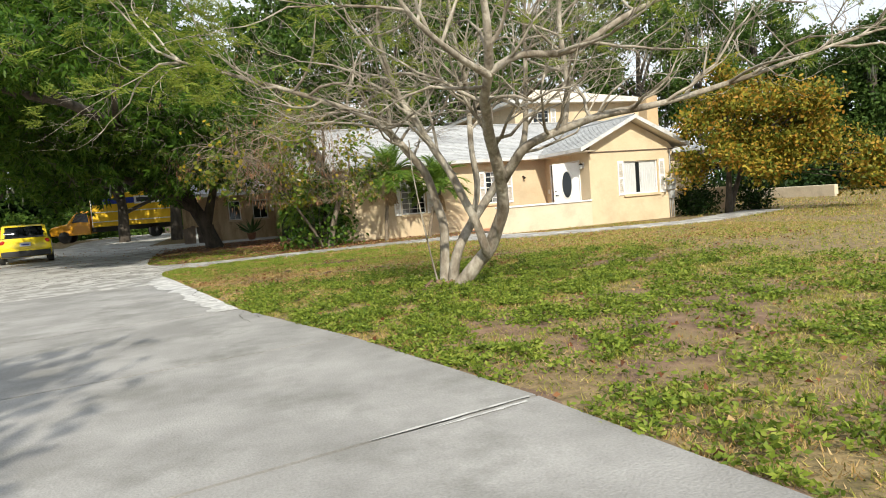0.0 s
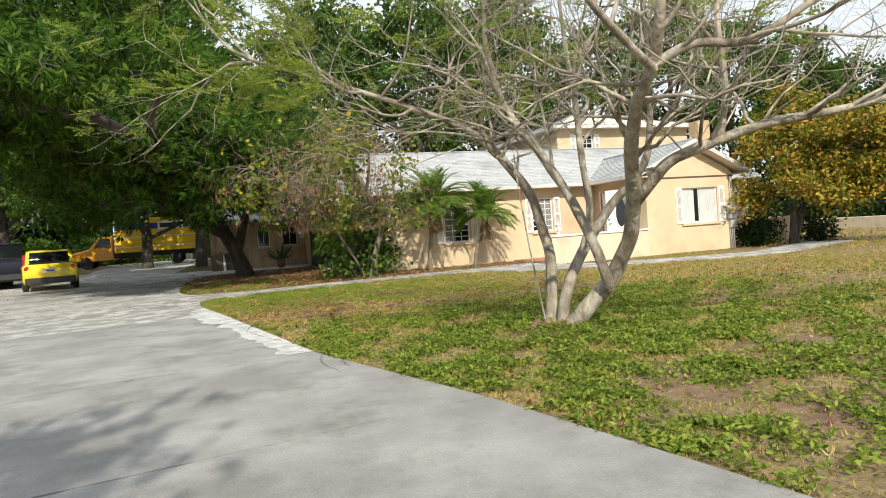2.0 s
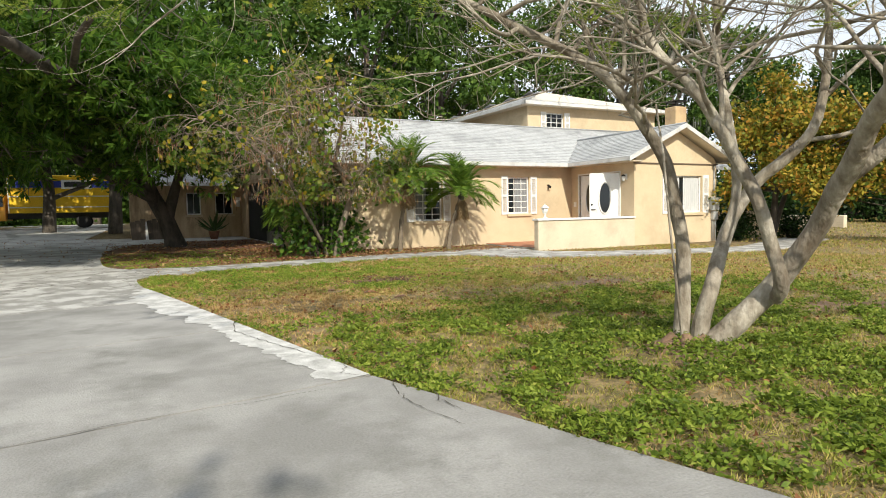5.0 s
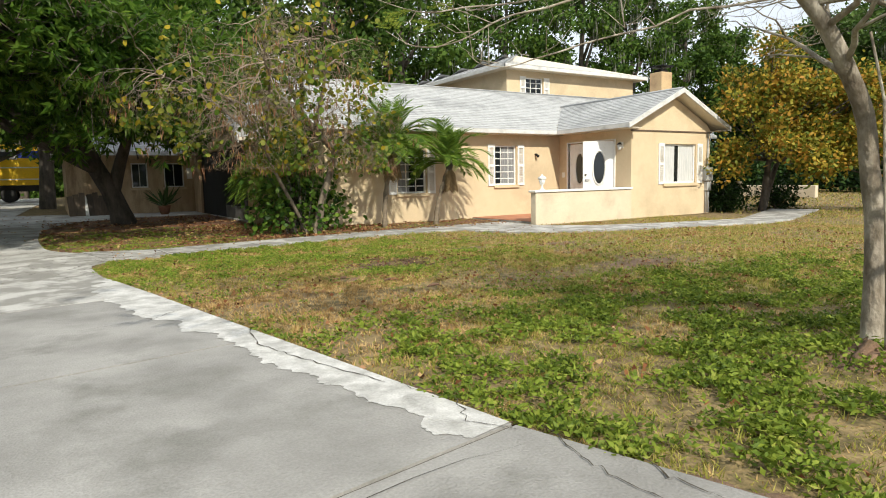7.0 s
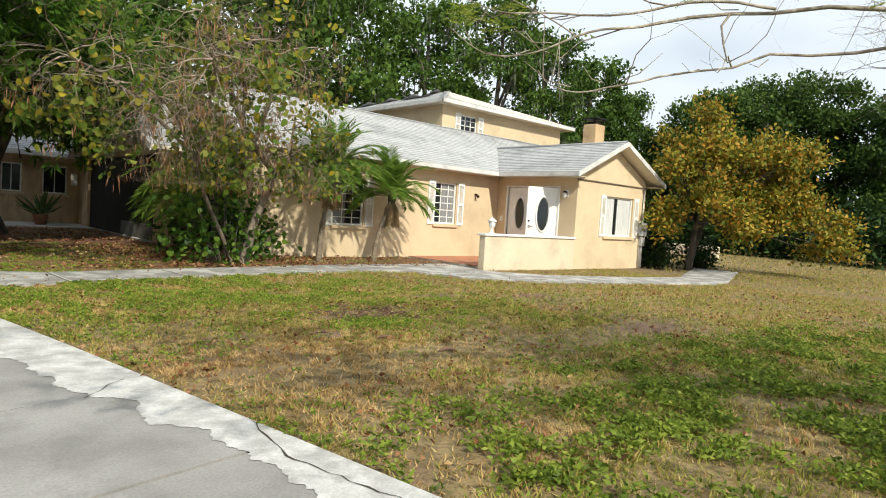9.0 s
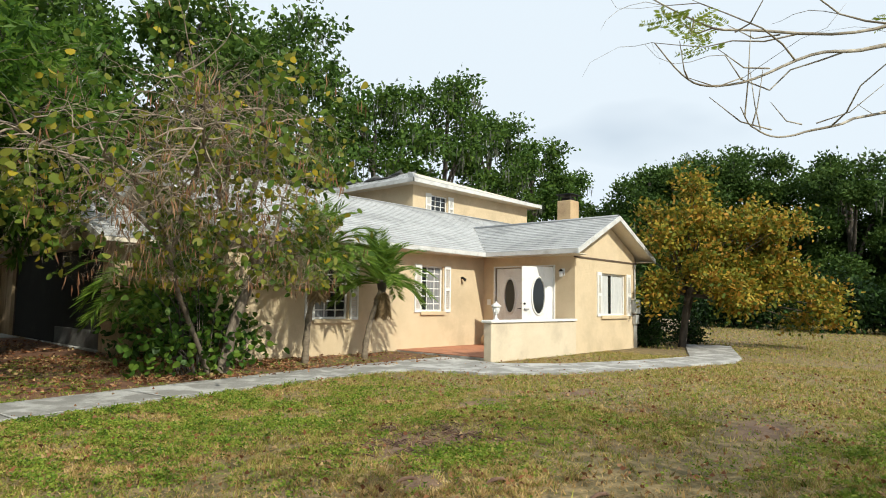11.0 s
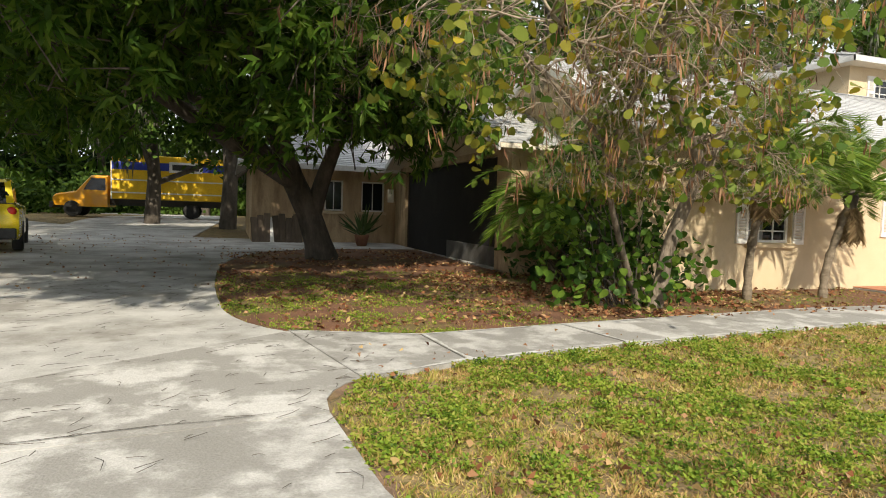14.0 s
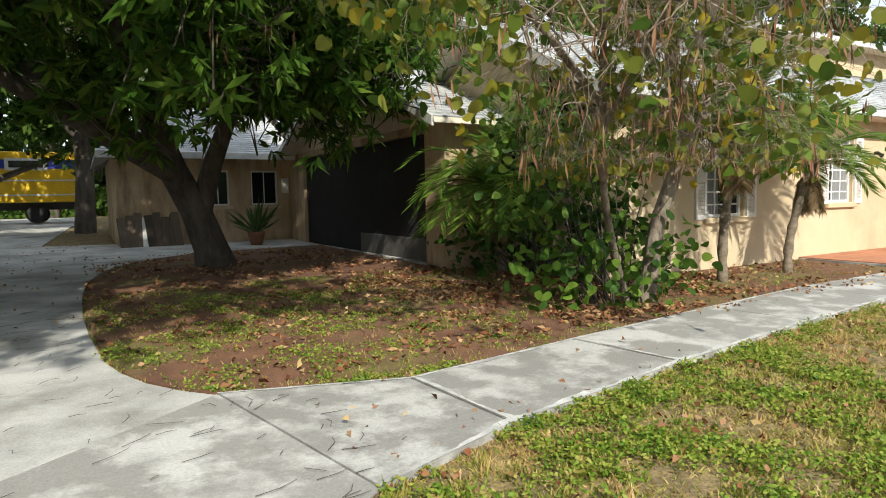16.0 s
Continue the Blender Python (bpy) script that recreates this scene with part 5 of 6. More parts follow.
for bx, by, h, w, cnt in ((16.55, 18.6, 0.75, 0.55, 260), (17.3, 18.9, 0.9, 0.7, 260), (19.3, 18.4, 0.8, 0.8, 260)):
    sb = thing("shrub", bx, by, 0.03, "dark green dense shrub beside the gable wall", "shrub")
    p, o = lobes_points([(bx, by, h * 0.62, w, w * 0.8, h * 0.7, cnt)], ra, 0.5)
    p[:, 2] = np.maximum(p[:, 2], 0.08)
    tubes("stem", [tube([(bx, by, 0), (bx + (x - bx) * 0.5, by + (y - by) * 0.5, z * 0.55), (x, y, z)], [0.012, 0.008, 0.003], 4) for x, y, z in p[::9]], M["darkbark"], sb)
    at, way = clumps(p, o, ra, 6, 0.08)
    leaves("foliage", at, way, 0.12, 0.06, M["darkleaf"], sb, "", ra)

# oaks and woods behind and around
M["oak"] = leafy("oak_leaf", [(0.018, 0.040, 0.009), (0.045, 0.095, 0.017), (0.09, 0.16, 0.026), (0.15, 0.22, 0.04)], 0.6, 0.3, 0.7, 0.5)
M["moss"] = leafy("hanging_moss", [(0.11, 0.12, 0.09), (0.19, 0.20, 0.16)], 0.9, 0.2)


M["eastleaf"] = leafy("dense_dark_leaf", [(0.018, 0.040, 0.010), (0.042, 0.085, 0.017), (0.075, 0.13, 0.026), (0.12, 0.18, 0.038)], 0.6, 0.25, 0.6, 0.5)


def oak(x, y, height, spread, seed, leaf=0.26, moss=0, count=700, base=0.28, label="tall dark green oak in the woods behind", foliage="oak"):
    r, rr = np.random.default_rng(seed), random.Random(seed)
    z0 = land(x, y)
    e = thing("oak_tree", x, y, z0, label, "tree", group="woods round the house")
    limbs = [tube([(x, y, z0 - 0.1), (x + 0.1, y, z0 + height * 0.2), (x - 0.1, y + 0.1, z0 + height * 0.45), (x, y, z0 + height * 0.8)], [0.34, 0.27, 0.2, 0.06], 8)]
    lobes = []
    for k in range(17):
        a = 2 * math.pi * k * 0.382 + rr.uniform(-0.3, 0.3)
        f = (k + 0.5) / 17
        zz = z0 + height * (base + 0.08 + (0.86 - base) * f)
        rad = spread * (0.80 - 0.62 * max(0, f - 0.35)) * rr.uniform(0.55, 1.0)
        c = (x + rad * math.cos(a), y + rad * math.sin(a), zz)
        s = spread * rr.uniform(0.22, 0.38)
        lobes.append((*c, s, s, s * 0.62, int(count / 15)))
        if k % 2 == 0:
            limbs.append(tube([(x, y, z0 + height * (base * 0.7 + 0.5 * f)), ((x + c[0]) / 2, (y + c[1]) / 2, zz - s * 0.5), c], [0.14, 0.09, 0.03], 6))
    tubes("trunk", limbs, M["darkbark"], e)
    p, o = lobes_points(lobes, r, 0.38)
    p[:, 2] = np.maximum(p[:, 2], z0 + 0.3)
    at, way = clumps(p, o, r, 11, 0.27, 0.0, 0.6)
    leaves("crown", at, way, leaf * 1.1, leaf * 0.7, M[foliage], e, "", r, 0.2)
    if moss:
        low = p[r.uniform(size=len(p)) < moss]
        a2 = np.repeat(low, 5, axis=0) + r.normal(size=(len(low) * 5, 3)) * (0.22, 0.22, 0.05)
        moss_ob = leaves("hanging_moss", a2, np.tile((0.0, 0.0, -1.0), (len(a2), 1)) + r.normal(size=(len(a2), 3)) * 0.05, 1.1, 0.09, M["moss"], e, "grey strands of hanging moss", r)
        moss_ob["kind"] = "stuff"
    return e


# behind the house
for i, (x, y, h, s, mo) in enumerate(((5, 40, 15, 5.5, 0.04), (11, 37, 15.5, 5.5, 0.03), (17, 40, 17, 6, 0.06), (25.5, 41, 15.5, 5.5, 0.10), (32.5, 41, 18.5, 5.2, 0.16), (39, 42, 17, 4.6, 0.14), (45.5, 42, 16.5, 4.2, 0.1), (50.5, 42, 14, 3.6, 0.06), (8, 47, 18, 6, 0.03), (20, 49, 19, 7, 0.05))):
    oak(x, y, h, s, 100 + i, 0.30, mo, 720)
# beyond the lawn to the east
for i, (x, y, h, s) in enumerate(((46, 27, 13, 5), (50, 21, 11.5, 5), (52, 15, 10.5, 5), (52, 9, 10, 5), (50, 2, 10, 5), (44, 33, 9.5, 4), (46, -5, 10, 5), (40, -13, 11, 6), (49, 25, 13.5, 4.5), (47.5, 18, 12, 4.5), (42, 29.5, 11.5, 4.0), (50, 31, 13, 5), (49, 12, 11.5, 4.5))):
    oak(x, y, h, s, 140 + i, 0.25, 0.02, 1350, 0.0, "rounded dark tree at the far edge of the lawn", "eastleaf")
# round the parking court and beyond the drive
for i, (x, y, h, s, mo) in enumerate(((-4.6, 43, 10, 5.0, 0.05), (-9.5, 34.5, 11, 4.5, 0.02), (-17, 31, 10, 5, 0.02), (-12, 42, 13, 5, 0.03), (-3, 60, 14, 6, 0.12), (-10, 63, 14, 6, 0.12), (4, 58, 14, 6, 0.05), (-18, 55, 14, 6, 0.05), (-20, 36, 12, 6, 0.02), (-24, 24, 12, 6, 0), (-18, 16, 11, 5, 0), (-1.5, 39.5, 11, 3.6, 0.03))):
    oak(x, y, h, s, 180 + i, 0.24, mo, 760, 0.22, "dark leafy tree beside the parking court")


def spire(x, y, height, seed):
    """A tall narrow dark tree with ragged upright tips."""
    r = np.random.default_rng(seed)
    e = thing("cypress_tree", x, y, 0, "narrow dark evergreen with ragged upright tips", "tree", group="evergreens at the lawn's edge")
    tips3 = [(x + r.normal() * 0.7, y + r.normal() * 0.7, height * r.uniform(0.72, 1.0)) for k in range(7)]
    tubes("trunk", [tube([(x, y, -0.1), ((x + q[0]) / 2, (y + q[1]) / 2, q[2] * 0.4), q], [0.16, 0.09, 0.02], 6) for q in tips3], M["darkbark"], e)
    lobes = [(q[0] + (x - q[0]) * 0.3 * (1 - f), q[1] + (y - q[1]) * 0.3 * (1 - f), q[2] * f, 0.75 * (1.15 - f), 0.75 * (1.15 - f), q[2] * 0.07, 26) for q in tips3 for f in np.linspace(0.06, 0.98, 11)]
    p, o = lobes_points(lobes, r, 0.5)
    at, way = clumps(p, o + (0, 0, 1.2), r, 9, 0.14, -0.6)
    leaves("crown", at, way, 0.26, 0.07, M["eastleaf"], e, "", r)


for i, (x, y, h) in enumerate(((37.5, 13.6, 10.0), (38.5, 12.2, 11.0), (37.0, 10.6, 10.4), (38.5, 8.8, 9.6))):
    spire(x, y, h, 260 + i)


# understory that closes the woods
def thicket(pts, height, depth, per, seed, label, size=0.30, kind="darkleaf"):
    r = np.random.default_rng(seed)
    P = []
    for (a, b) in zip(pts, pts[1:]):
        n = int(math.dist(a, b) * per)
        f = r.uniform(0, 1, n)
        q = np.stack([a[0] + (b[0] - a[0]) * f, a[1] + (b[1] - a[1]) * f, np.zeros(n)], axis=1)
        q[:, :2] += r.normal(size=(n, 2)) * depth
        top = height * (0.65 + 0.35 * np.sin(q[:, 0] * 0.9) * np.cos(q[:, 1] * 0.7))
        q[:, 2] = r.uniform(0, 1, n) ** 0.8 * top + 0.2
        P.append(q)
    p = np.concatenate(P)
    o = r.normal(size=p.shape)
    at, way = clumps(p, o, r, 9, 0.3)
    ob = leaves("undergrowth", at, way, size, size * 0.55, M[kind], None, "", r)
    return tagged(ob, label, "undergrowth", kind="stuff")


thicket([(8, 64), (8, 44), (20, 46), (38, 46), (46, 36)], 7.0, 1.6, 55, 61, "dark dense undergrowth at the foot of the woods", 0.36)
thicket([(-36, 4), (-30, 28), (-25, 52), (-8, 71), (9, 66)], 8.5, 1.0, 75, 64, "dark undergrowth beyond the parking court", 0.62)
thicket([(-27, 22), (-21, 46), (-8, 63), (2, 62)], 3.0, 1.6, 60, 65, "sunlit green brush beyond the parking court", 0.4, "oak")
thicket([(33, 33), (36, 24), (36, 12), (33, -4), (26, -14)], 3.2, 0.9, 55, 63, "dark hedge closing the lawn")
thicket([(44, 38), (53, 28), (56, 12), (54, -6), (42, -20)], 6.5, 1.5, 95, 62, "dark hedge at the far edge of the lawn")
# added tree, out of view, that throws leaf shadows onto the near drive
oak(-3.9, -1.9, 6.2, 2.6, 230, 0.2, 0, 420, 0.25, "unseen leafy tree added to cast shade on the drive")

# planted island and the bed along the front wall
bed = sheet("planting_bed", [(x + 0.03, y + 0.01) for x, y in ISLAND[:-1]] + [(1.0, 29.35), (3.3, 29.5), (3.34, 23.75), (4.48, 23.68), (4.48, 21.38), (8.9, 21.38), (8.9, 19.72), (6.0, 19.62), (3.9, 19.36), (1.8, 19.07), (0.2, 18.82)], 0.018, 0.08, M["litter"])
tagged(bed, "bare brown soil bed littered with dry leaves", "planting bed", kind="structure")


def inside_many(x, y, poly):
    hit = np.zeros(len(x), bool)
    for (x0, y0), (x1, y1) in zip(poly, poly[1:] + poly[:1]):
        if y0 == y1:
            continue
        hit ^= ((y0 > y) != (y1 > y)) & (x < x0 + (y - y0) * (x1 - x0) / (y1 - y0))
    return hit


def land_many(x, y):
    t = np.clip((y - 15) / 4, 0, 1)
    return 0.0125 * np.maximum(0, np.minimum(y, 56) - 16.5) * t * t * (3 - 2 * t) + 0.06 * np.exp(-((x - 3.15) ** 2 + (y - 8.25) ** 2) / 0.4)


def patches(x, y, size, seed):
    """Smooth random patches from -1 to 1."""
    v = np.zeros(len(x))
    r = np.random.default_rng(seed)
    for k in range(14):
        a, f, ph = r.uniform(0, 6.28), r.uniform(0.5, 1.9) / size, r.uniform(0, 6.28)
        v += np.sin((x * math.cos(a) + y * math.sin(a)) * f * 3 + ph + 1.5 * np.sin((x * math.sin(a) - y * math.cos(a)) * f * 2))
    return v / 4.5


PAVED = [DRIVE_R + TIP + [(-0.95, 19.15)] + DRIVE_L[::-1], PATH_LOW + PATH_UP[::-1], WALK_R, COURT, [(14.62, 15.3), (19.2, 17.0), (18.6, 18.2), (14.02, 16.32)],
         [(8.85, 18.46), (12.3, 18.46), (12.3, 18.5), (15.75, 18.5), (15.75, 21.4), (19.2, 21.4), (19.2, 40), (3.3, 40), (3.3, 29.5), (3.34, 23.75), (4.5, 23.7), (4.5, 21.4), (8.85, 21.4)]]
BED = [(x + 0.04, y) for x, y in ISLAND] + [(3.3, 29.5), (3.34, 23.75), (4.48, 21.38), (8.9, 21.38), (8.9, 19.72), (6.0, 19.62), (3.9, 19.36), (1.8, 19.07)]


def scatter(count, area, r, keep=None):
    x, y = r.uniform(area[0], area[2], count), r.uniform(area[1], area[3], count)
    ok = np.ones(count, bool)
    for q in PAVED:
        ok &= ~inside_many(x, y, q)
    x, y = x[ok], y[ok]
    if keep is not None:
        k = keep(x, y) > r.uniform(0, 1, len(x))
        x, y = x[k], y[k]
    return x, y


M["grass"] = leafy("lawn_grass", [(0.035, 0.055, 0.010), (0.13, 0.17, 0.025), (0.30, 0.30, 0.06), (0.45, 0.38, 0.12), (0.66, 0.55, 0.30)], 0.7, 0.25, 9.0, 0.62)
M["weed"] = leafy("lawn_weed", [(0.035, 0.06, 0.012), (0.12, 0.18, 0.026), (0.25, 0.32, 0.046), (0.42, 0.43, 0.10)], 0.5, 0.36, 8.0, 0.5)
M["dry"] = leafy("dry_leaf", [(0.10, 0.045, 0.025), (0.22, 0.085, 0.04), (0.28, 0.13, 0.06), (0.38, 0.22, 0.12), (0.50, 0.36, 0.16)], 0.7, 0.15)
rg = np.random.default_rng(77)


def grass_part(count, area, height, width, keep):
    x, y = scatter(count, area, rg, keep)
    n = len(x)
    z = land_many(x, y) - 0.006
    a = rg.uniform(0, 2 * math.pi, n)
    lean = rg.normal(size=(n, 2)) * height * 0.75
    h = height * rg.uniform(0.4, 1.2, n) * np.clip(0.95 + 0.9 * patches(x, y, 0.16, 33), 0.4, 1.7)
    w = width * rg.uniform(0.7, 1.4, n)
    b = np.stack([x, y, z], axis=1)
    sd = np.stack([np.cos(a) * w, np.sin(a) * w, np.zeros(n)], axis=1)
    return np.stack([b - sd, b + sd, b + np.stack([lean[:, 0], lean[:, 1], h], axis=1)], axis=1)


def bare(x, y):
    v = np.clip(0.82 + 0.55 * patches(x, y, 1.4, 3), 0.35, 1) * np.clip(0.9 + 0.6 * patches(x, y, 0.4, 5), 0.25, 1) * (1 - 0.6 * inside_many(x, y, BED))
    for dx, dy, ax, ay in DIRT:
        v = v * (1 - 0.6 * np.exp(-(((x - dx) / ax) ** 2 + ((y - dy) / ay) ** 2) ** 2))
    return v


blades = np.concatenate([
    grass_part(430000, (-0.6, 1.0, 9.0, 12.0), 0.032, 0.0044, lambda x, y: bare(x, y) * np.clip((9.2 - x) / 2.5, 0.05, 1) * np.clip((y - 0.8) / 1.2, 0.05, 1)),
    grass_part(330000, (-1.8, 10.0, 14.0, 23.0), 0.038, 0.0065, bare),
    grass_part(130000, (6.0, -4.0, 26.0, 17.0), 0.04, 0.009, bare),
    grass_part(60000, (-14.0, 2.0, -2.0, 30.0), 0.05, 0.009, bare),
    grass_part(270000, (-1.2, 12.8, 5.6, 19.4), 0.028, 0.0048, bare),
    grass_part(45000, (16.0, 5.0, 46.0, 34.0), 0.06, 0.02, None)])
# the lawn is dead and brown in a broad patch beside the drive and in smaller ones
bx, by = blades[:, 0, 0], blades[:, 0, 1]
dead = 0.85 * np.exp(-(((bx - 1.1) / 1.3) ** 2 + ((by - 12.3) / 1.7) ** 2)) + (0.16 + 0.16 * np.clip((by - 9) / 3, 0, 1) + 0.5 * np.clip(patches(bx, by, 1.1, 51), 0, 1)) * (bx > -2)
brown = dead > rg.uniform(0.05, 1, len(bx))
M["deadgrass"] = leafy("dead_grass", [(0.10, 0.055, 0.02), (0.32, 0.20, 0.075), (0.52, 0.36, 0.16), (0.68, 0.53, 0.30)], 0.8, 0.2, 9.0, 0.6)
g = quads("lawn_grass", blades[~brown], M["grass"], None, "", 3)
tagged(g, "short dry yellow-green lawn grass", "grass", kind="stuff")
g = quads("dead_grass", blades[brown], M["deadgrass"], None, "", 3)
tagged(g, "dead brown grass in patches of the lawn", "grass", kind="stuff")


def weedy(x, y):
    """How thick the broad-leaved weeds stand: thickest round the bare tree and along the paving."""
    fade = np.clip((9.0 - x) / 3.0, 0, 1) * np.clip((y - 1.0) / 1.5, 0, 1)
    foot = np.exp(-((x - 3.05) ** 2 + (y - 8.15) ** 2) / 0.12)
    near = np.exp(-((x - 3.0) ** 2 / 9 + (y - 7.2) ** 2 / 8))
    tip = np.exp(-((x - 1.0) ** 2 / 5 + (y - 17.0) ** 2 / 2.2))
    isl = np.exp(-((x + 0.2) ** 2 / 2.2 + (y - 20.3) ** 2 / 2.0)) + 0.5 * np.exp(-((x - 0.4) ** 2 / 2 + (y - 22.5) ** 2 / 4))
    wide = np.exp(-((x - 2.0) ** 2 / 14 + (y - 16.2) ** 2 / 5))
    v = 0.62 * near + 0.55 * tip + 1.2 * isl + 0.10 * wide + (0.10 + 0.10 * (y < 11.5)) * (0.15 + 0.85 * fade)
    v = v * (1 - 0.8 * np.exp(-(((x - 1.1) / 1.3) ** 2 + ((y - 12.6) / 1.6) ** 2))) * np.clip(0.75 + 1.3 * patches(x, y, 0.8, 9), 0.0, 2.2) * np.clip(0.9 + 1.0 * patches(x, y, 0.25, 10), 0.1, 2)
    spot = np.exp(-((x - 2.45) ** 2 / 0.12 + (y - 13.85) ** 2 / 0.06))
    for dx, dy, ax, ay in DIRT:
        v = v * (1 - 0.5 * np.exp(-(((x - dx) / ax) ** 2 + ((y - dy) / ay) ** 2) ** 2))
    return np.clip(v + 1.2 * spot + 0.8 * foot, 0, 1)


wx, wy = [], []
for cnt, area in ((170000, (-0.6, 1.0, 9.0, 12.0)), (130000, (-1.7, 10.0, 12.0, 24.0)), (70000, (-1.2, 13.0, 5.5, 19.0)), (26000, (6.0, -3.0, 24.0, 17.0)), (16000, (-12.0, 2.0, -2.0, 26.0))):
    a, b = scatter(cnt, area, rg, weedy)
    wx.append(a)
    wy.append(b)
wx, wy = np.concatenate(wx), np.concatenate(wy)
n = len(wx)
base = np.stack([wx, wy, land_many(wx, wy) + rg.uniform(0.005, 0.04, n) + np.where(wy < 11.5, 0.045, 0.015) * rg.uniform(0, 1, n) * np.clip(0.5 + patches(wx, wy, 0.2, 44), 0, 1.6)], axis=1)
feet = np.repeat(base, 3, axis=0) + rg.normal(size=(n * 3, 3)) * (0.014, 0.014, 0.006)
way = rg.normal(size=(n * 3, 3)) * (1, 1, 0.35) + (0, 0, 0.3)
M["yellow_weed"] = leafy("yellowing_weed", [(0.03, 0.055, 0.010), (0.08, 0.15, 0.02), (0.17, 0.27, 0.032), (0.28, 0.35, 0.05), (0.38, 0.34, 0.09), (0.36, 0.23, 0.11)], 0.5, 0.35, 8.0, 0.5)
near_tree = feet[:, 1] < 11.5
wd = leaves("lawn_weeds", feet[near_tree], way[near_tree], 0.044, 0.021, M["weed"], None, "", rg, 0.15)
tagged(wd, "bright green broad-leaved weeds round the bare tree", "weeds", kind="stuff")
wd = leaves("lawn_weeds", feet[~near_tree], way[~near_tree], 0.028, 0.016, M["yellow_weed"], None, "", rg, 0.15)
tagged(wd, "small yellowing weeds in the thin lawn", "weeds", kind="stuff")

# fallen leaves on bed, lawn, walk and court
lx = []
for cnt, area, z in ((9000, (-1.6, 19.2, 8.8, 29.0), 0.03), (5000, (1.5, 19.4, 6.0, 23.5), 0.03), (5200, (-0.6, 9, 12, 18.5), 0.02), (120, (-5, 15, 6, 20), 0.05), (900, (-8, 20, -1.5, 34), 0.03), (900, (1, 2, 8, 9), 0.02)):
    x, y = rg.uniform(area[0], area[2], cnt), rg.uniform(area[1], area[3], cnt)
    wt = np.clip(0.55 + 0.9 * patches(x, y, 1.0, 15), 0.05, 1)
    k = wt > rg.uniform(0, 1, cnt)
    ok = k & ~inside_many(x, y, PAVED[5]) & ~inside_many(x, y, PAVED[0]) & ~(inside_many(x, y, COURT) & (y < 22))
    lx.append(np.stack([x[ok], y[ok], land_many(x[ok], y[ok]) + z + 0.012], axis=1))
lp = np.concatenate(lx)
dl = leaves("fallen_leaves", lp, rg.normal(size=lp.shape) * (1, 1, 0.22), np.where(inside_many(lp[:, 0], lp[:, 1], BED), 0.07, 0.045), 0.036, M["dry"], None, "", rg, 0.3)
tagged(dl, "scattered brown and yellow fallen leaves", "leaves", kind="stuff")
# twigs on the concrete
tw = []
rt = random.Random(12)
for k in range(620):
    x, y = rt.uniform(-5.5, -0.2), rt.uniform(15.5, 23)
    if not (inside(x, y, PAVED[0]) or inside(x, y, COURT) or inside(x, y, PAVED[1])):
        continue
    a, L = rt.gauss(0.3, 0.7), rt.uniform(0.04, 0.2)
    z = land(x, y) + 0.042
    tw.append(tube([(x, y, z), (x + L * 0.5 * math.cos(a), y + L * 0.5 * math.sin(a), z + 0.008), (x + L * math.cos(a + 0.3), y + L * math.sin(a + 0.3), z)], [0.0018, 0.0017, 0.001], 4))
t_ob = tubes("fallen_twigs", tw, M["darkbark"])
tagged(t_ob, "thin dark twigs fallen on the concrete", "twigs", kind="stuff")

# root tangle and dug patch in the lawn
roots = []
for k in range(150):
    a = rt.uniform(0, 6.3)
    x, y = 2.75 + rt.gauss(0, 0.45), 14.5 + rt.gauss(0, 0.3)
    L = rt.uniform(0.08, 0.34)
    roots.append(tube([(x, y, 0.0), (x + L * 0.5 * math.cos(a), y + L * 0.5 * math.sin(a), rt.uniform(0.01, 0.045)), (x + L * math.cos(a), y + L * math.sin(a), 0.0)], [0.006, 0.0055, 0.003], 5))
for x, y in ((1.66, 13.66), (2.1, 13.2), (2.3, 12.5)):
    roots.append(tube([(x - 0.09, y + 0.04, 0.0), (x - 0.03, y + 0.02, 0.022), (x + 0.03, y - 0.01, 0.026), (x + 0.08, y - 0.03, 0.0)], [0.008, 0.015, 0.013, 0.005], 7))
M["root"] = surf("dead_root", (0.09, 0.05, 0.035), (0.21, 0.125, 0.085), 8, 0.9, 0.4, 60)
rt_ob = tubes("root_tangle", roots, M["root"])
tagged(rt_ob, "reddish dead roots sticking out of the lawn", "roots", kind="stuff")

# ---- things on the house ----
M["lampwhite"] = glossy("white_enamel", (0.78, 0.77, 0.74), 0.4)
M["lampglass"] = glossy("frosted_lamp_glass", (0.72, 0.72, 0.70), 0.25)


def lathe(profile, sides=16):
    """A turned shape round z from (radius, height) pairs."""
    v, f = [], []
    for r, z in profile:
        for k in range(sides):
            a = 2 * math.pi * k / sides
            v.append(Vector((r * math.cos(a), r * math.sin(a), z)))
    for i in range(len(profile) - 1):
        for k in range(sides):
            a, b = i * sides + k, i * sides + (k + 1) % sides
            f.append((a, b, b + sides, a + sides))
    f.append(tuple(range(sides))[::-1])
    f.append(tuple(range((len(profile) - 1) * sides, len(profile) * sides)))
    return v, f


def lathed(name, profile, material, parent=None, label="", sides=16):
    return raw(name, *lathe(profile, sides), material, parent, label, smooth=True)


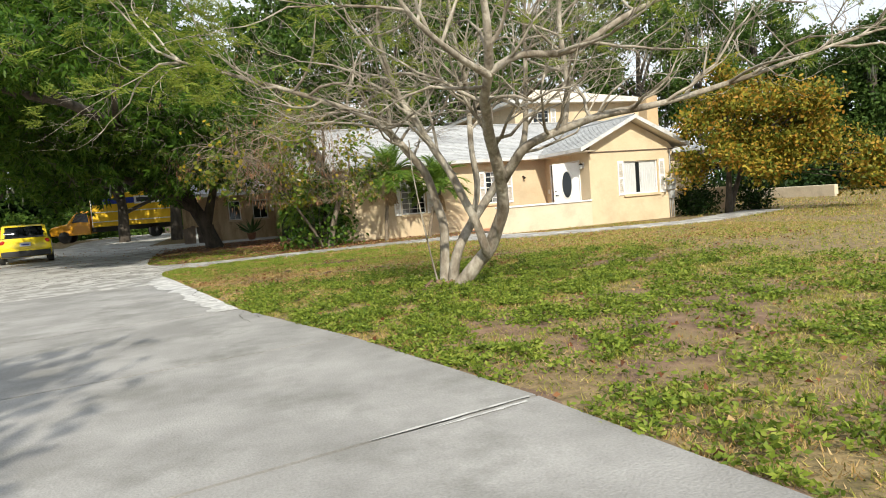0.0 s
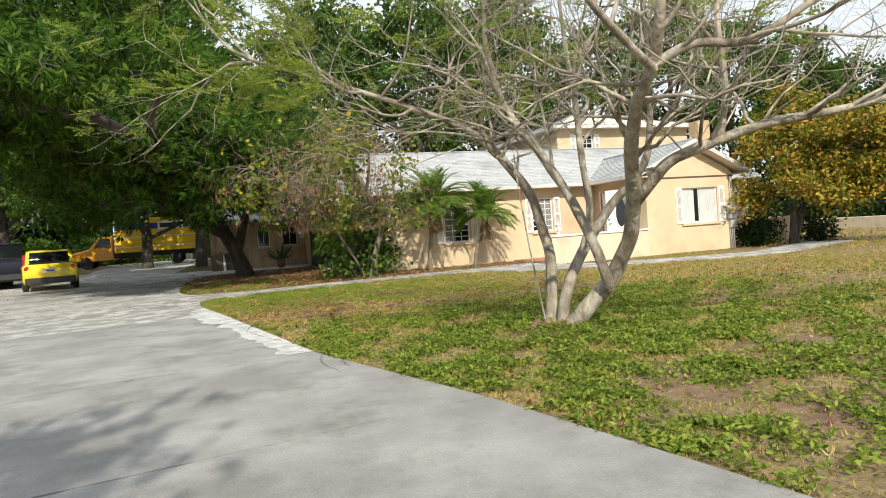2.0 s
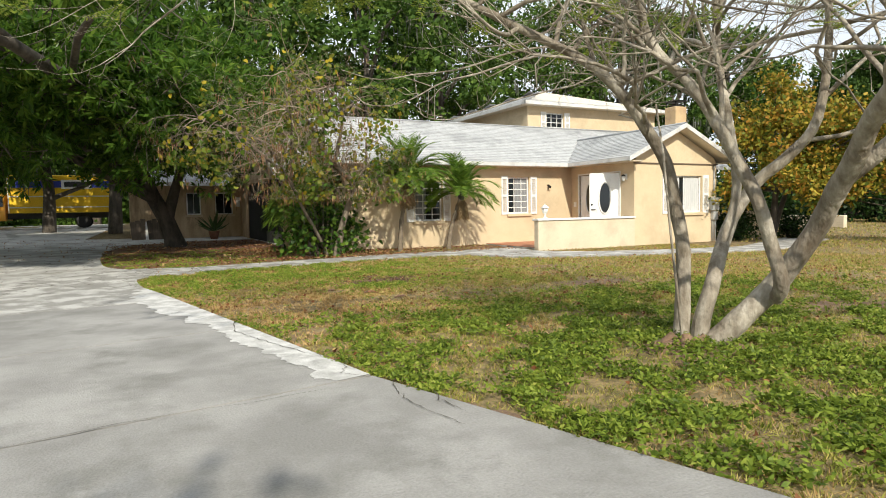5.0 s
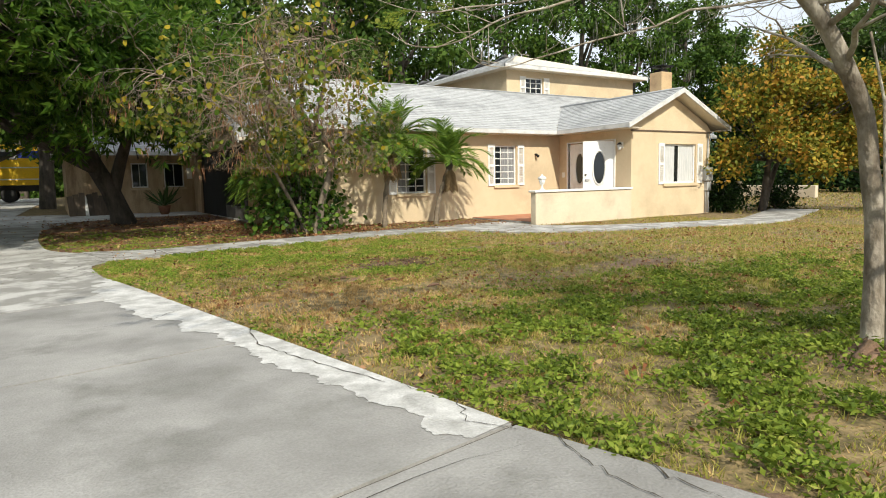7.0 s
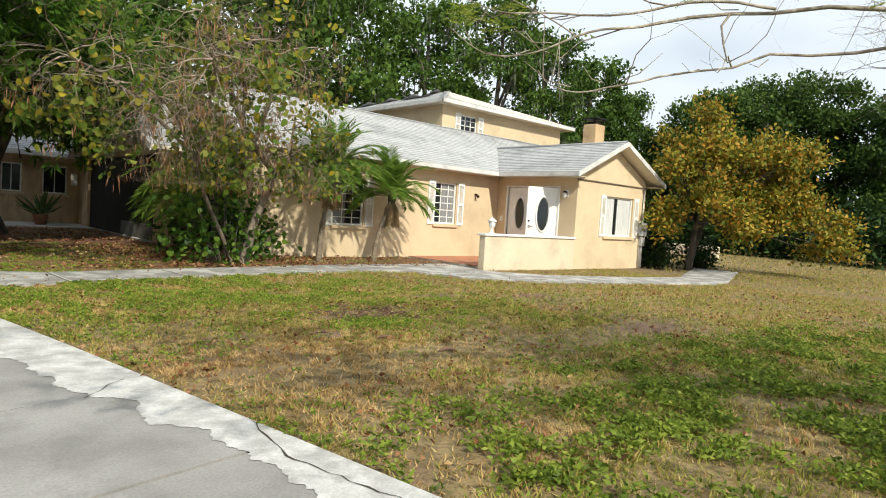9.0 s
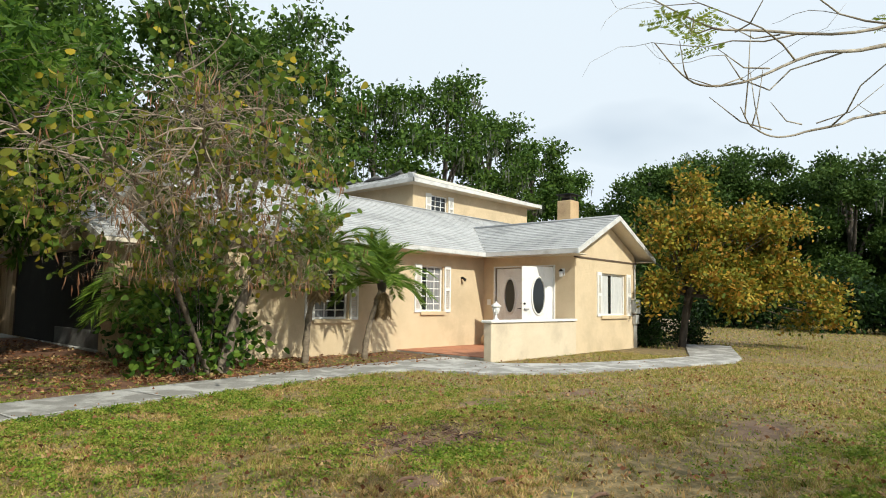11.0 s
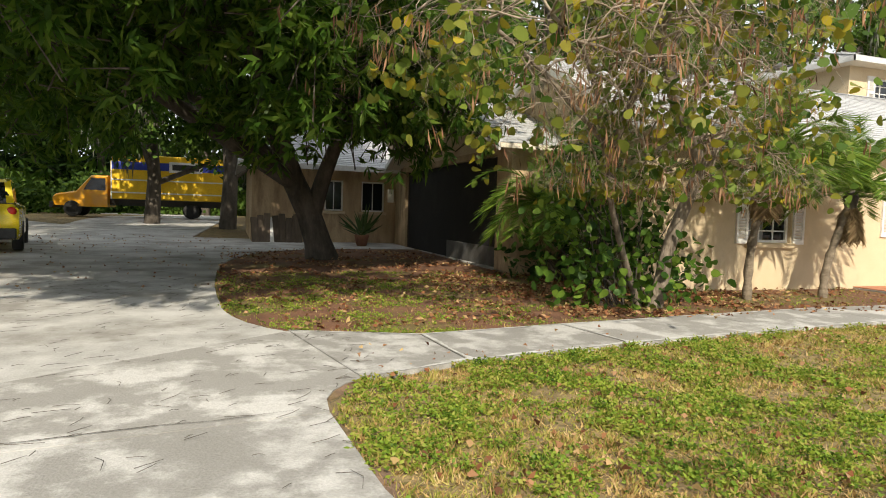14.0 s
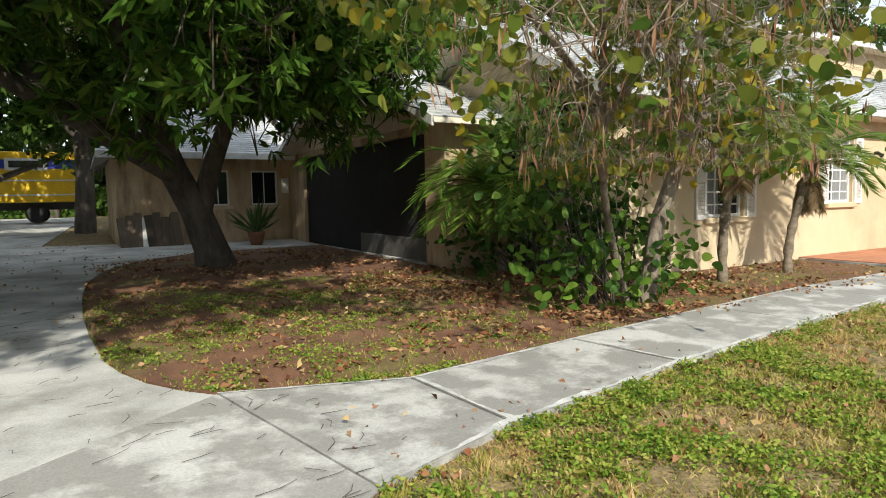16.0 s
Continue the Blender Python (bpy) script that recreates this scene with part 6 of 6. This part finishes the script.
lantern = thing("post_lantern", 0, 0, 0, "small white lantern on the porch wall", "lantern")
lathed("stem", [(0.07, 0), (0.07, 0.02), (0.03, 0.04), (0.022, 0.12), (0.05, 0.14)], M["lampwhite"], lantern)
lathed("glass", [(0.05, 0.141), (0.085, 0.28)], M["lampglass"], lantern, "grey lamp glass", 8)
lathed("cap", [(0.11, 0.281), (0.115, 0.295), (0.05, 0.35), (0.012, 0.37), (0.012, 0.40)], M["lampwhite"], lantern, "", 8)
for k in range(8):
    a = 2 * math.pi * k / 8
    tubes("bar", [tube([(0.052 * math.cos(a), 0.052 * math.sin(a), 0.14), (0.088 * math.cos(a), 0.088 * math.sin(a), 0.285)], [0.005, 0.005], 4)], M["lampwhite"], lantern)
lantern.matrix_basis = pose(9.14, 18.56, 0.90)
sconce = thing("wall_lamp", 0, 0, 0, "black and glass carriage lamp on the wing wall", "wall lamp")
boxpart("back_plate", (-0.02, -0.05, -0.08), (0, 0.05, 0.10), M["lampwhite"], sconce)
tubes("arm", [tube([(-0.01, 0, 0.05), (-0.08, 0, 0.10), (-0.11, 0, 0.05)], [0.009, 0.008, 0.008], 6)], M["lampwhite"], sconce)
g1 = lathed("glass", [(0.035, -0.12), (0.065, 0.02)], M["lampglass"], sconce, "", 8)
c1 = lathed("cap", [(0.08, 0.021), (0.04, 0.06), (0.01, 0.08)], M["iron"], sconce, "", 8)
for ob in (g1, c1):
    ob.matrix_basis = Matrix.Translation((-0.11, 0, 0))
sconce.matrix_basis = pose(12.298, 18.83, 2.06)
spot = thing("wall_fitting", 11.33, 21.4, 1.9, "small dark floodlight fixed on the front wall", "wall lamp")
tubes("lamp_head", [tube([(11.33, 21.40, 1.92), (11.33, 21.34, 1.92), (11.33, 21.30, 1.88), (11.33, 21.26, 1.86)], [0.03, 0.03, 0.035, 0.045], 8)], M["iron"], spot)
bell = boxpart("switch_plate", (12.285, 21.14, 1.20), (12.299, 21.26, 1.36), M["lampwhite"], None, bevel=0.004)
tagged(bell, "small white switch plate on the wing wall", "switch plate")
M["metalbox"] = surf("grey_meter_box", (0.42, 0.43, 0.43), (0.50, 0.51, 0.51), 8, 0.5, 0.1, 60, metal=0.3)
meter = thing("electric_meter", 15.62, 18.45, 1.2, "grey electric meter box with conduits on the gable corner", "meter box")
boxpart("box", (15.42, 18.36, 1.02), (15.74, 18.497, 1.42), M["metalbox"], meter, "", 0.008)
boxpart("lower_box", (15.50, 18.38, 0.72), (15.70, 18.497, 0.98), M["metalbox"], meter, "", 0.008)
for x in (15.53, 15.61, 15.68):
    tubes("conduit", [tube([(x, 18.46, 0.72), (x, 18.46, 0.05)], [0.018, 0.018], 7)], M["metalbox"], meter)
tubes("conduit", [tube([(15.6, 18.46, 1.42), (15.6, 18.46, 2.42)], [0.02, 0.02], 7)], M["metalbox"], meter)
boots = thing("planter_jar", 12.05, 21.15, 0.12, "small tan clay jars in the porch corner", "jar")
raw("jar", *lathe([(0.05, 0), (0.08, 0.06), (0.085, 0.16), (0.05, 0.24), (0.055, 0.26)], 12), M["chimney"], boots, smooth=True).matrix_basis = Matrix.Translation((12.02, 21.15, 0.121))
raw("jar", *lathe([(0.04, 0), (0.06, 0.05), (0.06, 0.12), (0.04, 0.18)], 12), M["white"], boots, smooth=True).matrix_basis = Matrix.Translation((12.2, 21.0, 0.121))

# added opaque near-black sheet for the open garage's shade, with its frame
M["shade_sheet"] = surf("garage_shade_black", (0.008, 0.008, 0.007), (0.014, 0.013, 0.012), 1.5, 0.9, 0.0, 200, c3=(0.03, 0.028, 0.026), stain=0.6)
M["kick"] = surf("dull_grey_panel", (0.08, 0.078, 0.07), (0.14, 0.135, 0.125), 3, 0.8, 0.2, 60)
scr = thing("garage_shade_sheet", GX + 0.1, 27.4, 0.17, "added near-black sheet standing in for the open garage's shade", "screen door")
boxpart("mesh_panel", (GX + 0.11, 24.36, 0.162), (GX + 0.125, 30.84, 2.31), M["shade_sheet"], scr, "", 0)
for y in (24.36, 30.80):
    boxpart("frame_post", (GX + 0.08, y, 0.162), (GX + 0.108, y + 0.04, 2.31), M["brown"], scr)
for z0, z1 in ((0.163, 0.55),):
    boxpart("kick_panel", (GX + 0.085, 24.41, z0), (GX + 0.107, 27.39, z1), M["kick"], scr, "dull grey kick panel")
ut = boxpart("utility_box", (2.98 + 0.12, 31.93, 1.45), (2.98 + 0.30, 31.998, 1.85), M["lampwhite"], None, bevel=0.01)
tagged(ut, "small white utility box on the wing wall", "utility box")

# potted agave and chair by the wing, planks leaning on the wall
M["clay"] = surf("terracotta", (0.28, 0.12, 0.07), (0.36, 0.17, 0.10), 6, 0.8, 0.2, 50)
M["agave"] = leafy("agave_leaf", [(0.05, 0.09, 0.03), (0.10, 0.15, 0.05)], 0.5, 0.1)
agave = thing("potted_agave", 2.05, 30.6, 0.16, "spiky green agave in a terracotta pot", "potted plant")
lathed("pot", [(0.13, 0), (0.2, 0.28), (0.21, 0.34), (0.18, 0.34), (0.16, 0.28)], M["clay"], agave).matrix_basis = Matrix.Translation((2.05, 30.6, 0.17))
ag_at = np.tile((2.05, 30.6, 0.48), (34, 1)) + rg.normal(size=(34, 3)) * 0.03
ag_w = rg.normal(size=(34, 3)) * (0.7, 0.7, 0.3) + (0, 0, 0.75)
leaves("leaves", ag_at, ag_w, 0.75, 0.09, M["agave"], agave, "", rg, 0.3)
M["plank"] = surf("old_plank", (0.07, 0.05, 0.035), (0.16, 0.12, 0.085), 4, 0.85, 0.3, 40, stretch=(1, 1, 0.2), per_object=0.4)
for k in range(9):
    bm = box(bmesh.new(), -0.09, -0.012, 0, 0.09, 0.012, 0.74 + 0.06 * (k % 3), 0.003)
    ob = part("plank", bm, M["white"] if k in (3,) else M["plank"])
    ob.matrix_basis = pose(-0.75 + 0.15 * k, 31.62 + 0.02 * (k % 2), 0.21, -20, 3 * ((k % 4) - 1.5))
    tagged(ob, "white painted plank leaning at the wing" if k in (3,) else "old brown plank leaning at the wing", "plank", group="planks leaning on the wing")

# low garden walls at the far side
for a, b, lab in (((27.6, 21.5, 0.05), (27.85, 27.0, 0.62), "long low cream garden wall beyond the lawn"), ((19.9, 20.2, 0.02), (20.15, 22.2, 0.95), "low peach stucco wall stub by the tree")):
    ob = boxpart("garden_wall", a, b, M["stuccolow"] if "cream" in lab else M["stucco"], None, bevel=0.02)
    tagged(ob, lab, "garden wall", kind="structure")

# ---- vehicles ----
M["yellow"] = glossy("yellow_car_paint", (0.78, 0.60, 0.02), 0.25, 0.0, 0.6)
M["navy"] = glossy("dark_blue_paint", (0.008, 0.010, 0.03), 0.45, 0.0, 0.1)
M["orange"] = glossy("orange_truck_paint", (0.80, 0.36, 0.01), 0.35, 0.0, 0.3)
M["truckyellow"] = surf("yellow_truck_box", (0.78, 0.47, 0.01), (0.84, 0.52, 0.02), 2, 0.45, 0.03, 30)
M["tyre"] = surf("tyre_rubber", (0.02, 0.02, 0.02), (0.035, 0.034, 0.032), 12, 0.85, 0.2, 60)
M["rim"] = glossy("alloy_rim", (0.55, 0.55, 0.56), 0.35, 0.9)
M["carglass"] = glossy("tinted_glass", (0.01, 0.012, 0.014), 0.05)
M["taillight"] = glossy("red_lens", (0.45, 0.02, 0.015), 0.15)
M["plate"] = glossy("pale_plate", (0.65, 0.66, 0.66), 0.5)
M["blue"] = glossy("blue_stripe", (0.03, 0.05, 0.32), 0.4)
M["bumper"] = surf("black_bumper", (0.025, 0.025, 0.026), (0.04, 0.04, 0.04), 8, 0.6, 0.1, 60)


def loft(name, sections, material, parent, label=""):
    """A closed body through rings of equal count."""
    n = len(sections[0])
    v = [Vector(p) for s in sections for p in s]
    f = [(i * n + k, i * n + (k + 1) % n, (i + 1) * n + (k + 1) % n, (i + 1) * n + k) for i in range(len(sections) - 1) for k in range(n)]
    f += [tuple(range(n))[::-1], tuple(range((len(sections) - 1) * n, len(sections) * n))]
    ob = raw(name, v, f, material, parent, label)
    bm = bmesh.new()
    bm.from_mesh(ob.data)
    bmesh.ops.recalc_face_normals(bm, faces=bm.faces)
    bm.to_mesh(ob.data)
    bm.free()
    ob.data.shade_smooth()
    mod = ob.modifiers.new("edges", "EDGE_SPLIT")
    mod.split_angle = radians(40)
    return ob


def ring(y, half, z0, z1, tuck=0.06, r=0.10):
    """A rounded car section across the body at y."""
    return [(-half + tuck, y, z0), (half - tuck, y, z0), (half, y, z0 + r), (half, y, z1 - r), (half - r, y, z1), (-half + r, y, z1), (-half, y, z1 - r), (-half, y, z0 + r)]


def wheel(car, x, y, r, w):
    s = 1 if x > 0 else -1
    v, f = lathe([(r * 0.6, -w / 2), (r * 0.93, -w / 2), (r, -w / 2 + 0.03), (r, w / 2 - 0.03), (r * 0.93, w / 2), (r * 0.6, w / 2)], 22)
    tyre = raw("wheel", v, f, M["tyre"], car, "black tyre on an alloy rim", smooth=True)
    tyre.matrix_basis = pose(x, y, r, 0, 90, 0)
    v, f = lathe([(r * 0.6, -0.01), (r * 0.5, 0.0), (r * 0.15, -0.02), (0.02, 0.0)], 16)
    rim = raw("rim", v, f, M["rim"], None, smooth=True)
    rim.parent = tyre
    rim.matrix_basis = pose(0, 0, s * w / 2, 0, 0 if s > 0 else 180, 0)
    return tyre


def small_car():
    e = thing("hatchback_car", 0, 0, 0, "bright yellow compact hatchback parked on the drive", "car")
    H = 0.84
    loft("body", [ring(-1.84, H - 0.14, 0.36, 0.72), ring(-1.78, H - 0.04, 0.26, 0.92), ring(-1.5, H, 0.22, 0.95), ring(0.5, H, 0.22, 0.95), ring(1.3, H - 0.02, 0.24, 0.93), ring(1.72, H - 0.08, 0.28, 0.82), ring(1.82, H - 0.2, 0.36, 0.66)], M["yellow"], e, "bright yellow painted body")
    loft("cabin", [ring(-1.74, 0.66, 0.93, 1.12, 0.0, 0.05), ring(-1.58, 0.64, 0.93, 1.33, 0.0, 0.06), ring(-1.3, 0.64, 0.93, 1.37, 0.0, 0.06), ring(0.35, 0.64, 0.93, 1.37, 0.0, 0.06), ring(0.75, 0.66, 0.93, 1.05, 0.0, 0.05)], M["carglass"], e, "dark tinted glasshouse")
    loft("roof", [ring(-1.66, 0.60, 1.33, 1.385, 0.0, 0.02), ring(-1.3, 0.65, 1.365, 1.415, 0.0, 0.02), ring(0.3, 0.63, 1.365, 1.41, 0.0, 0.02)], M["yellow"], e, "yellow roof")
    for x in (-0.66, 0.66):
        prism("pillar", [(x - 0.06, -1.77, 0.94), (x + 0.06, -1.77, 0.94), (x * 0.93 + 0.05, -1.62, 1.36), (x * 0.93 - 0.05, -1.62, 1.36)], (0, -0.02, 0), M["yellow"], e)
        lathed("taillight", [(0.09, -0.02), (0.085, 0.02), (0.05, 0.035)], M["taillight"], e, "red tail light", 12).matrix_basis = pose(x * 1.03, -1.79, 0.78, 90, 0, 0)
    prism("rear_window", [(-0.55, -1.765, 0.98), (0.55, -1.765, 0.98), (0.50, -1.64, 1.30), (-0.50, -1.64, 1.30)], (0, -0.012, 0.0), M["carglass"], e, "dark rear window")
    boxpart("bumper", (-0.76, -1.88, 0.26), (0.76, -1.80, 0.46), M["bumper"], e, "black lower bumper", 0.02)
    boxpart("number_plate", (-0.17, -1.862, 0.62), (0.17, -1.845, 0.76), M["plate"], e, "pale number plate", 0.003)
    boxpart("plate_bar", (-0.12, -1.866, 0.66), (0.12, -1.863, 0.71), M["blue"], e, "", 0)
    for x in (-0.76, 0.76):
        for y in (-1.22, 1.24):
            wheel(e, x, y, 0.30, 0.19)
    return e


small_car().matrix_basis = pose(-6.45, 28.9, land(-6.4, 28.5) + 0.025, 0, 0, 13)


def van():
    e = thing("minivan", 0, 0, 0, "dark blue van parked in the shade", "van")
    H = 0.95
    loft("body", [ring(-2.4, H - 0.08, 0.40, 1.0), ring(-2.3, H, 0.28, 1.08), ring(1.2, H, 0.28, 1.08), ring(2.2, H - 0.05, 0.3, 0.98), ring(2.4, H - 0.2, 0.4, 0.8)], M["navy"], e, "dark blue painted body")
    loft("cabin", [ring(-2.34, 0.82, 1.06, 1.3, 0, 0.05), ring(-2.15, 0.80, 1.06, 1.72, 0, 0.06), ring(0.5, 0.80, 1.06, 1.76, 0, 0.06), ring(1.4, 0.82, 1.06, 1.12, 0, 0.05)], M["carglass"], e, "dark glasshouse")
    loft("roof", [ring(-2.2, 0.76, 1.72, 1.77, 0, 0.02), ring(0.5, 0.78, 1.76, 1.81, 0, 0.02)], M["navy"], e)
    for x in (-0.84, 0.84):
        boxpart("taillight", (x - 0.06, -2.43, 0.85), (x + 0.06, -2.37, 1.25), M["taillight"], e, "red tail light", 0.01)
        for y in (-1.5, 1.5):
            wheel(e, x, y, 0.34, 0.21)
    boxpart("bumper", (-0.85, -2.46, 0.34), (0.85, -2.38, 0.56), M["bumper"], e, "", 0.02)
    return e


van().matrix_basis = pose(-9.0, 32.6, land(-9, 32) + 0.025, 0, 0, 13)


def box_truck():
    """A rental box truck that faces -x."""
    e = thing("box_truck", 0, 0, 0, "yellow box truck with blue stripe parked under trees", "truck")
    boxpart("cargo_box", (-1.6, -1.15, 0.95), (3.9, 1.15, 3.2), M["truckyellow"], e, "yellow cargo box", 0.03)
    boxpart("stripe", (-1.58, -1.162, 2.45), (3.88, -1.151, 2.85), M["blue"], e, "blue stripe", 0)
    sign = boxpart("sign_panel", (1.15, -1.175, 2.38), (2.75, -1.163, 2.92), M["white"], e, "white sign panel", 0)
    boxpart("sign_bar", (1.3, -1.181, 2.50), (2.6, -1.176, 2.80), M["bumper"], sign, "dark bar in place of the sign's mark", 0)
    for z in (1.25, 1.9):
        boxpart("rub_rail", (-1.55, -1.165, z), (3.85, -1.151, z + 0.06), M["plate"], e, "pale rub rail", 0)
    for x in (-1.58, 3.84):
        boxpart("corner_post", (x, -1.17, 0.95), (x + 0.05, -1.151, 3.2), M["plate"], e, "", 0)
    boxpart("chassis", (-3.6, -0.5, 0.6), (3.8, 0.5, 0.94), M["bumper"], e, "", 0.01)
    boxpart("rear_step", (3.85, -1.0, 0.45), (4.15, 1.0, 0.6), M["bumper"], e, "", 0.01)

    def side(x, half, z0, z1):
        return [(x, -half, z0), (x, half, z0), (x, half, z1 - 0.08), (x, half - 0.1, z1), (x, -half + 0.1, z1), (x, -half, z1 - 0.08)]
    loft("cab", [side(-1.75, 1.0, 0.5, 2.1), side(-2.5, 1.0, 0.5, 2.1), side(-3.05, 0.98, 0.5, 1.45), side(-3.15, 0.98, 0.5, 1.30), side(-4.1, 0.9, 0.55, 1.12), side(-4.25, 0.84, 0.6, 1.0)], M["orange"], e, "orange cab with short bonnet")
    prism("side_window", [(-1.85, -1.003, 1.35), (-2.85, -0.995, 1.35), (-2.5, -1.003, 1.95), (-1.85, -1.003, 1.95)], (0, -0.006, 0), M["carglass"], e, "dark side window")
    boxpart("bumper", (-4.38, -0.95, 0.42), (-4.2, 0.95, 0.72), M["bumper"], e, "black front bumper", 0.02)
    for x, y in ((-3.35, -0.85), (-3.35, 0.85), (2.2, -0.85), (2.2, 0.85)):
        t = wheel(e, y, x, 0.40, 0.26)
        t.matrix_basis = pose(x, y, 0.40, 90, 0, 0)
    return e


box_truck().matrix_basis = pose(-5.5, 50.0, land(-5.5, 50) + 0.03, 0, 0, -2)
